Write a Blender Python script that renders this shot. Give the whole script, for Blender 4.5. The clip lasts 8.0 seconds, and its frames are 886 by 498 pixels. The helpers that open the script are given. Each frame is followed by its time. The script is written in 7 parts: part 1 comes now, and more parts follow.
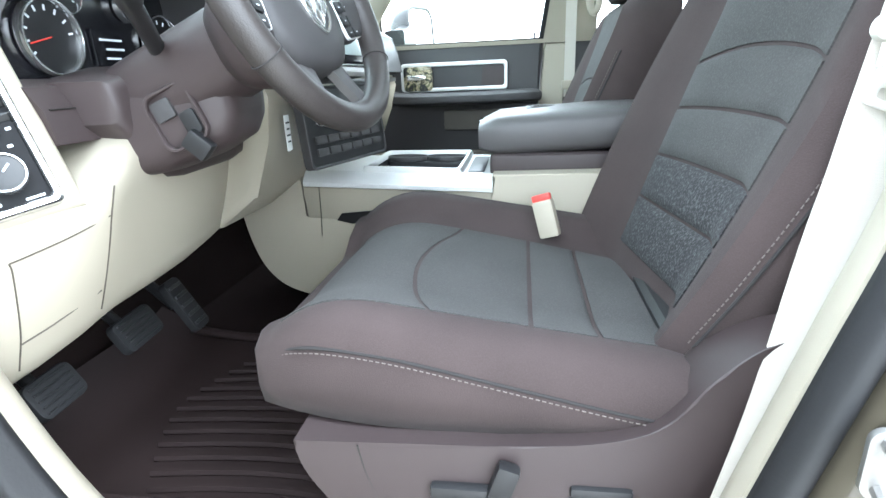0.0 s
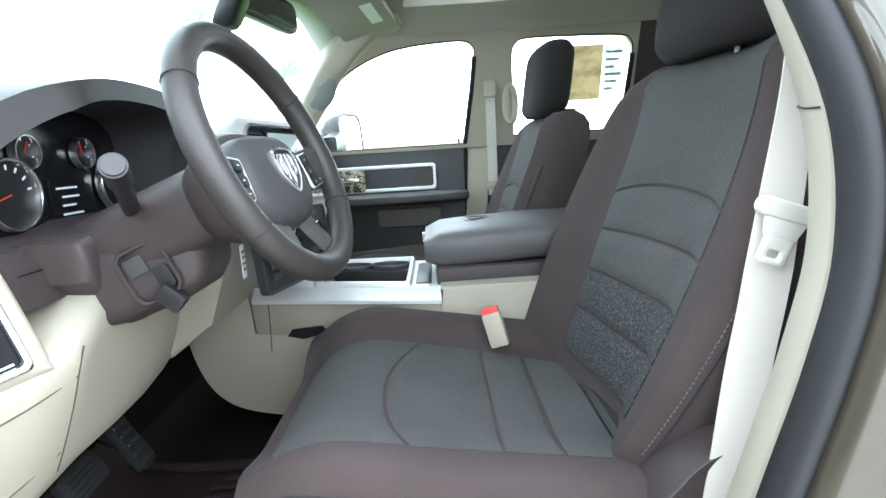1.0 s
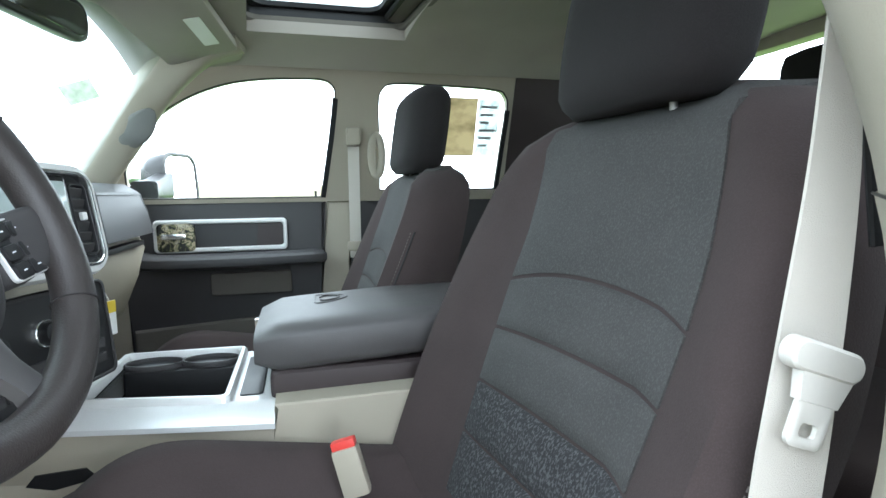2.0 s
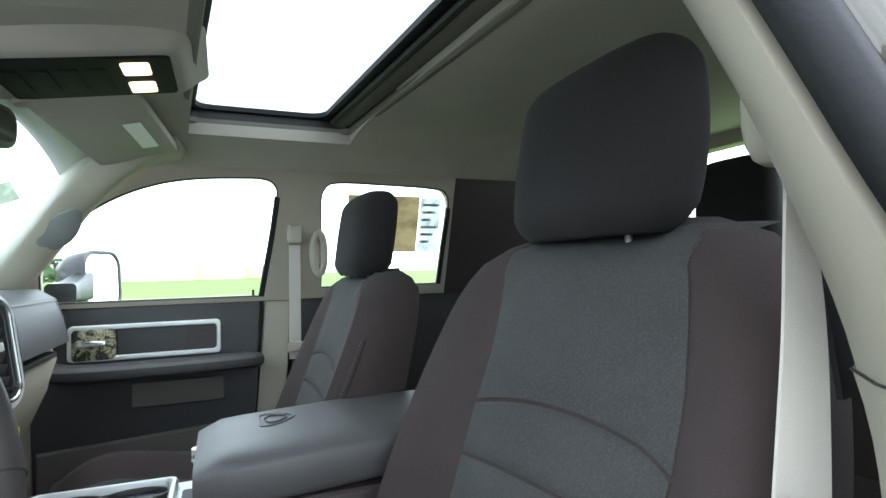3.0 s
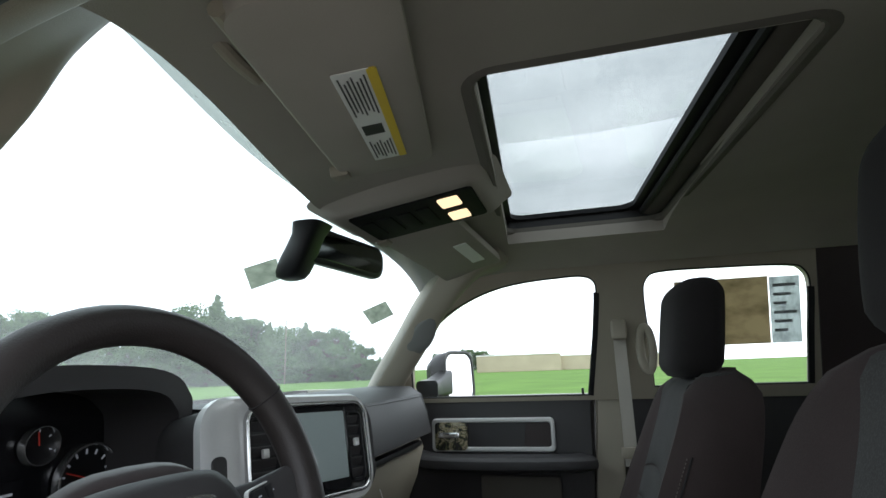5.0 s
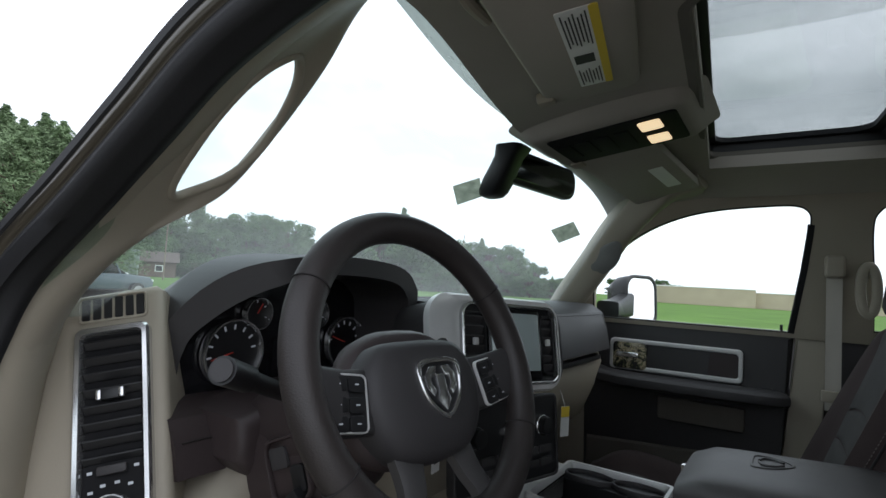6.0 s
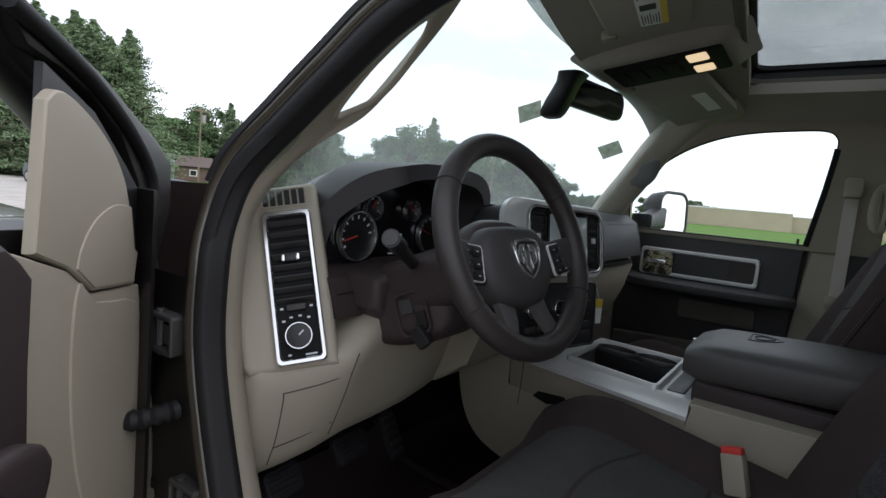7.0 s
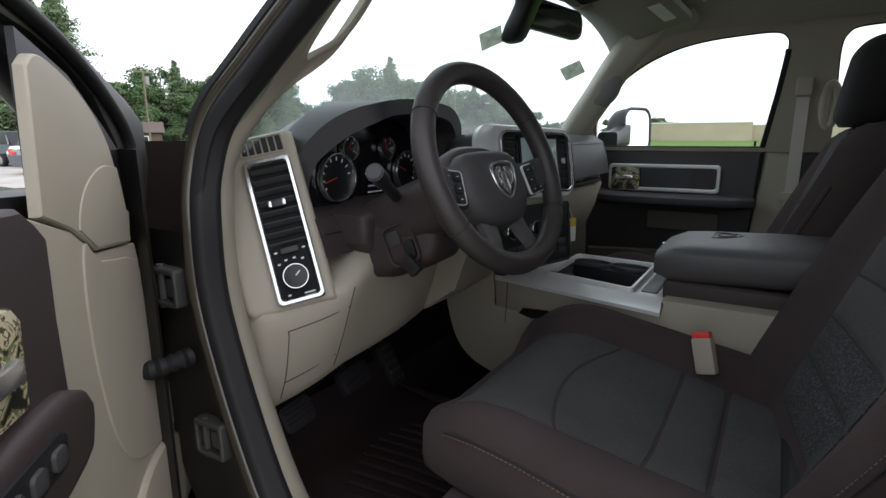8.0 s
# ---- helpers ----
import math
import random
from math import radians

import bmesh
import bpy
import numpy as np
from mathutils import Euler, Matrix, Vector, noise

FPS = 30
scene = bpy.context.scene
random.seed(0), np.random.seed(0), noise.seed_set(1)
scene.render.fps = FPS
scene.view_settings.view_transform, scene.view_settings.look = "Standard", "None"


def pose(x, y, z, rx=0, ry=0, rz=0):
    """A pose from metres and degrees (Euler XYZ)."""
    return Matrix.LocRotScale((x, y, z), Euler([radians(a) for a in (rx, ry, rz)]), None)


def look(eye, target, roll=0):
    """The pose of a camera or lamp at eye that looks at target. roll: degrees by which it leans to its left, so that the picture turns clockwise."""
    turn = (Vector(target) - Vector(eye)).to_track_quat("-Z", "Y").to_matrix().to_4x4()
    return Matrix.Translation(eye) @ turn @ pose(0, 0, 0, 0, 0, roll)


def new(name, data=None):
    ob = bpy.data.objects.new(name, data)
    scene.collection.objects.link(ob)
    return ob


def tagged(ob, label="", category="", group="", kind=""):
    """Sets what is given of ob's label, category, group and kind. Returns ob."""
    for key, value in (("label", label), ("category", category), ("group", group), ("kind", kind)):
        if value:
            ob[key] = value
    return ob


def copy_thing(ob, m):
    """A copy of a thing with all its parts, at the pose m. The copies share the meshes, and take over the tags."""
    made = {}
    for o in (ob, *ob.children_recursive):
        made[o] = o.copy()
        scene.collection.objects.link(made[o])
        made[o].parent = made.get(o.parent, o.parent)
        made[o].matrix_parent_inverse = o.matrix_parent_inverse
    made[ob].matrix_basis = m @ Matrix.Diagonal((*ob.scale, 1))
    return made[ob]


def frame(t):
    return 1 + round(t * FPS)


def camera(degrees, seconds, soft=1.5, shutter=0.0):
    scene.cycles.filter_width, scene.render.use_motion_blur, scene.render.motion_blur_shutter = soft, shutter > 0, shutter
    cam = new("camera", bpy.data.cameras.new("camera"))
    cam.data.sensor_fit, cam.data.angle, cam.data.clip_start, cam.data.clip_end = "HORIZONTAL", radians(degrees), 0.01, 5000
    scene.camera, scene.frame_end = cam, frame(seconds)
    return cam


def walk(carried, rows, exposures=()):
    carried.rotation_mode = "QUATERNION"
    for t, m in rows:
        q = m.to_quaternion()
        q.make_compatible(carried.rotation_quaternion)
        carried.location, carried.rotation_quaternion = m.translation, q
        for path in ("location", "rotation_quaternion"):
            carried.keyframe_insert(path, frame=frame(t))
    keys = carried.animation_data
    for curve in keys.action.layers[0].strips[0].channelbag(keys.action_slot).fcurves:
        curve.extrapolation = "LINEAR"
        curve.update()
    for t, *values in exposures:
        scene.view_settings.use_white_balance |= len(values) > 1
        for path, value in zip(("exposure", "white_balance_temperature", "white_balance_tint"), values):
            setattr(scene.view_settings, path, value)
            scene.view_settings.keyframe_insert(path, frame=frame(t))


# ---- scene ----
cam = camera(80.0, 8.0)
PATH = [
    (0, (-1.1455, 0.2162, 1.2198), (0.7310, 0.5103, 0.5937), -2.57),
    (0.5, (-1.2220, 0.2531, 1.3127), (0.6836, 0.4413, 0.7354), -4.20),
    (1, (-1.1856, 0.2661, 1.3150), (0.7786, 0.2596, 0.9384), -3.55),
    (1.5, (-1.0200, 0.2229, 1.3228), (0.9404, -0.0379, 1.0245), -1.29),
    (1.7, (-0.9568, 0.2135, 1.3227), (0.9914, -0.1426, 1.0435), -0.75),
    (2.8, (-0.8792, 0.2738, 1.4018), (0.9442, -0.5477, 1.3785), -1.62),
    (3, (-0.8881, 0.2610, 1.3951), (0.9560, -0.5095, 1.4699), -1.38),
    (3.5, (-0.9009, 0.2623, 1.4062), (0.9661, -0.3010, 1.8499), 1.12),
    (4, (-0.8696, 0.2517, 1.4324), (1.0728, -0.0085, 1.8316), 0.30),
    (4.2, (-0.8599, 0.2413, 1.4357), (1.0962, 0.1328, 1.8384), -0.98),
    (5.3, (-0.8859, 0.1455, 1.4112), (0.9444, 0.8658, 1.7733), -0.23),
    (5.5, (-0.9018, 0.1517, 1.4103), (0.8750, 1.0282, 1.6832), 1.20),
    (6, (-0.9637, 0.1606, 1.4036), (0.7046, 1.2558, 1.5356), 3.42),
    (6.5, (-1.1076, 0.1419, 1.3927), (0.4683, 1.3728, 1.3508), 5.24),
    (7, (-1.2027, 0.1092, 1.3805), (0.4169, 1.2650, 1.1775), 5.28),
    (7.5, (-1.2342, 0.0925, 1.3702), (0.4285, 1.1501, 1.0281), 1.06),
    (8, (-1.2508, 0.0951, 1.3652), (0.4019, 1.1416, 0.9488), -0.30),
]
walk(cam, [(t, look(eye, target, roll)) for t, eye, target, roll in PATH],
     exposures=[(0.0, 3.57, 5600, 5), (0.5, 3.34, 5600, 5), (1.0, 3.06, 5650, 5), (1.5, 2.92, 5700, 6), (3.0, 2.46, 5700, 6), (3.5, 2.06, 5800, 7), (4.2, 1.5, 5950, 10), (5.5, 0.74, 6000, 11), (6.5, 0.28, 5900, 14), (7.2, 0.38, 6050, 15), (8.0, 0.62, 6100, 14)])

# ---- light: overcast sky, soft sun ----
world = bpy.data.worlds.new("overcast_sky")
scene.world = world
world.use_nodes = True
wn = world.node_tree.nodes
wl = world.node_tree.links
wn.clear()
w_out = wn.new("ShaderNodeOutputWorld")
w_bg = wn.new("ShaderNodeBackground")
w_sky = wn.new("ShaderNodeTexSky")
w_sky.sky_type = "NISHITA"
w_sky.sun_disc = False
w_sky.sun_elevation = radians(45)
w_sky.sun_rotation = radians(174.3)
w_sky.air_density, w_sky.dust_density = 2.0, 5.0
w_gain = wn.new("ShaderNodeMix")
w_gain.data_type, w_gain.blend_type = "RGBA", "MULTIPLY"
w_gain.inputs[0].default_value = 1.0
w_gain.inputs[7].default_value = (0.09, 0.09, 0.09, 1)
w_tc = wn.new("ShaderNodeTexCoord")
w_map = wn.new("ShaderNodeMapping")
w_map.inputs["Scale"].default_value = (1.6, 1.6, 4.0)
w_noise = wn.new("ShaderNodeTexNoise")
w_noise.inputs["Scale"].default_value = 1.7
w_noise.inputs["Detail"].default_value = 5
w_noise.inputs["Roughness"].default_value = 0.55
w_ramp = wn.new("ShaderNodeValToRGB")
w_ramp.color_ramp.elements[0].position = 0.36
w_ramp.color_ramp.elements[0].color = (0.72, 0.745, 0.76, 1)
w_ramp.color_ramp.elements[1].position = 0.62
w_ramp.color_ramp.elements[1].color = (1.10, 1.11, 1.12, 1)
w_mix = wn.new("ShaderNodeMix")
w_mix.data_type = "RGBA"
w_mix.inputs[0].default_value = 0.9
wl.new(w_sky.outputs[0], w_gain.inputs[6])
wl.new(w_tc.outputs["Generated"], w_map.inputs[0])
wl.new(w_map.outputs[0], w_noise.inputs["Vector"])
wl.new(w_noise.outputs["Fac"], w_ramp.inputs[0])
wl.new(w_gain.outputs[2], w_mix.inputs[6])
wl.new(w_ramp.outputs[0], w_mix.inputs[7])
wl.new(w_mix.outputs[2], w_bg.inputs[0])
w_bg.inputs[1].default_value = 1.45
wl.new(w_bg.outputs[0], w_out.inputs[0])

sun = new("sun", bpy.data.lights.new("sun", "SUN"))
sun.data.energy, sun.data.angle, sun.data.color = 0.9, radians(50), (1, 0.97, 0.93)
sun.matrix_basis = look((0.8, -8.0, 8.0), (0, 0, 0))


# ---- materials ----
def material(name, base, rough=0.6, metal=0.0, var=0.12, scale=6.0, grain=220.0, bump=0.15, spec=0.4, coat=0.0):
    """A painted, moulded or leathery surface: tone drifts at two scales, with a fine grain relief."""
    m = bpy.data.materials.new(name)
    m.use_nodes = True
    n, l = m.node_tree.nodes, m.node_tree.links
    b = n["Principled BSDF"]
    b.inputs["Roughness"].default_value = rough
    b.inputs["Metallic"].default_value = metal
    b.inputs["Specular IOR Level"].default_value = spec
    b.inputs["Coat Weight"].default_value = coat
    tc = n.new("ShaderNodeTexCoord")
    big = n.new("ShaderNodeTexNoise")
    big.inputs["Scale"].default_value, big.inputs["Detail"].default_value = scale, 4
    fine = n.new("ShaderNodeTexNoise")
    fine.inputs["Scale"].default_value, fine.inputs["Detail"].default_value = grain, 3
    l.new(tc.outputs["Object"], big.inputs["Vector"])
    l.new(tc.outputs["Object"], fine.inputs["Vector"])
    add = n.new("ShaderNodeMath")
    add.operation = "MULTIPLY_ADD"
    add.inputs[1].default_value = 0.35
    l.new(fine.outputs["Fac"], add.inputs[0])
    l.new(big.outputs["Fac"], add.inputs[2])
    ramp = n.new("ShaderNodeValToRGB")
    ramp.color_ramp.elements[0].position, ramp.color_ramp.elements[1].position = 0.42, 0.92
    ramp.color_ramp.elements[0].color = tuple(c * (1 - var) for c in base) + (1,)
    ramp.color_ramp.elements[1].color = tuple(min(1, c * (1 + var)) for c in base) + (1,)
    l.new(add.outputs[0], ramp.inputs[0])
    l.new(ramp.outputs[0], b.inputs["Base Color"])
    rr = n.new("ShaderNodeMapRange")
    rr.inputs["To Min"].default_value, rr.inputs["To Max"].default_value = max(0.02, rough - 0.08), min(1, rough + 0.1)
    l.new(big.outputs["Fac"], rr.inputs["Value"])
    l.new(rr.outputs[0], b.inputs["Roughness"])
    if bump:
        bp = n.new("ShaderNodeBump")
        bp.inputs["Strength"].default_value, bp.inputs["Distance"].default_value = bump, 0.001
        l.new(fine.outputs["Fac"], bp.inputs["Height"])
        l.new(bp.outputs[0], b.inputs["Normal"])
    return m


def woven(name, base, accent, pitch=900.0, streak=0.5, bump=0.5):
    """Woven seat cloth: crossed threads, with a slubby drift along one thread."""
    m = material(name, base, rough=0.92, var=0.18, scale=9, grain=500, bump=0.0, spec=0.15)
    n, l = m.node_tree.nodes, m.node_tree.links
    b = n["Principled BSDF"]
    b.inputs["Sheen Weight"].default_value = 0.03
    tc = n.new("ShaderNodeTexCoord")
    mp = n.new("ShaderNodeMapping")
    mp.inputs["Scale"].default_value = (pitch, pitch * 0.6, pitch * 0.6)
    slub = n.new("ShaderNodeTexNoise")
    slub.inputs["Scale"].default_value, slub.inputs["Detail"].default_value = 1.0, 2
    l.new(tc.outputs["Object"], mp.inputs[0])
    l.new(mp.outputs[0], slub.inputs["Vector"])
    st = n.new("ShaderNodeValToRGB")
    st.color_ramp.elements[0].position, st.color_ramp.elements[1].position = 0.48, 0.66
    st.color_ramp.elements[0].color, st.color_ramp.elements[1].color = (0, 0, 0, 1), (streak, streak, streak, 1)
    l.new(slub.outputs["Fac"], st.inputs[0])
    mix = n.new("ShaderNodeMix")
    mix.data_type = "RGBA"
    mix.inputs[7].default_value = accent + (1,)
    old = b.inputs["Base Color"].links[0].from_socket
    l.new(st.outputs[0], mix.inputs[0])
    l.new(old, mix.inputs[6])
    l.new(mix.outputs[2], b.inputs["Base Color"])
    bp = n.new("ShaderNodeBump")
    bp.inputs["Strength"].default_value, bp.inputs["Distance"].default_value = bump, 0.0008
    fleck = n.new("ShaderNodeTexNoise")
    fleck.inputs["Scale"].default_value, fleck.inputs["Detail"].default_value = pitch * 0.55, 1
    l.new(tc.outputs["Object"], fleck.inputs["Vector"])
    l.new(fleck.outputs["Fac"], bp.inputs["Height"])
    l.new(bp.outputs[0], b.inputs["Normal"])
    return m


def glass(name, tint, gloss=0.08, dust=0.0, film_tone=(0.80, 0.84, 0.83)):
    """Thin glazing: light passes straight through it, tinted, and its face mirrors faintly."""
    m = bpy.data.materials.new(name)
    m.use_nodes = True
    n, l = m.node_tree.nodes, m.node_tree.links
    n.clear()
    out = n.new("ShaderNodeOutputMaterial")
    tr = n.new("ShaderNodeBsdfTransparent")
    tr.inputs[0].default_value = tint + (1,)
    gl = n.new("ShaderNodeBsdfGlossy")
    gl.inputs["Roughness"].default_value = 0.02
    lw = n.new("ShaderNodeLayerWeight")
    lw.inputs[0].default_value = 0.2
    fr = n.new("ShaderNodeMath")
    fr.operation = "MULTIPLY_ADD"
    fr.inputs[1].default_value, fr.inputs[2].default_value = gloss * 3, gloss * 0.4
    l.new(lw.outputs["Facing"], fr.inputs[0])
    mx = n.new("ShaderNodeMixShader")
    l.new(fr.outputs[0], mx.inputs[0])
    l.new(tr.outputs[0], mx.inputs[1])
    l.new(gl.outputs[0], mx.inputs[2])
    film = n.new("ShaderNodeBsdfTranslucent")
    film.inputs[0].default_value = film_tone + (1,)
    grime = n.new("ShaderNodeTexNoise")
    grime.inputs["Scale"].default_value, grime.inputs["Detail"].default_value = 3.0, 4
    gk = n.new("ShaderNodeMath")
    gk.operation = "MULTIPLY"
    gk.inputs[1].default_value = dust * 2
    l.new(grime.outputs["Fac"], gk.inputs[0])
    dusty = n.new("ShaderNodeMixShader")
    l.new(gk.outputs[0], dusty.inputs[0])
    l.new(mx.outputs[0], dusty.inputs[1])
    l.new(film.outputs[0], dusty.inputs[2])
    l.new(dusty.outputs[0], out.inputs[0])
    return m


def glow(name, colour, strength):
    m = bpy.data.materials.new(name)
    m.use_nodes = True
    b = m.node_tree.nodes["Principled BSDF"]
    b.inputs["Base Color"].default_value = colour + (1,)
    b.inputs["Emission Color"].default_value = colour + (1,)
    b.inputs["Emission Strength"].default_value = strength
    return m


BEIGE = material("beige_moulded_plastic", (0.300, 0.269, 0.214), 0.55, var=0.05, scale=3, grain=900, bump=0.25)
BEIGE_CLOTH = material("beige_headliner_cloth", (0.36, 0.335, 0.295), 0.95, var=0.07, scale=5, grain=700, bump=0.4, spec=0.1)
TAUPE = material("taupe_trim_cloth", (0.115, 0.105, 0.092), 0.9, var=0.1, scale=5, grain=700, bump=0.3, spec=0.1)
# headliner cloth again, darkened to hold shade on the sunroof's rolled edge
RINGCLOTH = material("shaded_cloth_edge", (0.16, 0.15, 0.13), 0.95, var=0.07, scale=5, grain=700, bump=0.4, spec=0.1)
BROWN = material("dark_brown_moulded_plastic", (0.035, 0.0255, 0.0255), 0.5, var=0.1, scale=4, grain=900, bump=0.25)
DARK = material("charcoal_soft_plastic", (0.034, 0.032, 0.033), 0.55, var=0.1, scale=4, grain=900, bump=0.25)
BLACK = material("black_plastic", (0.012, 0.012, 0.013), 0.4, var=0.15, grain=600, bump=0.1)
PLATE = material("matt_black_switch_plate", (0.010, 0.010, 0.011), 0.75, var=0.15, grain=600, bump=0.1, spec=0.15)
GLOSS = material("piano_black_panel", (0.010, 0.010, 0.012), 0.15, var=0.1, bump=0.0, spec=0.5)
LEATHER = material("brown_black_leather", (0.024, 0.020, 0.019), 0.45, var=0.12, scale=8, grain=600, bump=0.35)
LIDVINYL = material("charcoal_vinyl", (0.060, 0.056, 0.056), 0.42, var=0.08, scale=8, grain=700, bump=0.35)
SILVER = material("satin_silver_paint", (0.60, 0.60, 0.595), 0.34, metal=0.30, var=0.05, grain=400, bump=0.05)
CHROME = material("bright_chrome", (0.66, 0.66, 0.66), 0.18, metal=0.92, var=0.03, bump=0.0)
HINGESTEEL = material("oiled_hinge_steel", (0.085, 0.082, 0.080), 0.5, metal=0.7, var=0.25, grain=160, bump=0.15)
DULLMETAL = material("dull_pressed_steel", (0.30, 0.29, 0.28), 0.45, metal=0.8, var=0.15, grain=200, bump=0.1)
CLOTH = woven("charcoal_seat_cloth", (0.045, 0.0435, 0.042), (0.080, 0.078, 0.077), 700, 0.5)
KNIT = woven("black_flecked_seat_cloth", (0.024, 0.023, 0.024), (0.085, 0.085, 0.088), 420, 0.75, 0.9)
BOLSTER = woven("brown_seat_bolster_cloth", (0.040, 0.030, 0.029), (0.054, 0.041, 0.040), 1200, 0.4, 0.35)
# darker copy of the bolster cloth; the headrests' shade is in the colour
HEADCLOTH = woven("shaded_headrest_cloth", (0.017, 0.015, 0.015), (0.026, 0.023, 0.023), 1200, 0.4, 0.35)
THREAD = material("pale_stitch_thread", (0.105, 0.088, 0.082), 0.9, bump=0.0)
DARKTHREAD = material("dark_seam_thread", (0.018, 0.016, 0.016), 0.9, bump=0.0)
RUBBER = material("black_weather_strip_rubber", (0.010, 0.010, 0.011), 0.6, var=0.2, grain=300, bump=0.2, spec=0.3)
PAINT = material("olive_brown_metallic_paint", (0.044, 0.038, 0.027), 0.30, metal=0.4, var=0.06, scale=2, grain=1500, bump=0.03, coat=0.8)
GAP = material("brown_shadow_gap", (0.060, 0.050, 0.040), 0.8, bump=0.0)
JAMB = material("dark_door_jamb_paint", (0.017, 0.0155, 0.0145), 0.4, metal=0.2, var=0.2, grain=300, bump=0.05)
SPOKE = material("dark_satin_spoke", (0.075, 0.072, 0.072), 0.4, metal=0.4, var=0.05, bump=0.0)
WEBBING = material("beige_belt_webbing", (0.45, 0.42, 0.37), 0.8, var=0.05, grain=1400, bump=0.6)
LATCH = material("pale_moulded_latch", (0.50, 0.48, 0.44), 0.5, var=0.04, bump=0.05)
LOOPGREY = material("grey_moulded_loop", (0.16, 0.16, 0.155), 0.4, var=0.05, bump=0.0)
RED = material("red_release_button", (0.55, 0.05, 0.04), 0.4, bump=0.0)
WHITE = material("white_paper_label", (0.80, 0.80, 0.78), 0.6, var=0.03, bump=0.0)
YELLOW = material("yellow_warning_band", (0.75, 0.55, 0.05), 0.6, var=0.03, bump=0.0)
INK = material("black_print", (0.03, 0.03, 0.03), 0.6, bump=0.0)
PALEPRINT = material("faded_grey_print", (0.34, 0.36, 0.37), 0.7, bump=0.0)
PALESHEET = glass("thin_pale_window_sheet", (0.18, 0.19, 0.19), 0.02, 0.9, (0.52, 0.55, 0.55))
MAT = material("brown_rubber_floor_mat", (0.015, 0.0098, 0.0094), 0.7, var=0.15, grain=500, bump=0.3, spec=0.12)
CARPET = material("dark_brown_carpet", (0.013, 0.009, 0.0085), 0.97, var=0.25, grain=900, bump=0.9, spec=0.05)
# the pale base colour stands in for light reflected by the screen
SCREEN = material("screen_painted_reflection", (0.36, 0.42, 0.42), 0.08, var=0.02, bump=0.0, spec=0.6)
MIRROR = material("mirror_silvering", (0.86, 0.87, 0.87), 0.02, metal=1.0, var=0.01, bump=0.0)
# dark tint stands in for the dim cab that the mirror reflects
DARKMIRROR = material("mirror_darkened_reflection", (0.20, 0.22, 0.21), 0.04, metal=1.0, var=0.01, bump=0.0)
GRILLE = material("grey_speaker_cloth", (0.17, 0.17, 0.16), 0.9, var=0.1, grain=600, bump=0.8)
CLEAR = glass("clear_side_glass", (0.93, 0.97, 0.95))
SHIELD = glass("green_windshield_glass", (0.83, 0.94, 0.90), dust=0.13)
ROOFGLASS = glass("grey_sunroof_glass", (0.43, 0.45, 0.44))
STICKER = glass("translucent_sticker_back", (0.28, 0.29, 0.26), 0.02, 0.45, (0.55, 0.57, 0.50))
TANSHEET = glass("thin_tan_window_sheet", (0.10, 0.08, 0.05), 0.02, 0.9, (0.33, 0.29, 0.21))
DARKGLASS = glass("tinted_rear_glass", (0.30, 0.32, 0.31))
LAMP = glow("warm_map_lamp", (1.0, 0.74, 0.42), 0.62)
FRIT = glass("pale_dotted_frit", (0.50, 0.505, 0.49), 0.02, 0.22, (0.60, 0.62, 0.60))
NEEDLE = glow("red_needle", (0.40, 0.03, 0.02), 0.04)
DIALINK = glow("pale_dial_print", (0.45, 0.47, 0.5), 0.07)


# ---- mesh helpers ----
def world_of(ob):
    m = ob.matrix_basis.copy()
    while ob.parent:
        ob = ob.parent
        m = ob.matrix_basis @ m
    return m


def finish(bm, name, mat, smooth=35):
    me = bpy.data.meshes.new(name)
    bmesh.ops.recalc_face_normals(bm, faces=bm.faces)
    bm.to_mesh(me)
    bm.free()
    me.materials.append(mat)
    if smooth:
        me.polygons.foreach_set("use_smooth", [True] * len(me.polygons))
        me.set_sharp_from_angle(angle=radians(smooth))
    return me


def thing(name, m, label, category, group="", kind=""):
    """A top-level thing: an Empty at its base."""
    ob = new(name)
    ob.empty_display_size = 0.05
    ob.matrix_basis = m if isinstance(m, Matrix) else Matrix.Translation(m)
    return tagged(ob, label, category, group, kind)


def part(name, bm, mat, parent, label="", smooth=35, local=False):
    """Links a bmesh, given in world metres (or in the parent's own axes), as one mesh under a thing or part."""
    if not local:
        bm.transform(world_of(parent).inverted())
    ob = new(name, finish(bm, name, mat, smooth))
    ob.parent = parent
    return tagged(ob, label)


def solid(name, bm, mat, label, category, kind="", group="", smooth=35):
    """A top-level thing that is one mesh."""
    ob = new(name, finish(bm, name, mat, smooth))
    return tagged(ob, label, category, group, kind)


def rbox(lo, hi, r=0.006, seg=2, bm=None):
    bm = bm or bmesh.new()
    lo, hi = Vector(lo), Vector(hi)
    made = bmesh.ops.create_cube(bm, size=1, matrix=Matrix.Translation((lo + hi) / 2) @ Matrix.Diagonal((*(hi - lo), 1)))
    if r:
        es = list({e for v in made["verts"] for e in v.link_edges})
        bmesh.ops.bevel(bm, geom=es, offset=min(r, 0.49 * min(hi - lo)), segments=seg, affect="EDGES", profile=0.6)
    return bm


def obox(m, size, r=0.004, seg=2, bm=None):
    """A bevelled box of that size, centred on the pose m."""
    b2 = rbox([-s / 2 for s in size], [s / 2 for s in size], r, seg)
    b2.transform(m)
    if bm is None:
        return b2
    me = bpy.data.meshes.new("tmp")
    b2.to_mesh(me)
    b2.free()
    bm.from_mesh(me)
    bpy.data.meshes.remove(me)
    return bm


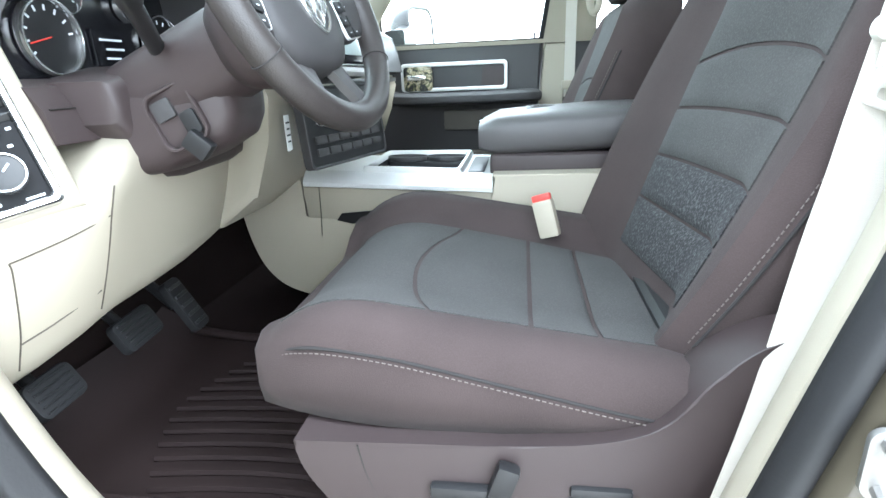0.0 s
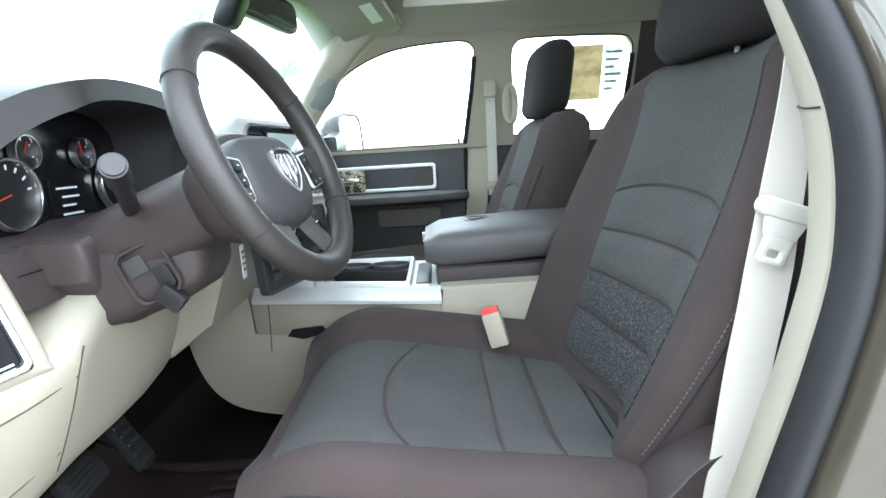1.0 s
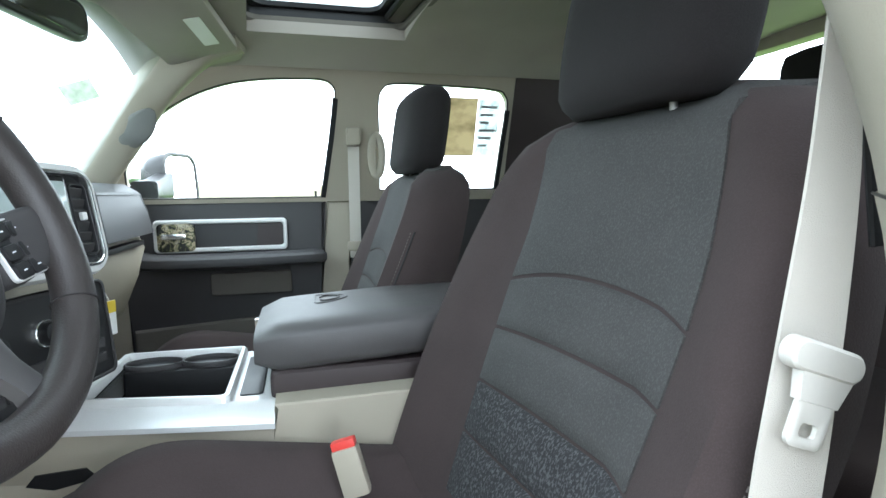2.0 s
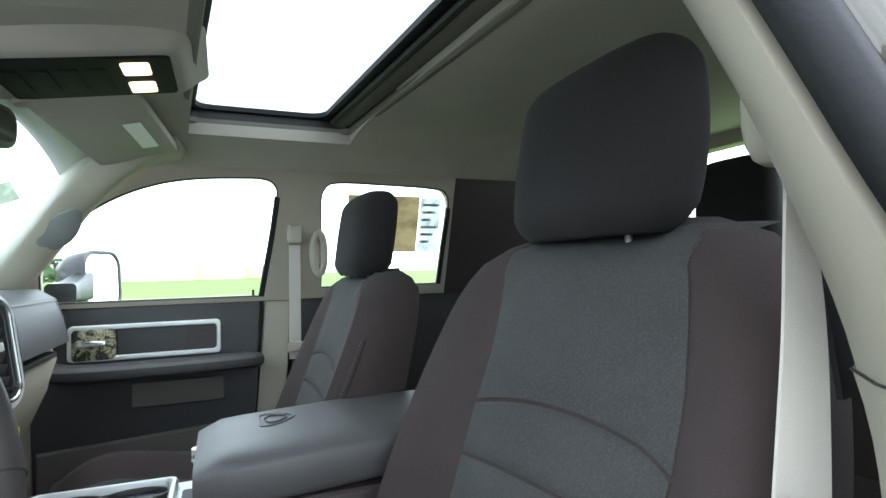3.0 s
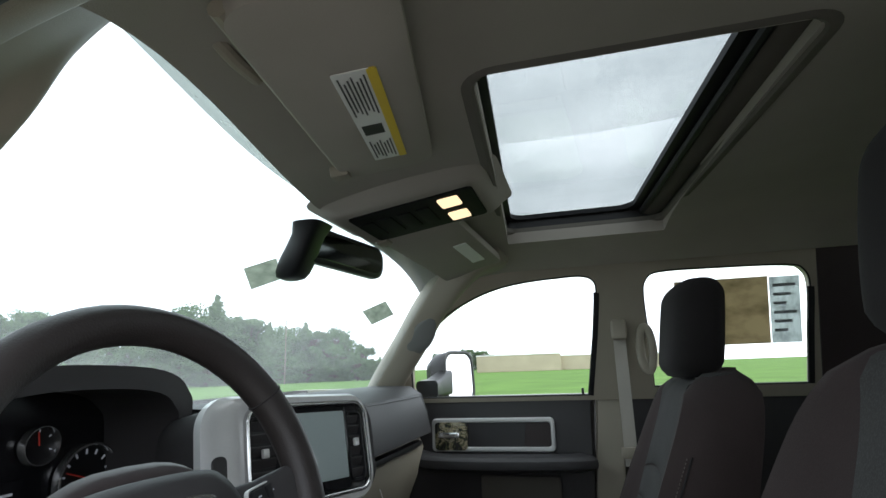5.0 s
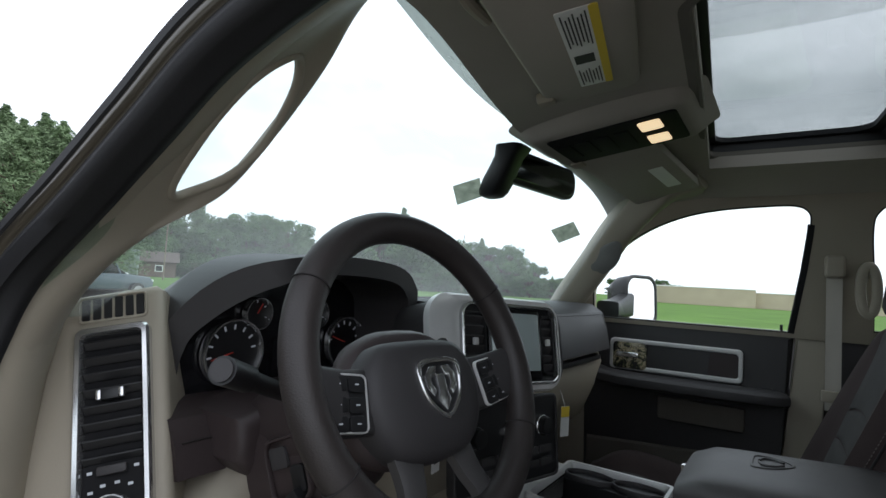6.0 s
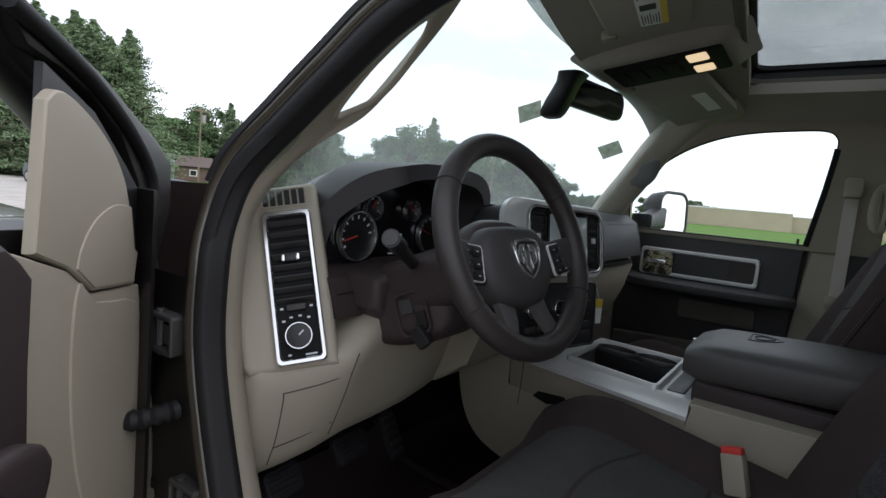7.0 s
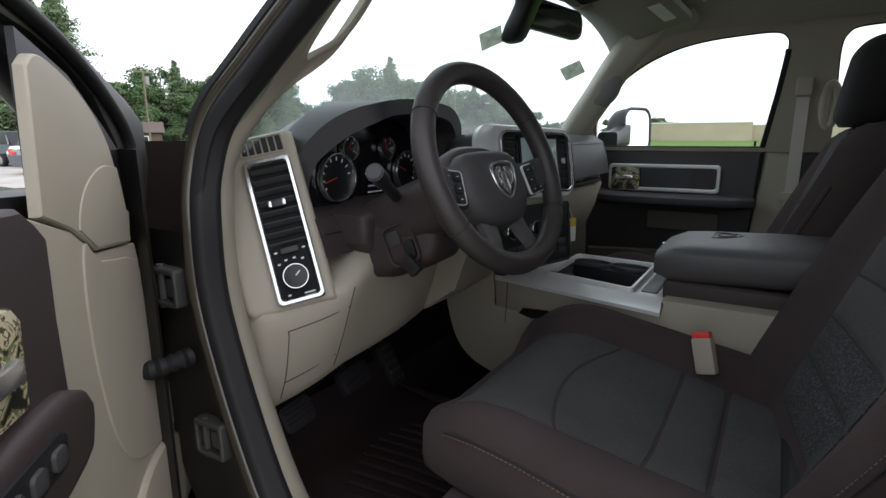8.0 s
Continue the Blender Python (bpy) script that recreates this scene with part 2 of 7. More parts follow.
def loft(rings, bm=None, cap=True, closed=True):
    bm = bm or bmesh.new()
    vs = [[bm.verts.new(p) for p in r] for r in rings]
    n = len(rings[0])
    for a, b in zip(vs, vs[1:]):
        for i in range(n if closed else n - 1):
            j = (i + 1) % n
            bm.faces.new((a[i], a[j], b[j], b[i]))
    if cap and closed:
        bm.faces.new(vs[0][::-1])
        bm.faces.new(vs[-1])
    return bm


def superellipse(a, b, p=3.0, n=28):
    out = []
    for i in range(n):
        t = 2 * math.pi * i / n
        c, s = math.cos(t), math.sin(t)
        out.append((a * math.copysign(abs(c) ** (2 / p), c), b * math.copysign(abs(s) ** (2 / p), s)))
    return out


def smooth_path(points, step=6, closed=False):
    """Catmull-Rom through the points."""
    p = [Vector(q) for q in points]
    n = len(p)
    out = []
    for i in range(n if closed else n - 1):
        a = p[(i - 1) % n] if closed or i else p[0] * 2 - p[1]
        b, c = p[i], p[(i + 1) % n]
        d = p[(i + 2) % n] if closed or i + 2 < n else p[-1] * 2 - p[-2]
        for k in range(step):
            t = k / step
            out.append(0.5 * ((2 * b) + (c - a) * t + (2 * a - 5 * b + 4 * c - d) * t * t + (3 * b - a - 3 * c + d) * t ** 3))
    if not closed:
        out.append(p[-1])
    return out


def sweep(path, profile, up=(0, 0, 1), closed=False, bm=None, scales=None, cap=True):
    """Sweeps a 2D profile (side, up) along the path."""
    path = [Vector(p) for p in path]
    n = len(path)
    rings = []
    up = Vector(up)
    for i, p in enumerate(path):
        a = path[(i - 1) % n] if closed or i else path[0]
        b = path[(i + 1) % n] if closed or i < n - 1 else path[-1]
        t = (b - a).normalized()
        side = t.cross(up)
        side = side.normalized() if side.length > 1e-4 else Vector((1, 0, 0))
        top = side.cross(t).normalized()
        k = scales[i] if scales else 1
        rings.append([p + side * (q[0] * k) + top * (q[1] * k) for q in profile])
    if closed:
        rings.append(rings[0])
        return loft(rings, bm, cap=False)
    return loft(rings, bm, cap=cap)


def tube(path, r, n=10, closed=False, up=(0, 0, 1), bm=None):
    return sweep(path, [(r * math.cos(2 * math.pi * i / n), r * math.sin(2 * math.pi * i / n)) for i in range(n)], up, closed, bm)


def prism(poly, depth, m=None, r=0.003, seg=2):
    """A flat outline in the local xy plane, from z = 0 up to depth, its upper edges rounded."""
    bm = bmesh.new()
    vs = [bm.verts.new((x, y, 0)) for x, y in poly]
    f = bm.faces.new(vs)
    ex = bmesh.ops.extrude_face_region(bm, geom=[f])
    top = [v for v in ex["geom"] if isinstance(v, bmesh.types.BMVert)]
    bmesh.ops.translate(bm, verts=top, vec=(0, 0, depth))
    if r:
        tops = set(top)
        es = [e for e in bm.edges if e.verts[0] in tops and e.verts[1] in tops]
        bmesh.ops.bevel(bm, geom=es, offset=r, segments=seg, affect="EDGES", profile=0.6)
    if m is not None:
        bm.transform(m)
    return bm


def rounded(w, h, r, n=5):
    """A rounded rectangle's outline about the origin."""
    out = []
    for cx, cy, a0 in ((w / 2 - r, h / 2 - r, 0), (-w / 2 + r, h / 2 - r, 90), (-w / 2 + r, -h / 2 + r, 180), (w / 2 - r, -h / 2 + r, 270)):
        for i in range(n + 1):
            a = radians(a0 + 90 * i / n)
            out.append((cx + r * math.cos(a), cy + r * math.sin(a)))
    return out


def frame_ring(outer, inner, depth, m=None, r=0.002):
    """A flat frame between two outlines of as many points, with a rounded face."""
    rings = [[(x, y, 0) for x, y in outer], [(x, y, depth - r) for x, y in outer]]
    k = 0.25
    rings.append([(x + (u - x) * k, y + (v - y) * k, depth) for (x, y), (u, v) in zip(outer, inner)])
    rings.append([(x + (u - x) * (1 - k), y + (v - y) * (1 - k), depth) for (x, y), (u, v) in zip(outer, inner)])
    rings += [[(x, y, depth - r) for x, y in inner], [(x, y, 0) for x, y in inner]]
    bm = loft(rings + [rings[0]], cap=False)
    bmesh.ops.remove_doubles(bm, verts=bm.verts, dist=1e-6)
    if m is not None:
        bm.transform(m)
    return bm


def slab(fn, nu, nv, thick, bm=None):
    """A curved sheet: fn(u, v) gives its face for u, v in 0..1; thick is the offset vector to its back."""
    bm = bm or bmesh.new()
    thick = Vector(thick)
    a = [[bm.verts.new(fn(i / nu, j / nv)) for j in range(nv + 1)] for i in range(nu + 1)]
    b = [[bm.verts.new(v.co + thick) for v in row] for row in a]
    for i in range(nu):
        for j in range(nv):
            bm.faces.new((a[i][j], a[i + 1][j], a[i + 1][j + 1], a[i][j + 1]))
            bm.faces.new((b[i][j], b[i][j + 1], b[i + 1][j + 1], b[i + 1][j]))
    for i in range(nu):
        bm.faces.new((a[i][0], b[i][0], b[i + 1][0], a[i + 1][0]))
        bm.faces.new((a[i][nv], a[i + 1][nv], b[i + 1][nv], b[i][nv]))
    for j in range(nv):
        bm.faces.new((a[0][j], a[0][j + 1], b[0][j + 1], b[0][j]))
        bm.faces.new((a[nu][j], b[nu][j], b[nu][j + 1], a[nu][j + 1]))
    return bm


def axes(c, u, v):
    """The pose with origin c, local x along u and local y near v; local z is their cross product."""
    u = Vector(u).normalized()
    w = u.cross(Vector(v)).normalized()
    v = w.cross(u)
    m = Matrix((u, v, w)).transposed().to_4x4()
    return Matrix.Translation(c) @ m


def disc(r, depth, m, n=32, bevel=0.002):
    return prism([(r * math.cos(2 * math.pi * i / n), r * math.sin(2 * math.pi * i / n)) for i in range(n)], depth, m, bevel)


def yz_prism(poly, x0, x1, r=0.008, seg=3):
    """An outline in (y, z), carried from x0 to x1, with both ends' edges rounded."""
    bm = prism(poly, x1 - x0, axes((x0, 0, 0), (0, 1, 0), (0, 0, 1)), 0)
    if r:
        ends = [e for e in bm.edges if abs(e.verts[0].co.x - e.verts[1].co.x) < 1e-6]
        bmesh.ops.bevel(bm, geom=ends, offset=r, segments=seg, affect="EDGES", profile=0.6)
    return bm


def side_x(z, s=1):
    """The cab's side wall leans inward above the belt line."""
    return s * (0.84 - 0.33 * max(0, z - 1.31))


def side_wall(name, s, outline, holes, thick, mat, label, category):
    bm = bmesh.new()
    es = []
    for loop in [outline] + holes:
        vs = [bm.verts.new((side_x(z, s), y, z)) for y, z in loop]
        es += [bm.edges.new((a, b)) for a, b in zip(vs, vs[1:] + vs[:1])]
    bmesh.ops.triangle_fill(bm, edges=es, use_beauty=True)
    ex = bmesh.ops.extrude_face_region(bm, geom=bm.faces[:])
    bmesh.ops.translate(bm, verts=[v for v in ex["geom"] if isinstance(v, bmesh.types.BMVert)], vec=(s * thick, 0, 0))
    return solid(name, bm, mat, label, category, "structure", smooth=30)


FLOOR = 0.68

# ---- ground and distance ----
GRASS = material("mown_green_grass", (0.085, 0.155, 0.030), 0.95, var=0.25, scale=0.25, grain=9, bump=0.6, spec=0.1)
GRAVEL = material("pale_gravel_lot", (0.36, 0.34, 0.31), 0.9, var=0.2, scale=1.2, grain=30, bump=0.8, spec=0.2)
TANWALL = material("tan_steel_siding", (0.42, 0.36, 0.26), 0.7, var=0.08, scale=0.3, grain=4, bump=0.0)
BRICKWALL = material("brown_house_brick", (0.11, 0.075, 0.060), 0.85, var=0.2, scale=0.6, grain=9, bump=0.1)
ROOFING = material("brown_shingles", (0.09, 0.068, 0.060), 0.9, var=0.2, scale=1, grain=10, bump=0.3)
BARK = material("grey_bark", (0.10, 0.08, 0.06), 0.95, var=0.3, scale=3, grain=30, bump=0.8)
LEAF = material("summer_leaves", (0.10, 0.155, 0.07), 0.8, var=0.45, scale=0.7, grain=6, bump=0.0, spec=0.2)
NEEDLES = material("pine_needles", (0.14, 0.195, 0.105), 0.85, var=0.45, scale=0.9, grain=8, bump=0.0, spec=0.2)

bm = bmesh.new()
bmesh.ops.create_grid(bm, x_segments=60, y_segments=60, size=1500)
ground = solid("ground", bm, GRASS, "wide mown green field under an overcast sky", "grass field", "structure", smooth=0)
bm = prism([(-40, -30), (-1.0, -30), (-1.2, 4.0), (3, 9), (14, 30), (16, 45), (-40, 45)], 0.02, None, 0)
solid("pavement", bm, GRAVEL, "pale gravel lot beside the field", "gravel lot", "structure", smooth=0)

# ---- cab structure ----
bm = rbox((-0.80, -1.10, FLOOR - 0.05), (0.84, 1.15, FLOOR), 0.01)
solid("floor", bm, CARPET, "dark brown carpeted cab floor", "floor", "structure")
bm = yz_prism([(1.02, FLOOR), (1.15, FLOOR), (1.15, 1.36), (1.10, 1.36), (1.06, 1.0)], -0.80, 0.84, 0)
solid("wall_front", bm, CARPET, "dark carpeted firewall behind the dashboard", "firewall", "structure")



def rounded_top(first, arch, last):
    """A side window's outline: straight sill, arched top."""
    return [first] + [(p.x, p.y) for p in smooth_path([(y, z, 0) for y, z in arch], 5)] + [last]


PWIN = rounded_top((0.70, 1.325), [(0.712, 1.36), (0.706, 1.42), (0.675, 1.485), (0.62, 1.545), (0.53, 1.605), (0.43, 1.645), (0.33, 1.664), (0.22, 1.671), (0.15, 1.671), (0.118, 1.656), (0.110, 1.62), (0.124, 1.50)], (0.152, 1.325))
RWIN = rounded_top((-0.03, 1.345), [(-0.025, 1.48), (-0.018, 1.60), (-0.028, 1.648), (-0.07, 1.668), (-0.22, 1.668), (-0.39, 1.662), (-0.432, 1.645), (-0.445, 1.60), (-0.44, 1.48)], (-0.435, 1.345))
wall = side_wall("wall_east", 1, [(0.74, 1.31), (0.79, 1.37), (0.73, 1.49), (0.62, 1.60), (0.48, 1.70), (0.30, 1.735), (-0.46, 1.735), (-0.46, 1.31)],
                 [PWIN, RWIN], 0.035, BEIGE, "beige pillar trim round the passenger side windows", "pillar trim")
for nm, win, tint in (("window_1", PWIN, CLEAR), ("window_2", RWIN, CLEAR)):
    w = thing(nm, (0.83, sum(p[0] for p in win) / len(win), 1.33), "clear side window with a black rubber seal", "window", kind="structure")
    bm = bmesh.new()
    bm.faces.new([bm.verts.new((side_x(z) + 0.02, y, z)) for y, z in win])
    pane = part("pane", bm, tint, w, "clear glass", smooth=0)
    loop = [(side_x(z) + 0.004, y, z) for y, z in win]
    rear_edge = [p_ for p_ in loop[-7:]]
    part("run_channel", sweep(rear_edge, superellipse(0.009, 0.006, 3, 8), (1, 0, 0.3)), RUBBER, w, "dark rubber glass run")
    part("seal", sweep(loop, superellipse(0.0035, 0.004, 3, 8), (1, 0, 0.3), True), RUBBER, w, "black rubber seal")

# headliner with the sunroof's opening
SX0, SX1, SY0, SY1 = -0.275, 0.55, -0.098, 0.300
GY0 = -0.05
SKEW = 0.088


def roof_z(x, y):
    z = 1.775 - 0.085 * abs(x / 0.68) ** 5
    if y > 0.33:
        z -= 0.10 * (y - 0.33) + 0.25 * (y - 0.33) ** 2
    return z


xs = sorted(set([round(-0.68 + 0.04 * i, 3) for i in range(35)] + [SX0, SX1]))
ys = sorted(set([round(-1.12 + 0.06 * i, 3) for i in range(29)] + [SY0, SY1, 0.62]))
bm = bmesh.new()


def front_y(x, y):
    """The headliner's front edge follows the windshield's curve."""
    f = max(0, (y - 0.30) / 0.32)
    k = min(1, max(0, (y + 0.35) / 0.30)) * max(0, 1 - f)
    return y + f * (0.008 + 0.10 * x - 0.14 * x * x + 0.06 * min(0, x)) + k * SKEW * (x - 0.13)


grid = {(x, y): bm.verts.new((x, front_y(x, y), roof_z(x, y))) for x in xs for y in ys}
for x0, x1 in zip(xs, xs[1:]):
    for y0, y1 in zip(ys, ys[1:]):
        if not (SX0 <= x0 < SX1 and SY0 <= y0 < SY1):
            bm.faces.new([grid[q] for q in ((x0, y0), (x1, y0), (x1, y1), (x0, y1))])
bmesh.ops.delete(bm, geom=[v for v in bm.verts if not v.link_faces], context="VERTS")
ex = bmesh.ops.extrude_face_region(bm, geom=bm.faces[:])
bmesh.ops.translate(bm, verts=[v for v in ex["geom"] if isinstance(v, bmesh.types.BMVert)], vec=(0, 0, 0.03))
solid("ceiling", bm, BEIGE_CLOTH, "beige-grey cloth headliner of the cab", "headliner", "structure", smooth=40)

sr = thing("sunroof", (0.08, 0.15, 1.80), "tinted glass sunroof in a dark frame", "sunroof")
cx, cy = (SX0 + SX1) / 2, (SY0 + SY1) / 2
def skewed(loop, z):
    return [Vector((cx + x, cy + y + SKEW * (cx + x - 0.13), z)) for x, y in loop]


W_, L_ = SX1 - SX0, SY1 - SY0
rings = [skewed(rounded(W_ + a, L_ + a, max(0.012, 0.03 + a * 0.5), 6), z) for a, z in ((0.05, 1.777), (0.03, 1.772), (0.012, 1.7715), (0.000, 1.776), (-0.002, 1.782), (0.004, 1.79))]
part("trim_ring", loft(rings, cap=False), RINGCLOTH, sr, "rolled cloth edge of the opening")
rings = [skewed(rounded(W_ + 0.002, L_ + 0.002, 0.03, 6), 1.778), skewed(rounded(W_ + 0.002, L_ + 0.002, 0.03, 6), 1.818)]
part("well", loft(rings, cap=False), BLACK, sr, "black sunroof channel")
LG, OFF = SY1 - GY0, (GY0 - SY0) / 2
glass_in = [(x, y + 0.004 + OFF) for x, y in rounded(W_ - 0.026, LG - 0.035, 0.04, 6)]
rings = [skewed(rounded(W_ + 0.03, L_ + 0.03, 0.045, 6), 1.812), skewed(rounded(W_ - 0.004, L_ - 0.004, 0.04, 6), 1.806), skewed(glass_in, 1.808), skewed(glass_in, 1.820)]
part("glass_frame", loft(rings, cap=False), RUBBER, sr, "black frame round the glass")
shade_row = [(GY0 - 0.006, 1.800), (GY0 - 0.010, 1.793), (GY0 - 0.020, 1.790), (GY0 - 0.040, 1.7885), (SY0 - 0.001, 1.792), (SY0 - 0.001, 1.803)]
bm = loft([[Vector((x, y + SKEW * (x - 0.13), z)) for y, z in shade_row] for x in (SX0 + 0.002, -0.1, 0.1, 0.3, SX1 - 0.002)])
part("shade_edge", bm, TAUPE, sr, "folded edge of the taupe sun shade")
rail = [(SX0 + 0.02, GY0 - 0.002), (SX1 - 0.02, GY0 - 0.002)]
part("seal_bead", tube([Vector((x, y + SKEW * (x - 0.13), 1.797)) for x, y in rail], 0.008, 8), RUBBER, sr, "black seal along the rear edge")
bm = bmesh.new()
bm.faces.new([bm.verts.new(p) for p in skewed([(x, y + OFF) for x, y in rounded(W_ + 0.02, LG + 0.02, 0.04, 6)], 1.822)])
bmesh.ops.solidify(bm, geom=bm.faces[:], thickness=0.005)
part("pane", bm, ROOFGLASS, sr, "grey tinted glass")
bm = bmesh.new()
grid = {(x, y): bm.verts.new((x * 1.02, front_y(x, y), roof_z(x, y) + 0.062)) for x in xs for y in ys}
for x0, x1 in zip(xs, xs[1:]):
    for y0, y1 in zip(ys, ys[1:]):
        if not (SX0 <= x0 < SX1 and SY0 <= y0 < SY1):
            bm.faces.new([grid[q] for q in ((x0, y0), (x1, y0), (x1, y1), (x0, y1))])
bmesh.ops.delete(bm, geom=[v for v in bm.verts if not v.link_faces], context="VERTS")
solid("roof", bm, PAINT, "olive-brown painted roof panel of the truck", "roof panel", "structure")


# windshield
def shield(x, z):
    return Vector((x, 1.02 - 0.96 * (z - 1.36) - 0.40 * x * x, z))


ws = thing("windshield", (0, 1.0, 1.36), "wide tinted windshield with a grey band along its top", "windshield", kind="structure")
bm = bmesh.new()
g = [[bm.verts.new(shield((-0.70 + 0.07 * i) * (1.06 - 0.06 * j / 6), 1.34 + 0.45 * j / 6)) for j in range(7)] for i in range(21)]
for i in range(20):
    for j in range(6):
        bm.faces.new((g[i][j], g[i + 1][j], g[i + 1][j + 1], g[i][j + 1]))
part("pane", bm, SHIELD, ws, "faintly green glass")
bm = slab(lambda u, v: shield(-0.64 + 1.28 * u, 1.750 - 0.03 * abs(2 * u - 1) ** 4 + 0.055 * v) - Vector((0, 0.004, 0.004)), 30, 4, (0, 0.002, 0.002))
part("frit_band", bm, FRIT, ws, "grey dotted shade band")
for k, (sx, sz) in enumerate(((0.043, 1.620), (0.503, 1.580))):
    c = shield(sx, sz) - Vector((0, 0.006, 0.006))
    m = axes(c, (1, -0.8 * sx, 0), (0, -0.96, 1))
    part("sticker", prism([(-0.062, 0), (0, 0.040), (0.062, 0), (0, -0.040)], 0.0015, m, 0), STICKER, ws, "grey back of an inspection sticker", smooth=0)

# passenger A-pillar trim with its speaker
pil = thing("pillar_trim", (0.72, 0.7, 1.36), "beige windshield pillar trim with a round speaker grille", "pillar trim", kind="structure")
path = smooth_path([(0.79, 0.83, 1.30), (0.755, 0.76, 1.40), (0.72, 0.68, 1.50), (0.675, 0.585, 1.62), (0.63, 0.47, 1.715), (0.60, 0.36, 1.75)], 6)
part("cover", sweep(path, superellipse(0.052, 0.030, 3, 18), (-0.6, -0.6, 0.4)), BEIGE, pil)
bm = sweep(smooth_path([(0.749, 0.713, 1.452), (0.736, 0.687, 1.486), (0.719, 0.653, 1.522), (0.701, 0.622, 1.556)], 5), superellipse(0.037, 0.006, 2.2, 16), (-0.6, -0.6, 0.4), scales=[max(0.12, math.sin(math.pi * (i + 0.4) / 15.8) ** 0.6) for i in range(16)])
bm.transform(Matrix.Translation((-0.036, -0.030, 0.006)))
part("speaker_grille", bm, GRILLE, pil, "grey oval speaker grille", 60)
# plain side walls that close the cab below the belt line
solid("wall_east_lower", yz_prism([(0.06, FLOOR), (0.06, 1.32), (-1.12, 1.32), (-1.12, FLOOR)], 0.85, 0.93, 0), DARK, "dark rear passenger door panel", "door panel", "structure")
solid("wall_kick_east", yz_prism([(0.70, FLOOR), (0.735, 1.0), (0.735, 1.36), (1.15, 1.36), (1.15, FLOOR)], 0.845, 0.90, 0), BEIGE, "beige kick panel beside the passenger footwell", "kick panel", "structure")
# dark brown puts the unlit rear corner's shade into the trim colour
side_wall("wall_east_rear", 1, [(-0.462, 1.31), (-0.462, 1.735), (-1.05, 1.72), (-1.12, 1.31)], [], 0.035, BROWN, "rear quarter trim of the cab, coloured dark brown for shade", "quarter trim")
solid("door_skin_east", rbox((0.935, -1.15, 0.50), (0.955, 1.16, 1.325), 0.006), PAINT, "olive-brown painted passenger side of the truck", "door skin", "structure")

# ---- seats ----
def seat_back_y(z):
    return -0.01 - 0.37 * (z - 1.075)


def dashes(path, step=0.007):
    """Short thread stitches laid along a path."""
    bm = bmesh.new()
    left = step
    for a, b in zip(path, path[1:]):
        ln = (b - a).length
        if ln < 1e-5:
            continue
        d = (b - a) / ln
        while left < ln:
            p = a + d * left
            side = d.cross(Vector((0.3, 0.5, 0.8))).normalized() * 0.0008
            up = d.cross(side).normalized() * 0.0008
            e = d * 0.0021
            ring = [[bm.verts.new(p + q + o) for o in (side, up, -side, -up)] for q in (-e, e)]
            for i in range(4):
                bm.faces.new((ring[0][i], ring[0][(i + 1) % 4], ring[1][(i + 1) % 4], ring[1][i]))
            left += step
        left -= ln
    return bm


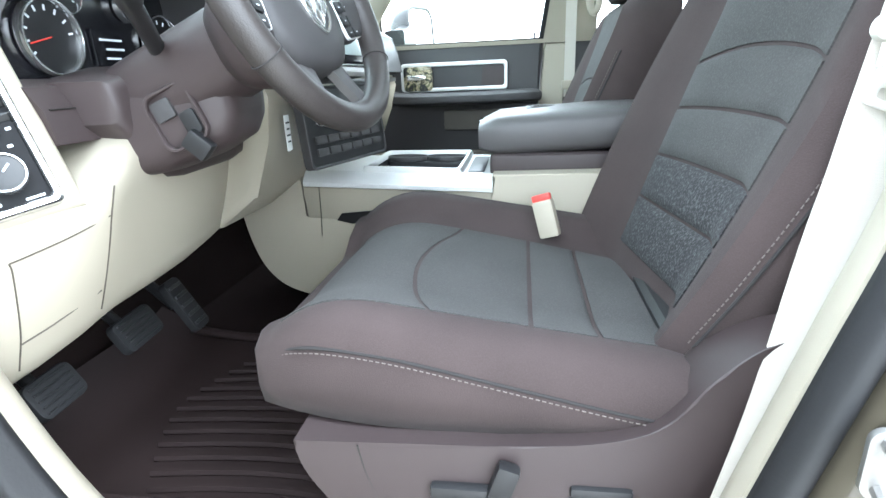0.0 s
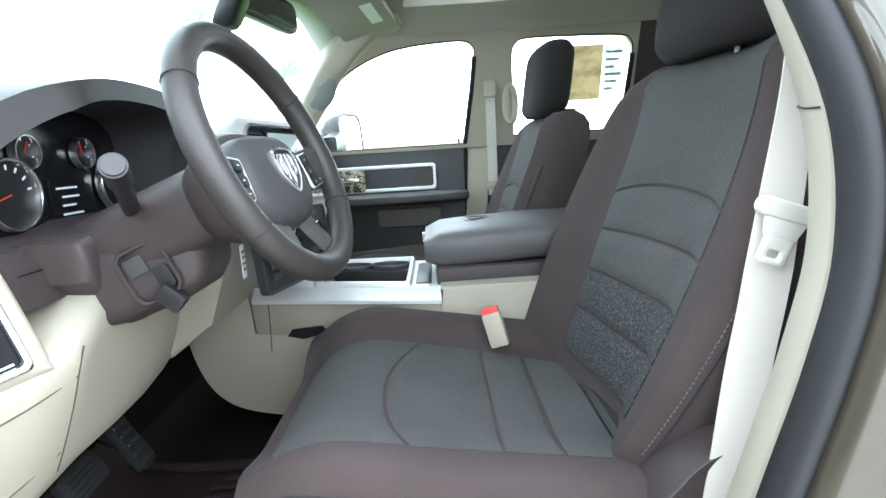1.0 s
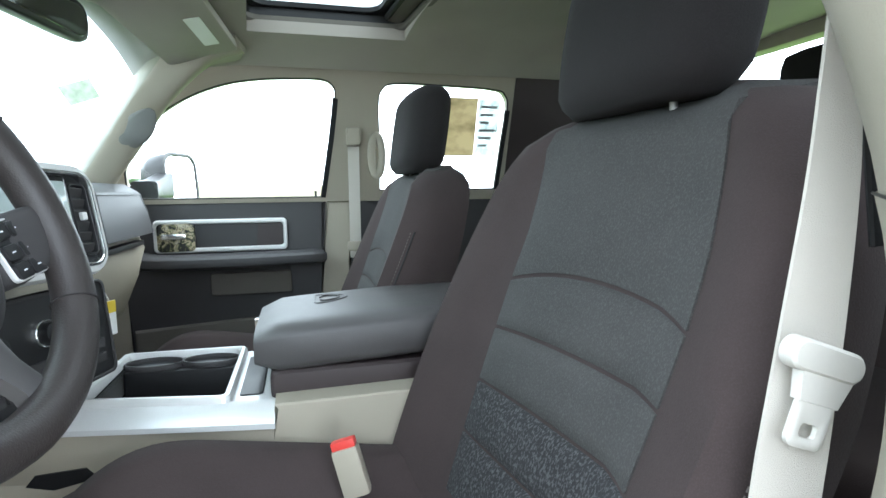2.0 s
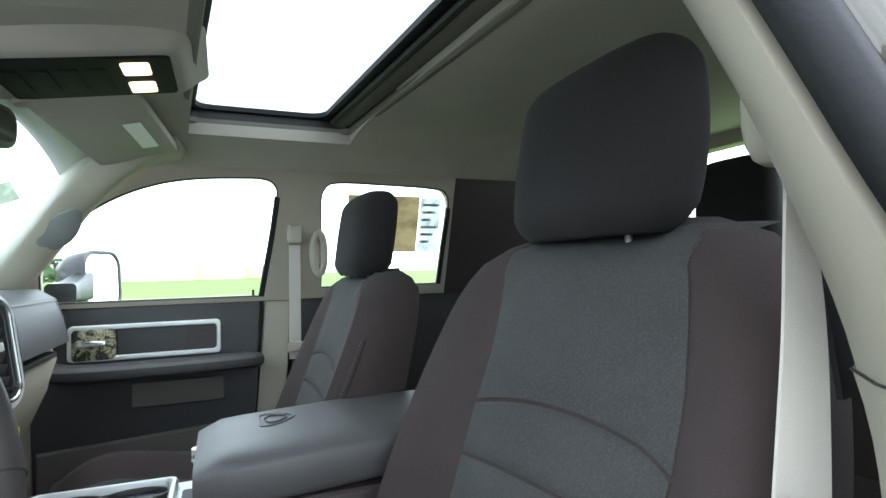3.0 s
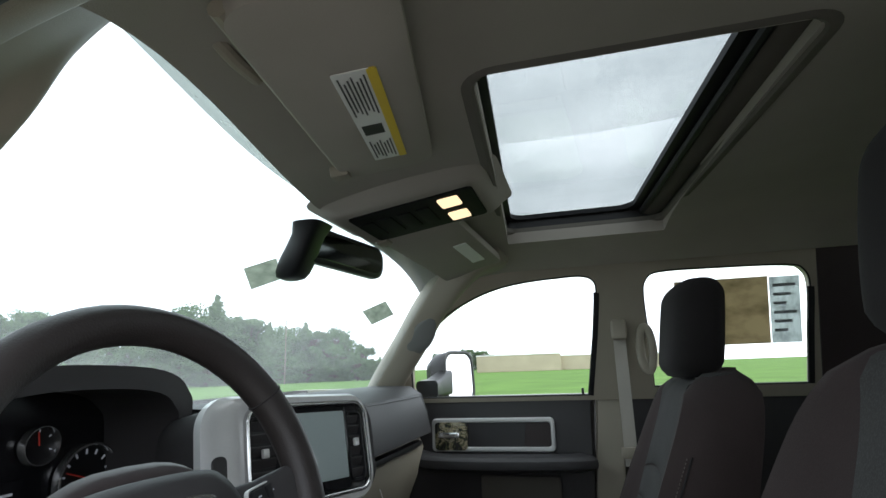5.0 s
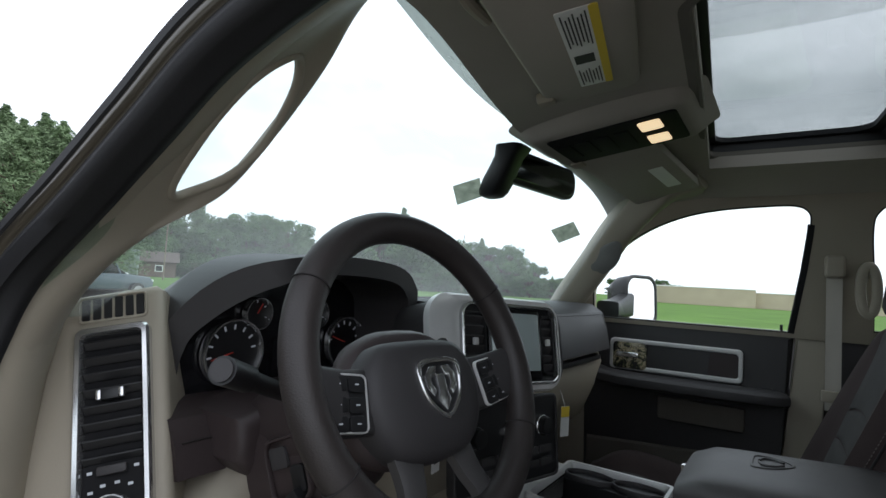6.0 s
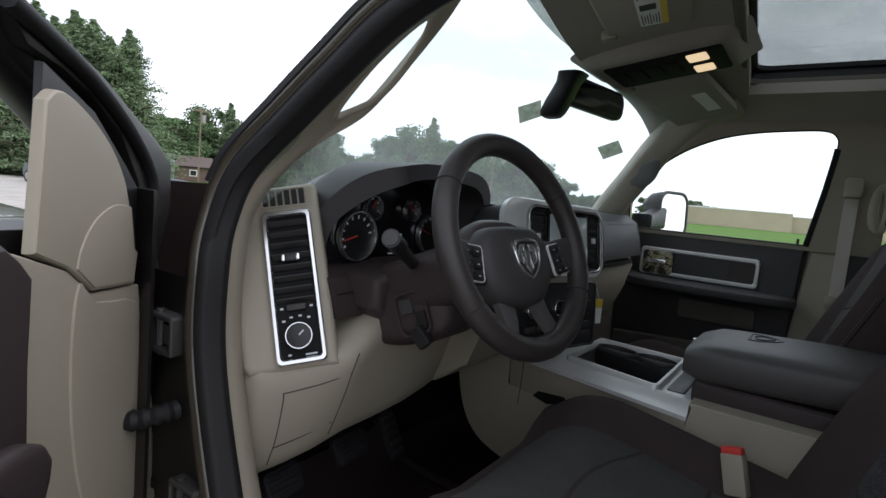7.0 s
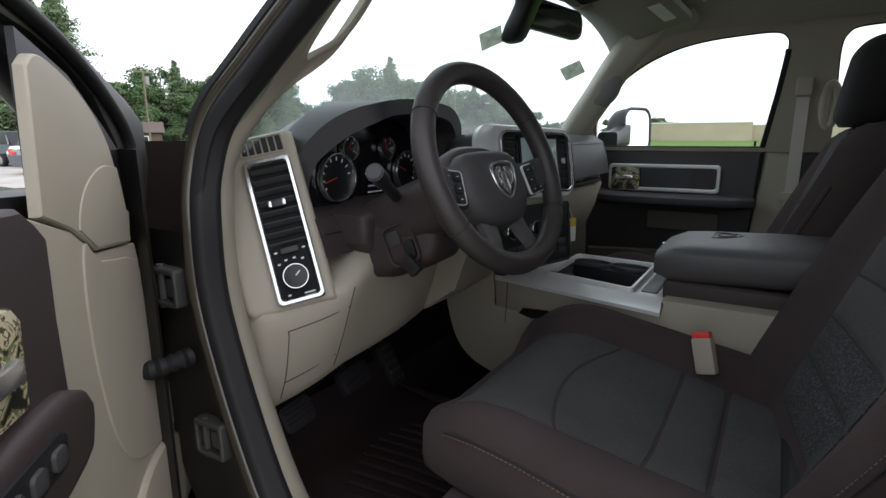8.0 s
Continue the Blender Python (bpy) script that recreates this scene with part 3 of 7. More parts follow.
def make_seat(name, cx, label, shift=(0, 0, 0), lean=(0, 0), rest=(0, 1), turn=0.0, deep=0.125, off=0.0):
    """A front bucket seat: bolstered cushion and backrest, panels of cloth between seams, headrest, plastic base."""
    seat = thing(name, (cx, 0.2, FLOOR), label, "car seat", "front seats")
    # cushion
    def top(u, y):
        z = 0.894 + 0.084 * (y / 0.5) + 0.034 * (max(0, abs(u) - 0.50) / 0.50) ** 1.2 + 0.036 * max(0, min(1, (u - 0.62) / 0.3))
        return z

    rings = []
    for k in range(25):
        y = -0.02 + 0.535 * (1 - (1 - k / 24) ** 1.3)
        e = max(0, (y - 0.36) / 0.155)
        drop = 0.064 * e ** 2.6
        wd = 0.262 - 0.020 * e ** 2
        ring = []
        for i in range(21):
            u = -1 + 2 * i / 20
            edge = max(0, (abs(u) - 0.80) / 0.20)
            ring.append(Vector((cx + wd * u, y, top(u, y) - drop - (0.030 if u < 0 else 0.045) * edge ** 2.2)))
        ring += [Vector((cx + wd * 1.012, y, 0.865 + 0.07 * y - drop * 0.4)), Vector((cx + wd * 0.985, y - 0.01 * e, 0.826 + 0.042 * y)), Vector((cx + 0.15, y - 0.02 * e, 0.818 + 0.042 * y)), Vector((cx - 0.15, y - 0.02 * e, 0.818 + 0.042 * y)),
                 Vector((cx - wd * 0.985, y - 0.01 * e, 0.826 + 0.042 * y)), Vector((cx - wd * 1.012, y, 0.865 + 0.07 * y - drop * 0.4))]
        rings.append(ring)
    for y, k in ((0.526, 0.955), (0.533, 0.86), (0.536, 0.70)):
        rings.append([Vector((cx + (p.x - cx) * (0.5 + 0.5 * k), y, 0.893 + (p.z - 0.893) * k)) for p in rings[24]])
    cush = part("cushion", loft(rings), BOLSTER, seat, "brown cloth cushion with raised side bolsters", 85)

    def cushion_panel(y0, y1, w0, w1, mat, nm, bow0=0.0, bow1=0.0):
        def f(u, v):
            a = 2 * u - 1
            b0, b1 = y0 + bow0 * (1 - a * a), y1 + bow1 * (1 - a * a)
            y = b0 + (b1 - b0) * v
            w = w0 + (w1 - w0) * v
            e = max(0, (y - 0.36) / 0.155)
            puff = 0.007 * (1 - abs(a) ** 6) * (1 - abs(2 * v - 1) ** 4)
            xx = a * (w - 0.026) - 0.026
            return Vector((cx + xx, y, top(xx / 0.262, y) - 0.064 * e ** 2.6 + 0.0015 + puff))
        part(nm, slab(f, 14, 10, (0, 0, -0.02)), mat, cush, smooth=60)

    cushion_panel(0.324, 0.500, 0.212, 0.214, CLOTH, "front_panel", 0.045, 0.016)
    cushion_panel(0.208, 0.318, 0.205, 0.212, CLOTH, "cushion_panel", 0.0, 0.045)
    cushion_panel(0.130, 0.202, 0.198, 0.205, CLOTH, "cushion_panel")
    cushion_panel(0.03, 0.124, 0.186, 0.198, CLOTH, "cushion_panel")
    def rim(side, y, z):
        """A point on the rolled side of the cushion at a given height."""
        e = max(0, (y - 0.36) / 0.155)
        wd = 0.262 - 0.020 * e ** 2
        drop = 0.064 * e ** 2.6
        prof = []
        for k in range(9):
            u = 0.80 + 0.025 * k
            prof.append((wd * u, top(side * u, y) - drop - (0.030 if side < 0 else 0.045) * ((u - 0.80) / 0.20) ** 2.2))
        prof += [(wd * 1.012, 0.865 + 0.07 * y - drop * 0.4), (wd * 0.985, 0.832)]
        for (xa, za), (xb, zb) in zip(prof, prof[1:]):
            if za >= z >= zb:
                f = (za - z) / max(1e-6, za - zb)
                return (cx + side * (xa + (xb - xa) * f), y, z)
        return (cx + side * prof[0][0], y, prof[0][1])

    slope = ((0.03, 0.862), (0.115, 0.878), (0.23, 0.904), (0.345, 0.930), (0.42, 0.939), (0.465, 0.936))
    seam = smooth_path([rim(-1, y, z) for y, z in slope] + [(cx - 0.232, 0.508, 0.920)] + [(cx + x, 0.5285, 0.908) for x in (-0.18, -0.10, 0.0, 0.10, 0.18)] + [(cx + 0.232, 0.508, 0.920)] + [rim(1, y, z) for y, z in reversed(slope)], 8)
    part("piping", tube(seam, 0.0022, 6), DARKTHREAD, cush, "dark sewn seam")
    part("stitching", dashes([p + Vector((math.copysign(0.0020, p.x - cx), 0.0012, -0.0055)) for p in seam if p.y > 0.06]), THREAD, cush, "pale dashed stitching")
    # backrest
    mid = cx
    cx = mid + lean[0]
    rings = []
    for k in range(25):
        t = k / 24
        z = 0.90 + 0.545 * t
        wd = 0.225 + 0.045 * math.sin(math.pi * min(1, t * 1.05)) ** 0.8 - 0.012 * max(0, (t - 0.5) / 0.5) - 0.115 * (1 - math.sqrt(max(0, 1 - max(0, (t - 0.78) / 0.22) ** 2)))
        yf = seat_back_y(z) + lean[1]
        close = max(0, (t - 0.90) / 0.10)
        dp = deep - 0.045 * t
        ring = []
        for i in range(21):
            u = -1 + 2 * i / 20
            bol = 0.074 * (max(0, abs(u) - 0.50) / 0.50) ** 1.25 * (1 - 0.62 * t)
            edge = max(0, (abs(u) - 0.84) / 0.16)
            ring.append(Vector((cx + wd * u, yf + bol - 0.050 * edge ** 2 - 0.055 * close ** 2, z)))
        ring += [Vector((cx + wd * 1.01, yf - 0.06 - 0.02 * close, z)), Vector((cx + wd * 0.93, yf - dp + 0.01 + (dp - 0.085) * close ** 2, z)), Vector((cx + wd * 0.4, yf - dp - 0.01 + (dp - 0.07) * close ** 2, z)),
                 Vector((cx - wd * 0.4, yf - dp - 0.01 + (dp - 0.07) * close ** 2, z)), Vector((cx - wd * 0.93, yf - dp + 0.01 + (dp - 0.085) * close ** 2, z)), Vector((cx - wd * 1.01, yf - 0.06 - 0.02 * close, z))]
        rings.append([p + Vector((0, turn * (p.x - cx), 0)) for p in ring])
    back = part("backrest", loft(rings), BOLSTER, seat, "brown cloth backrest with side bolsters", 50)

    def back_panel(z0, z1, w0, w1, mat, nm, bow0=0.0, bow1=0.0):
        def f(u, v):
            a = 2 * u - 1
            b0, b1 = z0 + bow0 * (1 - a * a), z1 + bow1 * (1 - a * a)
            z = b0 + (b1 - b0) * v
            w = w0 + (w1 - w0) * v
            aside = off * (1 - 0.7 * max(0, min(1, (z - 1.28) / 0.12)))
            puff = 0.007 * (1 - abs(a) ** 6) * (1 - abs(2 * v - 1) ** 4)
            t = (z - 0.90) / 0.545
            close = max(0, (t - 0.90) / 0.10)
            wd = 0.225 + 0.045 * math.sin(math.pi * min(1, t * 1.05)) ** 0.8 - 0.012 * max(0, (t - 0.5) / 0.5) - 0.115 * (1 - math.sqrt(max(0, 1 - max(0, (t - 0.78) / 0.22) ** 2)))
            bol = 0.074 * (max(0, abs(aside + a * w) / wd - 0.50) / 0.50) ** 1.25 * (1 - 0.62 * t)
            return Vector((cx + aside + a * w, seat_back_y(z) + lean[1] + bol - 0.050 * max(0, (abs(aside + a * w) / wd - 0.84) / 0.16) ** 2 + 0.0025 + puff - 0.055 * close ** 2 + turn * (aside + a * w), z))
        part(nm, slab(f, 14, 10, (0, -0.02, 0)), mat, back, smooth=60)

    back_panel(1.222, 1.436, 0.152, 0.140, CLOTH, "upper_panel", 0.020, -0.004)
    back_panel(1.158, 1.217, 0.150, 0.152, CLOTH, "back_panel", 0.006, 0.020)
    back_panel(1.088, 1.153, 0.147, 0.150, CLOTH, "back_panel", 0.003, 0.006)
    back_panel(1.022, 1.083, 0.143, 0.147, KNIT, "back_panel", 0.0, 0.003)
    back_panel(0.945, 1.017, 0.136, 0.143, KNIT, "back_panel")
    def back_face(u, z):
        t = (z - 0.90) / 0.545
        wd = 0.225 + 0.045 * math.sin(math.pi * min(1, t * 1.05)) ** 0.8 - 0.012 * max(0, (t - 0.5) / 0.5)
        bol = 0.074 * (max(0, abs(u) - 0.50) / 0.50) ** 1.25 * (1 - 0.62 * t)
        return Vector((cx + wd * u, seat_back_y(z) + lean[1] + bol - 0.050 * max(0, (abs(u) - 0.84) / 0.16) ** 2 + 0.001 + turn * wd * u, z))

    for s in (-1, 1):
        path = smooth_path([back_face(s * 1.0, z) for z in (0.93, 1.00, 1.08, 1.16, 1.24, 1.30)], 8)
        part("side_seam", tube(path, 0.0020, 6), DARKTHREAD, back, "dark sewn seam")
        part("stitching", dashes([p + Vector((-s * 0.004, 0.007, 0)) for p in path]), THREAD, back, "pale dashed stitching")
    # headrest
    cx = mid + rest[0]
    rings = []
    for k in range(25):
        t = 1 - (1 - k / 24) ** 1.7
        z = 1.428 + 0.20 * (2.5 * rest[1] - 1.5) * t
        lo, hi = max(0, 1 - t / 0.16), max(0, (t - 0.80) / 0.20)
        h2 = max(0, (t - 0.84) / 0.16)
        k2 = 1 - 0.16 * lo ** 2 - 0.16 * (1 - math.sqrt(max(0, 1 - h2 * h2)))
        d2 = 1 - 0.35 * lo ** 2 - 0.62 * (1 - math.sqrt(max(0, 1 - hi * hi)))
        wd = (0.116 + 0.026 * math.sin(math.pi * min(1, 0.15 + t * 0.8))) * k2 * rest[1]
        rings.append([Vector((cx + x, -0.155 + lean[1] * 0.5 - 0.030 * t + y, z)) for x, y in superellipse(wd, 0.056 * d2, 3.2, 32)])
    rest = part("headrest", loft(rings), HEADCLOTH, seat, "cloth headrest with shade in its dark colour", 60)
    for s in (-1, 1):
        part("post", tube([(cx + s * 0.06, -0.165, 1.37), (cx + s * 0.06, -0.16, 1.44)], 0.0045, 10), DULLMETAL, rest, "steel headrest post")
    # plastic base
    cx = mid
    hump = [(p.x, p.y) for p in smooth_path([(0.47, 0.836, 0), (0.455, 0.79, 0), (0.41, 0.73, 0), (0.35, FLOOR + 0.01, 0)], 4)] + [(-0.06, FLOOR + 0.01), (-0.13, 0.78)] + [(p.x, p.y) for p in smooth_path([(-0.15, 0.90, 0), (-0.15, 0.955, 0), (-0.12, 0.982, 0), (-0.06, 0.984, 0), (-0.005, 0.966, 0), (0.035, 0.928, 0), (0.065, 0.886, 0), (0.10, 0.862, 0), (0.16, 0.848, 0), (0.25, 0.841, 0)], 4)]
    bm = yz_prism(hump, cx - 0.284, cx - 0.215, 0.003, 1)
    shield_ = part("side_shield", bm, BROWN, seat, "brown plastic side shield")
    bm = yz_prism([(0.46, 0.86), (0.40, 0.72), (0.36, FLOOR), (-0.06, FLOOR), (-0.10, 0.86)], cx - 0.21, cx + 0.22, 0.01)
    part("seat_frame", bm, BLACK, seat, "dark seat frame")
    part("side_shield", yz_prism([(0.46, 0.862), (0.40, 0.74), (-0.04, 0.74), (-0.14, 0.90), (-0.03, 0.93), (0.04, 0.872)], cx + 0.222, cx + 0.262, 0.012, 3), BROWN, seat, "brown plastic side shield")
    part("hinge_cover", rbox((cx - 0.214, -0.13, 0.80), (cx + 0.214, 0.05, 0.925), 0.02, 3), BLACK, seat, "dark cover under the backrest")
    x = cx - 0.286
    part("slide_switch", rbox((x - 0.010, 0.235, 0.772), (x + 0.008, 0.315, 0.794), 0.006), BLACK, shield_, "black seat switch")
    part("recline_switch", obox(pose(x - 0.006, 0.235, 0.802, 18, 0, 0), (0.018, 0.026, 0.052), 0.007), BLACK, shield_, "black seat switch")
    part("shield_seam", tube(smooth_path([(x + 0.0012, 0.395, 0.835), (x + 0.0012, 0.388, 0.80), (x + 0.0012, 0.375, 0.76)], 4), 0.0012, 6), JAMB, shield_, "dark panel gap")
    part("lumbar_switch", rbox((x - 0.008, 0.10, 0.785), (x + 0.008, 0.165, 0.803), 0.006), BLACK, shield_, "black lumbar switch")
    seat.matrix_basis = Matrix.Translation(shift) @ seat.matrix_basis
    return seat


make_seat("driver_seat", -0.395, "brown and charcoal cloth bucket seat with headrest", (0, 0, 0), (0.022, -0.002), (0.034, 1.03), 0.13, 0.125, -0.030)
make_seat("passenger_seat", 0.42, "brown and charcoal cloth passenger bucket seat", (-0.01, 0.100, -0.045), deep=0.165)

# ---- centre console ----
def tapered(bm):
    """The console narrows towards the front on the driver's side."""
    for v in bm.verts:
        v.co.x += 0.21 * max(0, v.co.y - 0.28) * max(0, min(1, (0.18 - v.co.x) / 0.32))
    return bm


con = thing("center_console", (0.02, 0.2, FLOOR), "beige floor console with silver tray surround", "console")
foot = [(p_.x, p_.y) for p_ in smooth_path([(0.46, 0.735, 0), (0.60, 0.737, 0), (0.71, 0.742, 0), (0.785, 0.765, 0), (0.835, 0.82, 0), (0.865, 0.92, 0), (0.875, 1.06, 0)], 5)]
bm = yz_prism([(-0.25, FLOOR), (0.40, FLOOR)] + foot + [(0.70, 1.06), (0.695, 0.922), (0.285, 0.922), (0.272, 1.032), (-0.25, 1.036)], -0.135, 0.175, 0.006, 2)
body = part("body", tapered(bm), BEIGE, con, "beige moulded console body")
for x0, x1 in ((-0.135, -0.122), (0.160, 0.175)):
    part("side_rail", tapered(rbox((x0, 0.272, 0.916), (x1, 0.696, 1.004), 0.003, 1)), BEIGE, body, "beige side of the tray well")
part("pocket", tapered(yz_prism([(0.52, 0.936), (0.535, 0.951), (0.605, 0.942), (0.618, 0.926), (0.58, 0.920)], -0.139, -0.12, 0.001, 1)), BLACK, body, "dark side pocket slot")
part("body_seam", tapered(tube([(-0.1352, 0.655, 1.0), (-0.1352, 0.657, 0.94), (-0.1352, 0.667, 0.80), (-0.1352, 0.672, 0.748)], 0.0011, 6)), JAMB, body, "dark panel gap")
PM = Matrix.Translation((0.030, 0.475, 0.984)) @ pose(0, 0, 0, 0.8)
op = [(x + 0.002, y - 0.030) for x, y in rounded(0.262, 0.192, 0.012)]
plat = part("silver_surround", tapered(frame_ring(rounded(0.29, 0.41, 0.012), op, 0.046, PM, 0.004)), SILVER, con, "satin silver painted surround")
strip = [(-0.146, 1.002), (-0.146, 1.010), (-0.140, 1.016), (-0.120, 1.029), (-0.106, 1.031), (-0.106, 0.990)]
part("side_lip", tapered(loft([[(x, y, z) for x, z in strip] for y in (0.272, 0.40, 0.55, 0.690)])), SILVER, plat, "sloping silver edge")
part("tray_frame", tapered(frame_ring([(x + 0.002, y - 0.030) for x, y in rounded(0.290, 0.218, 0.014)], [(x + 0.002, y - 0.030) for x, y in rounded(0.264, 0.194, 0.010)], 0.058, PM, 0.005)), SILVER, plat, "raised bright tray frame")
part("tray_wall", tapered(loft([[PM @ Vector((x, y, z)) for x, y in op] for z in (-0.06, 0.045)], cap=False)), BLACK, plat, "black tray wall")
part("tray_floor", tapered(prism(op, 0.004, PM @ Matrix.Translation((0, 0, -0.06)), 0)), BLACK, plat, "black tray floor")
circ = [2 * math.pi * i / 28 for i in range(28)]
part("cup_insert", tapered(prism([(x + 0.099, y - 0.030) for x, y in rounded(0.068, 0.19, 0.008)], 0.060, PM @ Matrix.Translation((0, 0, -0.020)), 0.003)), BLACK, plat, "black cup holder insert")
for yy in (-0.078, 0.018):
    cm = PM @ Matrix.Translation((0.104, yy, 0.0405))
    part("cup_well", prism([(0.024 * math.cos(a), 0.046 * math.sin(a)) for a in circ], 0.002, cm, 0), BLACK, plat, "dark cup holder well")
    part("cup_ring", frame_ring([(0.030 * math.cos(a), 0.051 * math.sin(a)) for a in circ], [(0.025 * math.cos(a), 0.046 * math.sin(a)) for a in circ], 0.010, cm, 0.002), DARK, plat, "charcoal cup holder ring")
part("rear_slot", prism(rounded(0.20, 0.035, 0.006), 0.048, PM @ Matrix.Translation((0.0, -0.165, 0)), 0.001), BLACK, plat, "dark slot behind the tray")
rings = []
for k in range(15):
    t = k / 14
    y = 0.29 - 0.50 * t
    e = max(0, 1 - t / 0.10)
    w, h = 0.135 - 0.012 * e ** 2, 0.043 - 0.016 * e ** 2
    rings.append([(0.045 + x, y + 0.012, 1.096 + z + 0.012 * min(1, t * 2)) for x, z in superellipse(w, h, 4.5, 36)])
lid = part("armrest_lid", loft(rings), LIDVINYL, con, "padded charcoal vinyl armrest lid", 50)
part("bin", rbox((-0.085, -0.21, 1.02), (0.175, 0.280, 1.066), 0.012, 3), BROWN, con, "dark brown bin under the lid")
m = axes((0.072, 0.178, 1.1452), (1, 0, 0), (0, 1, -0.048))
shield_line = [(-0.034, 0.026), (-0.018, 0.030), (0.018, 0.030), (0.034, 0.026), (0.033, 0.004), (0.020, -0.018), (0.0, -0.032), (-0.020, -0.018), (-0.033, 0.004)]
shield_line = [(p_.x * 1.15, p_.y) for p_ in smooth_path([(x, y, 0) for x, y in shield_line], 3, True)]
part("crest", frame_ring(shield_line, [(x * 0.88, y * 0.86) for x, y in shield_line], 0.0016, m, 0.0006), LIDVINYL, lid, "embossed shield crest")
for bx in (-0.018, 0.018):
    part("crest_bar", tube(smooth_path([m @ Vector((bx * 0.3, 0.018, 0.001)), m @ Vector((bx * 1.2, 0.012, 0.001)), m @ Vector((bx * 1.1, -0.004, 0.001)), m @ Vector((bx * 0.35, -0.016, 0.001))], 4), 0.0022, 6), LIDVINYL, lid, "embossed curl")
part("latch", rbox((0.038, 0.294, 1.100), (0.056, 0.309, 1.122), 0.003), CHROME, lid, "small chrome catch")

# belt buckle between seat and console
buc = thing("seat_belt_buckle", (-0.27, 0.185, 0.93), "beige seat belt buckle with a red release button", "seat belt buckle")
m = axes((-0.246, 0.170, 0.962), (0.25, 1, -0.30), (0.20, 0.30, 1))
part("housing", obox(m @ Matrix.Translation((0, 0.014, 0)), (0.036, 0.066, 0.022), 0.006), BEIGE, buc)
part("button", obox(m @ Matrix.Translation((0, 0.051, 0)), (0.032, 0.012, 0.016), 0.003), RED, buc, "red release button")

# ---- steering wheel ----
WC = Vector((-0.508, 0.468, 1.319))
tilt, turn = radians(22), radians(-8)
wn_ = Vector((math.sin(turn) * math.cos(tilt), -math.cos(turn) * math.cos(tilt), math.sin(tilt)))
wu = Vector((0, 0, 1)).cross(wn_).normalized()
WM = axes(WC, wu, wn_.cross(wu))
sw = thing("steering_wheel", WM, "leather-wrapped four-spoke steering wheel with crest", "steering wheel")
R, RT = 0.154, 0.0172
ring = [(R * math.cos(2 * math.pi * i / 64), R * math.sin(2 * math.pi * i / 64), 0) for i in range(64)]
rim = part("rim", tube(ring, RT, 16, True), LEATHER, sw, "dark leather rim", local=True)
for a in (32, 148, 212, 328):
    c = Vector((math.cos(radians(a)), math.sin(radians(a)), 0))
    t = Vector((-c.y, c.x, 0))
    rr = [(c * R + (c * math.cos(q) + Vector((0, 0, 1)) * math.sin(q)) * (RT + 0.0006)) for q in [2 * math.pi * i / 20 for i in range(20)]]
    part("seam", tube(rr, 0.0008, 5, True, tuple(t)), DARKTHREAD, rim, local=True)
HB = Matrix.Translation((0, -0.028, -0.026))
hub = [(-0.062, 0.058), (-0.035, 0.070), (0.035, 0.070), (0.062, 0.058), (0.078, 0.020), (0.072, -0.030), (0.050, -0.064), (0.020, -0.076), (-0.020, -0.076), (-0.050, -0.064), (-0.072, -0.030), (-0.078, 0.020)]
hub = [(p.x, p.y) for p in smooth_path([(x * 1.08, y * 0.84, 0) for x, y in hub], 4, True)]
rings = [[(x * k, y * k, z) for x, y in hub] for k, z in ((0.93, -0.030), (1.0, -0.018), (1.0, 0.004), (0.95, 0.018), (0.80, 0.026), (0.45, 0.030), (0.1, 0.031))]
bm = loft(rings)
bm.transform(HB)
pad_ = part("airbag_cover", bm, DARK, sw, "dark charcoal airbag cover", 60, True)
sh = [(-0.030, 0.024), (0, 0.029), (0.030, 0.024), (0.030, 0.0), (0.021, -0.018), (0, -0.033), (-0.021, -0.018), (-0.030, 0.0)]
sh = [(p.x, p.y) for p in smooth_path([(x, y, 0) for x, y in sh], 3, True)]
part("crest_rim", frame_ring(sh, [(x * 0.84, y * 0.84) for x, y in sh], 0.005, HB @ Matrix.Translation((0.006, 0.006, 0.029)), 0.001), CHROME, pad_, "chrome shield crest", local=True)
part("crest_field", prism([(x * 0.84, y * 0.84) for x, y in sh], 0.002, HB @ Matrix.Translation((0.006, 0.006, 0.029)), 0), BLACK, pad_, local=True)
for sx in (-1, 1):
    part("crest_shape", prism([(sx * 0.004, 0.020), (sx * 0.015, 0.020), (sx * 0.022, 0.012), (sx * 0.022, -0.002), (sx * 0.014, -0.010), (sx * 0.010, -0.004), (sx * 0.015, 0.003), (sx * 0.013, 0.010), (sx * 0.008, 0.010)][::sx], 0.003, HB @ Matrix.Translation((0.006, 0.006, 0.030)), 0.0006), CHROME, pad_, local=True)
part("crest_shape", prism([(-0.006, 0.012), (0.006, 0.012), (0.006, -0.004), (0.009, -0.014), (0, -0.025), (-0.009, -0.014), (-0.006, -0.004)], 0.003, HB @ Matrix.Translation((0.006, 0.006, 0.030)), 0.0006), CHROME, pad_, local=True)
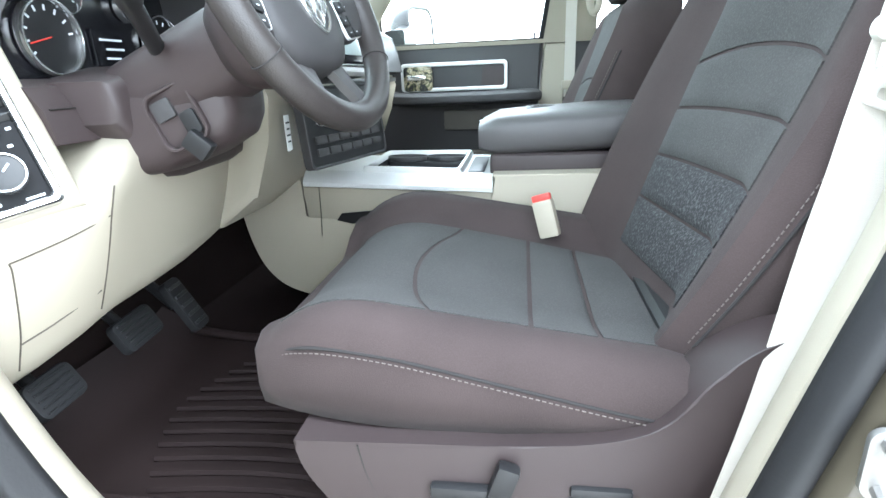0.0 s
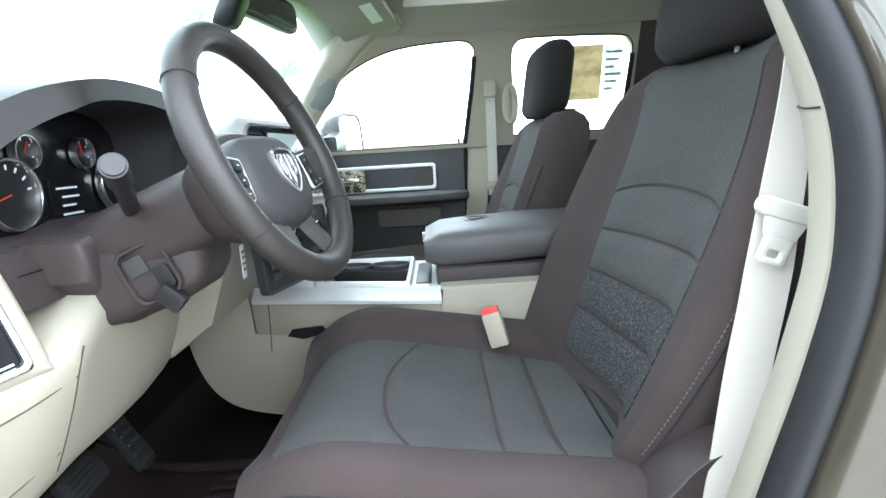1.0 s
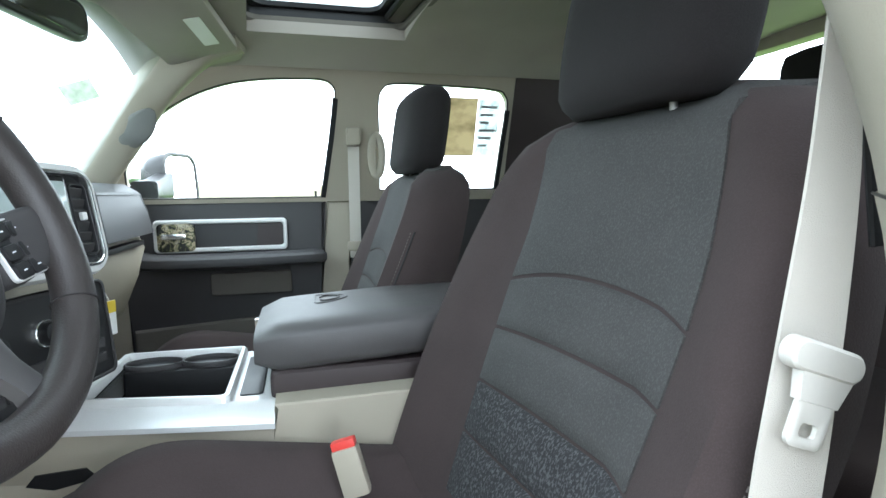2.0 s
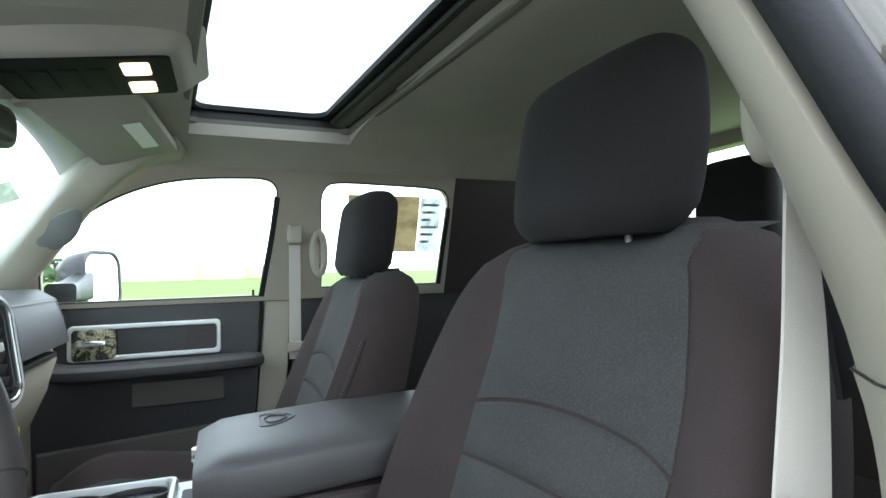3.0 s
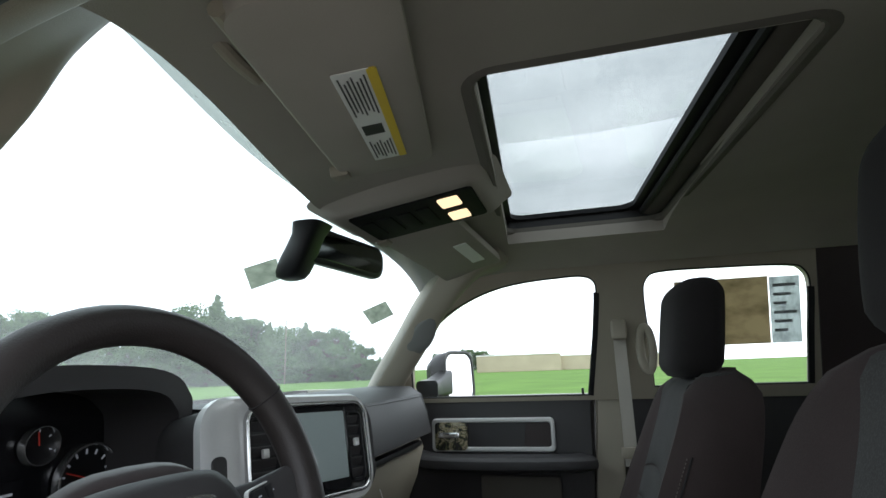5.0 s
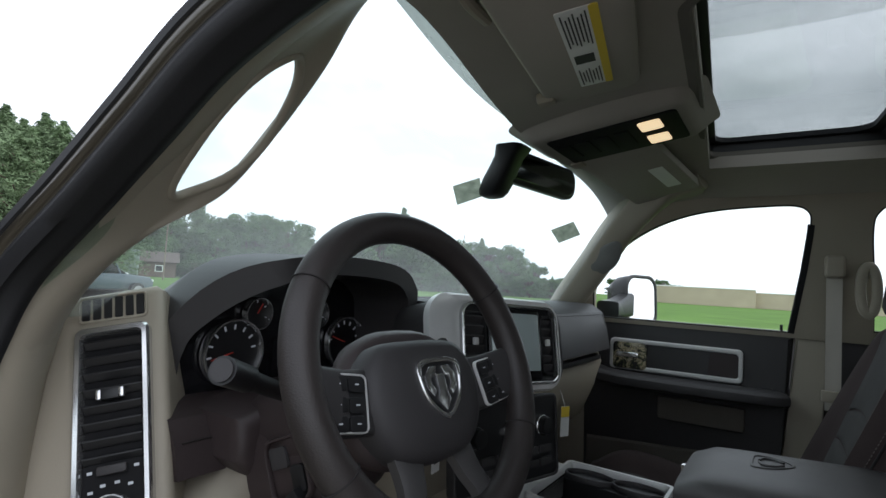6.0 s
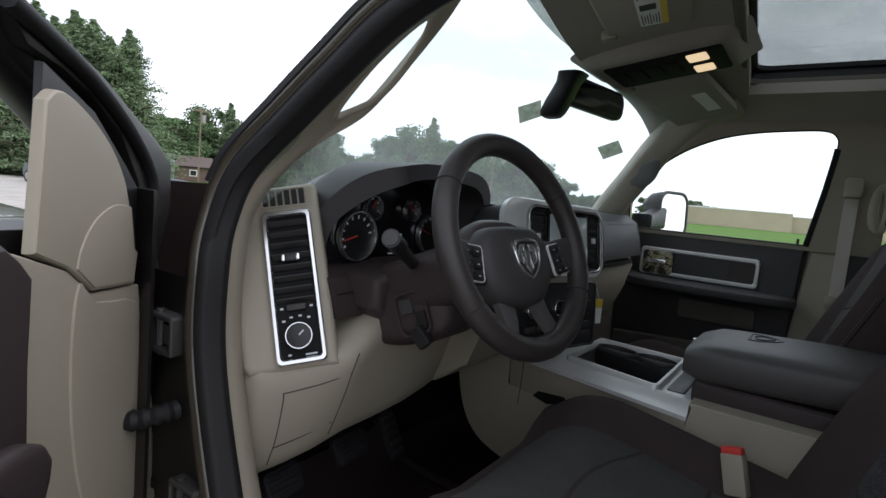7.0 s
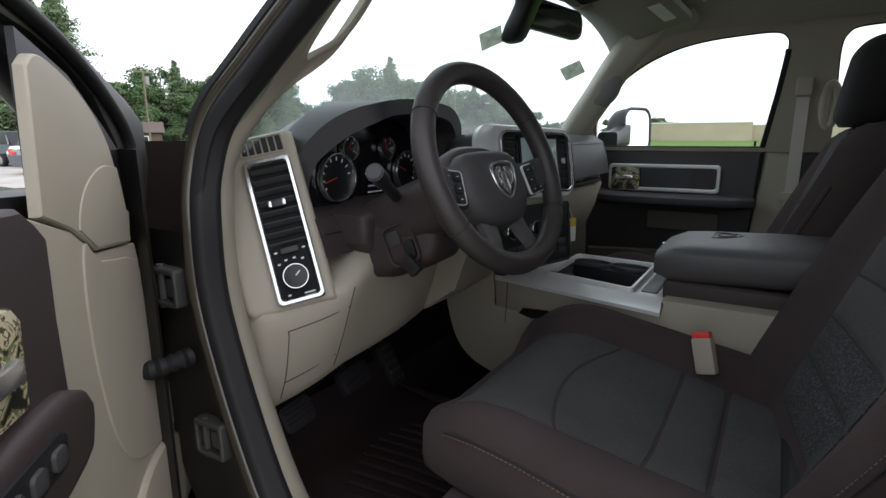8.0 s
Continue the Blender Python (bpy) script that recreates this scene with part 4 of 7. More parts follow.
for s in (-1, 1):
    path = [(s * 0.062, -0.024, -0.022), (s * 0.105, -0.022, -0.016), (s * 0.150, -0.012, -0.002)]
    sp = part("spoke", sweep(path, superellipse(0.030, 0.010, 3.5, 16), (0, 0, 1), scales=[1.05, 1.0, 0.85]), DARK, sw, "dark side spoke", 50, True)
    m = Matrix.Translation((s * 0.107, -0.023, -0.009)) @ pose(0, 0, 0, 0, 0, s * 8)
    part("button_frame", frame_ring(rounded(0.046, 0.052, 0.006), rounded(0.042, 0.048, 0.005), 0.004, m, 0.001), SILVER, sp, local=True)
    part("button_plate", prism(rounded(0.043, 0.049, 0.005), 0.003, m, 0.0005), BLACK, sp, local=True)
    for by in (-0.018, -0.002, 0.016):
        for bx in (-0.010, 0.010):
            part("button", prism(rounded(0.018, 0.0135, 0.003), 0.0055, m @ Matrix.Translation((bx, by, 0)), 0.001), BLACK, sp, local=True)
            part("symbol", obox(m @ Matrix.Translation((bx, by, 0.0058)), (0.004, 0.0012, 0.0005), 0), DIALINK, sp, smooth=0, local=True)
ctl = [(-0.050, 0.048), (0.0, 0.052), (0.050, 0.048), (0.056, 0.0), (0.066, -0.046), (0.0, -0.052), (-0.066, -0.046), (-0.056, 0.0)]
hol = [(-0.020, 0.018), (0.0, 0.022), (0.020, 0.018), (0.028, -0.004), (0.036, -0.030), (0.0, -0.036), (-0.036, -0.030), (-0.028, -0.004)]
ctl, hol = ([(p.x, p.y) for p in smooth_path([(x, y, 0) for x, y in q], 4, True)] for q in (ctl, hol))
m = Matrix.Translation((0, -0.108, -0.022)) @ pose(0, 0, 0, -13)
part("lower_spoke", frame_ring(ctl, hol, 0.014, m, 0.003), SPOKE, sw, "dark satin lower spoke with an oval opening", 50, True)
col = thing("steering_column", (-0.47, 0.62, 1.28), "dark brown steering column shroud with key slot and stalk", "steering column")
nc = -wn_
cpath = [WC + nc * d + Vector((0.02 * d, 0, -0.02)) for d in (0.035, 0.09, 0.16, 0.26)]
part("shroud", sweep(cpath, superellipse(0.056, 0.050, 3, 24), (0, 0, 1), scales=[0.9, 1.0, 1.05, 1.1]), BROWN, col, "dark brown shroud", 50)
WB = WM.to_3x3()
rings = [[WC + nc * d + WB @ Vector((x, y - 0.022, 0)) for x, y in superellipse(a, b, 2.8, 32)] for d, a, b in ((0.026, 0.060, 0.050), (0.030, 0.078, 0.064), (0.040, 0.084, 0.071), (0.060, 0.082, 0.070), (0.080, 0.070, 0.062), (0.100, 0.058, 0.052))]
part("front_shroud", loft(rings), BROWN, col, "dark brown shroud behind the wheel", 60)
rings = []
for y, z, a, b in ((0.566, 1.208, 0.030, 0.022), (0.570, 1.206, 0.046, 0.036), (0.582, 1.200, 0.056, 0.048), (0.62, 1.188, 0.061, 0.056), (0.68, 1.172, 0.064, 0.060), (0.75, 1.160, 0.064, 0.060)):
    rings.append([Vector((-0.474 + x, y, z + q)) for x, q in superellipse(a, b, 3.6, 32)])
lsh = part("lower_shroud", loft(rings), BROWN, col, "dark brown lower shroud", 50)
m = axes((-0.536, 0.632, 1.184), (0.06, -1, 0.42), (-0.02, 0.30, 1))
part("key_recess", frame_ring(rounded(0.066, 0.074, 0.016), rounded(0.056, 0.064, 0.012), 0.006, m, 0.002), BROWN, lsh, "raised recess edge")
part("key_slot", prism(rounded(0.020, 0.030, 0.005), 0.004, m @ Matrix.Translation((0.014, -0.012, 0)), 0.001), BLACK, lsh, "black key slot")
part("button_plate", prism(rounded(0.026, 0.024, 0.003), 0.005, m @ Matrix.Translation((-0.010, 0.014, 0)), 0.001), DARK, lsh, "charcoal blank switch")
part("connector", obox(m @ Matrix.Translation((0.010, -0.040, 0.006)) @ pose(0, 0, 0, 0, 0, 25), (0.026, 0.034, 0.018), 0.005), BLACK, lsh, "dark plug under the column")
s0 = Vector((-0.510, 0.655, 1.256))
s1 = Vector((-0.664, 0.577, 1.313))
stalk = part("stalk", tube([s0, (s0 + s1) / 2, s1], 0.010, 12), BLACK, col, "black turn signal stalk")
part("stalk_knob", tube([s1 + Vector((0.030, 0.015, -0.011)), s1, s1 + Vector((-0.012, -0.006, 0.0044))], 0.0130, 18), BLACK, stalk, "black knob")
part("stalk_cap", tube([s1 + Vector((-0.0115, -0.0058, 0.0042)), s1 + Vector((-0.014, -0.0071, 0.0052))], 0.0105, 18), DARK, stalk, "charcoal end cap")

# ---- dashboard ----
dash = thing("dashboard", (0.0, 0.8, 1.0), "charcoal dashboard with beige lower panels and silver trim", "dashboard")
top = yz_prism([(1.06, 1.355), (0.80, 1.372), (0.69, 1.368), (0.645, 1.345), (0.625, 1.29), (0.62, 1.235), (0.70, 1.215), (1.06, 1.215)], -0.15, 0.714, 0.022, 4)
part("upper_panel", top, DARK, dash, "charcoal soft upper panel")
low = yz_prism([(0.95, 1.23), (0.66, 1.232), (0.645, 1.195), (0.66, 1.12), (0.70, 1.02), (0.78, 0.96), (0.95, 0.96)], -0.26, 0.712, 0.018, 3)
part("lower_panel", low, BEIGE, dash, "beige lower panel")
part("shelf_groove", rbox((0.10, 0.632, 1.206), (0.66, 0.66, 1.219), 0.003), BLACK, dash, "dark shelf groove")
part("pad_seam", tube([(0.08, 0.6435, 1.340), (0.70, 0.6435, 1.340)], 0.0012, 6), JAMB, dash)
part("end_trim", sweep(smooth_path([(0.715, 0.722, 1.350), (0.718, 0.690, 1.320), (0.715, 0.668, 1.265), (0.712, 0.665, 1.20), (0.705, 0.668, 1.15)], 6), superellipse(0.007, 0.012, 3, 12), (1, 0, 0)), SILVER, dash, "bright curved end trim", 60)
# left end with outer vent
VM = axes((-0.6475, 0.795, 1.2105), (0.052, -0.0465, 0.014), (0.02, 0.0935, 0.227))
out = [(-0.095, 0.160), (-0.080, 0.172), (0.045, 0.176), (0.054, 0.168), (0.056, -0.10), (0.056, -0.136), (-0.084, -0.134), (-0.094, -0.12), (-0.100, 0.0)]
endp = part("end_panel", prism(out, 0.17, VM @ Matrix.Translation((0, 0, -0.168)), 0.014, 4), BEIGE, dash, "beige end panel")
KNEE = [(-0.716, 0.791, 0.872, 1.086, 0.900), (-0.708, 0.779, 0.842, 1.089, 0.884), (-0.685, 0.761, 0.828, 1.095, 0.878), (-0.640, 0.721, 0.808, 1.107, 0.892), (-0.600, 0.690, 0.790, 1.120, 0.908), (-0.570, 0.688, 0.780, 1.140, 0.920),
        (-0.540, 0.690, 0.772, 1.166, 0.930), (-0.460, 0.700, 0.765, 1.160, 0.938), (-0.380, 0.702, 0.766, 1.160, 0.944), (-0.300, 0.714, 0.776, 1.165, 0.950), (-0.220, 0.735, 0.792, 1.17, 0.955), (-0.140, 0.750, 0.812, 1.17, 0.965)]


def knee_point(x, q):
    """A point on the knee panel's front: q runs from its top edge (0) to its lower edge (1)."""
    k = max(i for i in range(len(KNEE) - 1) if KNEE[i][0] <= x + 1e-6)
    f = (x - KNEE[k][0]) / (KNEE[k + 1][0] - KNEE[k][0])
    yt, yb, zt, zb = (p * (1 - f) + r * f for p, r in zip(KNEE[k][1:], KNEE[k + 1][1:]))
    return Vector((x, yt + (yb - yt) * q - 0.010 * math.sin(math.pi * q), zt + (zb - zt) * q))


rings = []
for x, yt, yb, zt, zb in KNEE:
    face = [knee_point(x, q) for q in (0.12, 0.25, 0.4, 0.55, 0.7, 0.85, 0.95)]
    rings.append([Vector((x, 0.95, zt)), Vector((x, yt + 0.045, zt)), Vector((x, yt + 0.014, zt - 0.006))] + face + [Vector((x, yb + 0.010, zb)), Vector((x, yb + 0.035, zb - 0.004)), Vector((x, 0.95, zb))])
part("knee_panel", loft(rings), BEIGE, dash, "beige knee panel", 60)
m = axes((0, 0.80, 0), (1, 0, 0), (0, 0, 1))
under = prism([(-0.560, 1.23), (-0.560, 1.180), (-0.545, 1.165), (-0.500, 1.118), (-0.472, 1.100), (-0.440, 1.096), (-0.310, 1.098), (-0.275, 1.106), (-0.262, 1.13), (-0.25, 1.21), (-0.30, 1.25), (-0.46, 1.25)], 0.108, m, 0.022, 4)
part("column_surround", under, BROWN, dash, "dark brown panel under the column")
# seams of the lower cover


def on_knee(x, z):
    """The knee panel's front at that height."""
    lo, hi = 0.0, 1.0
    for _ in range(18):
        mid_q = (lo + hi) / 2
        lo, hi = (mid_q, hi) if knee_point(x, mid_q).z > z else (lo, mid_q)
    return knee_point(x, lo) + Vector((0, -0.0005, 0))


for pts in ([(-0.590, 1.112), (-0.592, 1.077), (-0.590, 1.04), (-0.584, 0.985), (-0.578, 0.945)], [(-0.680, 1.045), (-0.664, 1.050), (-0.63, 1.062), (-0.594, 1.0765)], [(-0.680, 1.045), (-0.678, 1.03), (-0.673, 0.96), (-0.670, 0.905)], [(-0.672, 0.941), (-0.64, 0.954), (-0.588, 0.976)]):
    part("panel_gap", tube(smooth_path([on_knee(x, z) for x, z in pts], 5), 0.0010, 6), GAP, dash, "dark panel gap")
bez = part("vent_bezel", frame_ring(rounded(0.079, 0.252, 0.009), rounded(0.061, 0.232, 0.006), 0.018, VM, 0.004), CHROME, dash, "bright silver vent bezel")
part("vent_backing", prism(rounded(0.064, 0.237, 0.006), 0.004, VM, 0), PLATE, bez, local=False)
for k in range(8):
    m = VM @ Matrix.Translation((0, 0.105 - 0.0185 * k, 0.009)) @ pose(0, 0, 0, 40)
    part("slat", obox(m, (0.060, 0.0115, 0.0030), 0.001, 1), BLACK, bez)
part("slat_knob", obox(VM @ Matrix.Translation((0.0, 0.045, 0.018)), (0.019, 0.013, 0.008), 0.003), BLACK, bez, "small black vent knob")
for kx in (-0.0115, 0.0115):
    part("knob_cap", obox(VM @ Matrix.Translation((kx, 0.045, 0.018)), (0.006, 0.012, 0.0095), 0.003), CHROME, bez, "small chrome knob end")
part("switch_panel", prism(rounded(0.060, 0.092, 0.004), 0.010, VM @ Matrix.Translation((0, -0.074, 0)), 0.001), PLATE, bez)
part("dimmer", obox(VM @ Matrix.Translation((0, -0.036, 0.014)), (0.030, 0.010, 0.006), 0.003), DARK, bez)
for bx, by in ((-0.023, -0.036), (0.023, -0.036), (-0.022, -0.056), (-0.010, -0.051), (0.004, -0.050), (0.017, -0.054), (-0.018, -0.110)):
    part("symbol", obox(VM @ Matrix.Translation((bx, by, 0.0102)), (0.005, 0.003, 0.0006), 0), DIALINK, bez, smooth=0)
part("lettering_bar", obox(VM @ Matrix.Translation((0.015, -0.112, 0.0102)), (0.018, 0.0025, 0.0006), 0), DIALINK, bez, smooth=0)
km = VM @ Matrix.Translation((0.0, -0.082, 0.012))
part("light_knob", disc(0.0195, 0.013, km, 36, 0.003), BLACK, bez, "round headlamp knob")
part("knob_ring", frame_ring([(0.0212 * math.cos(a), 0.0212 * math.sin(a)) for a in [2 * math.pi * i / 36 for i in range(36)]], [(0.0185 * math.cos(a), 0.0185 * math.sin(a)) for a in [2 * math.pi * i / 36 for i in range(36)]], 0.015, km, 0.002), CHROME, bez, "chrome ring")
part("knob_mark", obox(km @ Matrix.Translation((0.004, 0.004, 0.0135)) @ pose(0, 0, 0, 0, 0, 40), (0.010, 0.002, 0.001), 0), DIALINK, bez, smooth=0)
# small defrost grille at the top of the end panel
part("grille_frame", frame_ring(rounded(0.076, 0.034, 0.006), rounded(0.070, 0.027, 0.004), 0.003, VM @ Matrix.Translation((-0.002, 0.152, 0.001)), 0.001), BEIGE, endp)
for k in range(6):
    part("grille_slot", obox(VM @ Matrix.Translation((-0.0315 + 0.0118 * k, 0.152, 0.001)), (0.0088, 0.026, 0.006), 0.001, 1), BLACK, endp)

# instrument cluster under its hood
clu = thing("instrument_cluster", (-0.42, 0.8, 1.2), "hooded instrument cluster with round dials", "instrument cluster")
hood_o = [(-0.590, 1.15), (-0.596, 1.29), (-0.576, 1.362), (-0.535, 1.410), (-0.47, 1.430), (-0.38, 1.435), (-0.27, 1.428), (-0.215, 1.402), (-0.192, 1.35), (-0.19, 1.15)]
hood_i = [(-0.568, 1.16), (-0.573, 1.29), (-0.555, 1.340), (-0.515, 1.382), (-0.465, 1.402), (-0.385, 1.408), (-0.285, 1.402), (-0.240, 1.382), (-0.222, 1.340), (-0.220, 1.16)]
ro = smooth_path([(x, 0, z) for x, z in hood_o], 4)
ri = smooth_path([(x, 0, z) for x, z in hood_i], 4)


def at_y(pts, y, k=1.0, dz=0.0, lean=0.0):
    return [Vector((-0.375 + (p.x + 0.375) * k, y + lean * (1.43 - p.z) + (5.0 * lean * max(0, -0.50 - p.x)), p.z + dz)) for p in pts]


bm = loft([at_y(ro, 0.93, 0.92, -0.03), at_y(ro, 0.84, 1.0), at_y(ro, 0.70, 1.0, 0, 0.22), at_y(ri, 0.695, 1.0, 0, 0.22), at_y(ri, 0.822, 0.98), at_y(ri, 0.836, 0.96)], closed=False)
part("hood", bm, DARK, clu, "charcoal cluster hood", 40)
bm = bmesh.new()
bm.faces.new([bm.verts.new(p) for p in at_y(ri, 0.832, 1.0)])
part("face", bm, GLOSS, clu, "black cluster face", smooth=0)
bm = yz_prism([(0.93, 1.236), (0.80, 1.236), (0.766, 1.226), (0.748, 1.200), (0.736, 1.162), (0.93, 1.14)], -0.606, -0.192, 0.008)
lowc = part("lower_cover", bm, BROWN, clu, "dark brown lower cover")
part("cover_seam", tube([(-0.598, 0.7455, 1.201), (-0.50, 0.7455, 1.201)], 0.0010, 6), JAMB, lowc)
FM = axes((0, 0.829, 0), (1, 0, 0), (0, 0, 1))


def dial(x, z, r, a0, a1, ticks, needle):
    m = FM @ Matrix.Translation((x, z, 0))
    circ = [2 * math.pi * i / 40 for i in range(40)]
    d = part("dial_ring", frame_ring([(r * math.cos(a), r * math.sin(a)) for a in circ], [(r * 0.91 * math.cos(a), r * 0.91 * math.sin(a)) for a in circ], 0.012, m, 0.002), CHROME, clu, "bright dial ring")
    part("dial_face", disc(r * 0.93, 0.002, m, 40, 0), BLACK, d)
    for k in range(ticks):
        a = radians(a0 + (a1 - a0) * k / (ticks - 1))
        part("tick", obox(m @ pose(0, 0, 0, 0, 0, math.degrees(a)) @ Matrix.Translation((r * 0.74, 0, 0.003)), (r * 0.14, r * 0.05, 0.001), 0), DIALINK, d, smooth=0)
    part("needle", obox(m @ pose(0, 0, 0, 0, 0, needle) @ Matrix.Translation((r * 0.35, 0, 0.005)), (r * 0.7, r * 0.03, 0.002), 0), NEEDLE, d, "red needle", smooth=0)


dial(-0.484, 1.288, 0.049, 215, 10, 9, 195)
dial(-0.256, 1.290, 0.046, 170, -35, 9, 160)
dial(-0.447, 1.343, 0.024, 200, -20, 5, 60)
dial(-0.328, 1.341, 0.024, 200, -20, 5, 100)
part("display", prism(rounded(0.075, 0.085, 0.004), 0.002, FM @ Matrix.Translation((-0.372, 1.262, 0)), 0), GLOSS, clu)
for k in range(5):
    part("display_line", obox(FM @ Matrix.Translation((-0.375 + 0.006 * (k % 2), 1.29 - 0.013 * k, 0.003)), (0.045 - 0.008 * (k % 3), 0.003, 0.001), 0), DIALINK, clu, smooth=0)

# centre stack
stk = thing("center_stack", (-0.10, 0.6, 1.1), "centre stack with touch screen, vents and silver surround", "centre stack")
SM = axes((-0.135, 0.572, 1.305), (1, -0.34, -0.04), (0.06, 0.18, 1))
part("stack_body", prism(rounded(0.315, 0.145, 0.04, 8), 0.10, SM @ Matrix.Translation((0.0, 0, -0.098)), 0), DARK, stk, "charcoal stack housing")
def slid(loop, dx):
    return [(x + dx, y) for x, y in loop]


sur = part("surround", frame_ring(slid(rounded(0.300, 0.160, 0.040, 8), -0.017), slid(rounded(0.224, 0.130, 0.022, 8), 0.008), 0.020, SM, 0.006), SILVER, stk, "satin silver surround with a broad wing")
part("wing_inset", prism(slid(rounded(0.020, 0.075, 0.008), -0.146), 0.0215, SM @ Matrix.Translation((0, -0.030, 0)), 0.001), DARK, sur, "charcoal wedge beside the silver wing")
part("inner_rim", frame_ring(slid(rounded(0.230, 0.136, 0.024, 8), 0.008), slid(rounded(0.220, 0.126, 0.020, 8), 0.008), 0.023, SM, 0.001), CHROME, sur, "bright inner rim")
part("panel", prism(slid(rounded(0.228, 0.134, 0.020, 8), 0.008), 0.010, SM, 0.002), BLACK, stk)
scr = part("screen_frame", prism(rounded(0.128, 0.122, 0.006), 0.018, SM @ Matrix.Translation((0.017, 0, 0)), 0.003), GLOSS, stk, "black screen frame")
# screen face carries its pale reflection as colour
part("screen", prism(rounded(0.116, 0.098, 0.003), 0.0195, SM @ Matrix.Translation((0.017, 0.004, 0)), 0.0005), SCREEN, scr, "blank touch screen with a pale reflection in its colour")
for vx, vw in ((-0.076, 0.050), (0.099, 0.034)):
    v = part("vent", frame_ring(rounded(vw, 0.105, 0.010), rounded(vw - 0.006, 0.097, 0.008), 0.018, SM @ Matrix.Translation((vx, 0, 0)), 0.003), BLACK, stk)
    for k in range(6):
        part("slat", obox(SM @ Matrix.Translation((vx, 0.040 - 0.016 * k, 0.012)) @ pose(0, 0, 0, 25), (vw - 0.006, 0.013, 0.003), 0.001, 1), DARK, v)
    part("vent_tab", obox(SM @ Matrix.Translation((vx, 0.004, 0.018)), (0.010, 0.012, 0.006), 0.002), SILVER, v, "small silver vent tab")
CMX = axes((-0.105, 0.575, 1.135), (1, -0.30, 0), (0, 0.10, 1))
lowst = part("control_panel", prism(rounded(0.26, 0.145, 0.012), 0.016, CMX, 0.003), BLACK, stk, "black control panel")
for k in range(3):
    km_ = CMX @ Matrix.Translation((-0.085 + 0.085 * k, 0.02, 0.015))
    knob = part("dial_knob", disc(0.015, 0.020, km_, 28, 0.003), BLACK, lowst, "black rotary knob")
    part("knob_ring", frame_ring([(0.0185 * math.cos(a), 0.0185 * math.sin(a)) for a in circ], [(0.0152 * math.cos(a), 0.0152 * math.sin(a)) for a in circ], 0.008, km_, 0.001), CHROME, knob, "chrome ring")
for r in range(2):
    for k in range(6):
        key = part("key", prism(rounded(0.032, 0.014, 0.003), 0.005, CMX @ Matrix.Translation((-0.092 + 0.037 * k, -0.022 - 0.022 * r, 0.015)), 0.001), DARK, lowst)
part("panel_rim", frame_ring(rounded(0.262, 0.147, 0.012), rounded(0.252, 0.137, 0.010), 0.0185, CMX, 0.001), DARK, lowst, "thin charcoal rim")

# ---- passenger door ----
door = thing("door_1", (0.86, 0.43, 0.72), "closed passenger door with charcoal panel and silver bezel", "car door", kind="structure")
bm = yz_prism([(0.73, 0.74), (0.74, 1.20), (0.735, 1.315), (0.145, 1.315), (0.17, 1.0), (0.21, 0.74)], 0.845, 0.93, 0.012)
card = part("door_card", bm, DARK, door, "charcoal door card")
part("rear_strip", yz_prism([(0.140, 1.31), (0.06, 1.31), (0.10, 0.74), (0.205, 0.74), (0.165, 1.0)], 0.85, 0.93, 0.006), BEIGE, door, "beige strip at the rear edge")
part("lower_card", yz_prism([(0.72, 0.75), (0.72, 0.93), (0.19, 0.96), (0.21, 0.75)], 0.825, 0.85, 0.012), TAUPE, card, "taupe lower door panel")
DM = axes((0.845, 0.46, 1.212), (0, -1, 0), (0, 0, 1))
bz = part("bezel", frame_ring(rounded(0.385, 0.100, 0.014), rounded(0.362, 0.072, 0.010), 0.014, DM, 0.003), SILVER, card, "satin silver bezel")
part("inset", prism(rounded(0.365, 0.075, 0.010), 0.004, DM, 0), BROWN, bz, "dark inset panel")
part("armrest", sweep(smooth_path([(0.80, 0.70, 1.150), (0.785, 0.62, 1.140), (0.785, 0.40, 1.138), (0.79, 0.22, 1.140), (0.81, 0.185, 1.14)], 5), superellipse(0.052, 0.022, 3, 18), (0, 0, 1)), DARK, card, "padded charcoal armrest")
part("map_pocket", obox(pose(0.838, 0.38, 1.06), (0.03, 0.24, 0.07), 0.01), TAUPE, card, "grey pull pocket")
part("lock_pin", tube([(0.845, 0.175, 1.31), (0.845, 0.175, 1.345)], 0.004, 8), BLACK, door, "black lock pin")
CAMO = material("camouflage_print", (0.30, 0.26, 0.15), 0.45, var=0.2, scale=60, grain=200, bump=0.0)
cn, cl = CAMO.node_tree.nodes, CAMO.node_tree.links
c_tc = cn.new("ShaderNodeTexCoord")
c_noise = cn.new("ShaderNodeTexNoise")
c_noise.inputs["Scale"].default_value, c_noise.inputs["Detail"].default_value, c_noise.inputs["Distortion"].default_value = 48, 4, 1.2
c_ramp = cn.new("ShaderNodeValToRGB")
c_ramp.color_ramp.interpolation = "CONSTANT"
c_ramp.color_ramp.elements[0].color = (0.012, 0.012, 0.010, 1)
c_ramp.color_ramp.elements[1].position, c_ramp.color_ramp.elements[1].color = 0.44, (0.10, 0.105, 0.045, 1)
for pos_, col_ in ((0.50, (0.38, 0.32, 0.20, 1)), (0.56, (0.06, 0.05, 0.03, 1)), (0.60, (0.40, 0.36, 0.26, 1))):
    c_ramp.color_ramp.elements.new(pos_).color = col_
cl.new(c_tc.outputs["Object"], c_noise.inputs["Vector"])
cl.new(c_noise.outputs["Fac"], c_ramp.inputs[0])
cl.new(c_ramp.outputs[0], cn["Principled BSDF"].inputs["Base Color"])
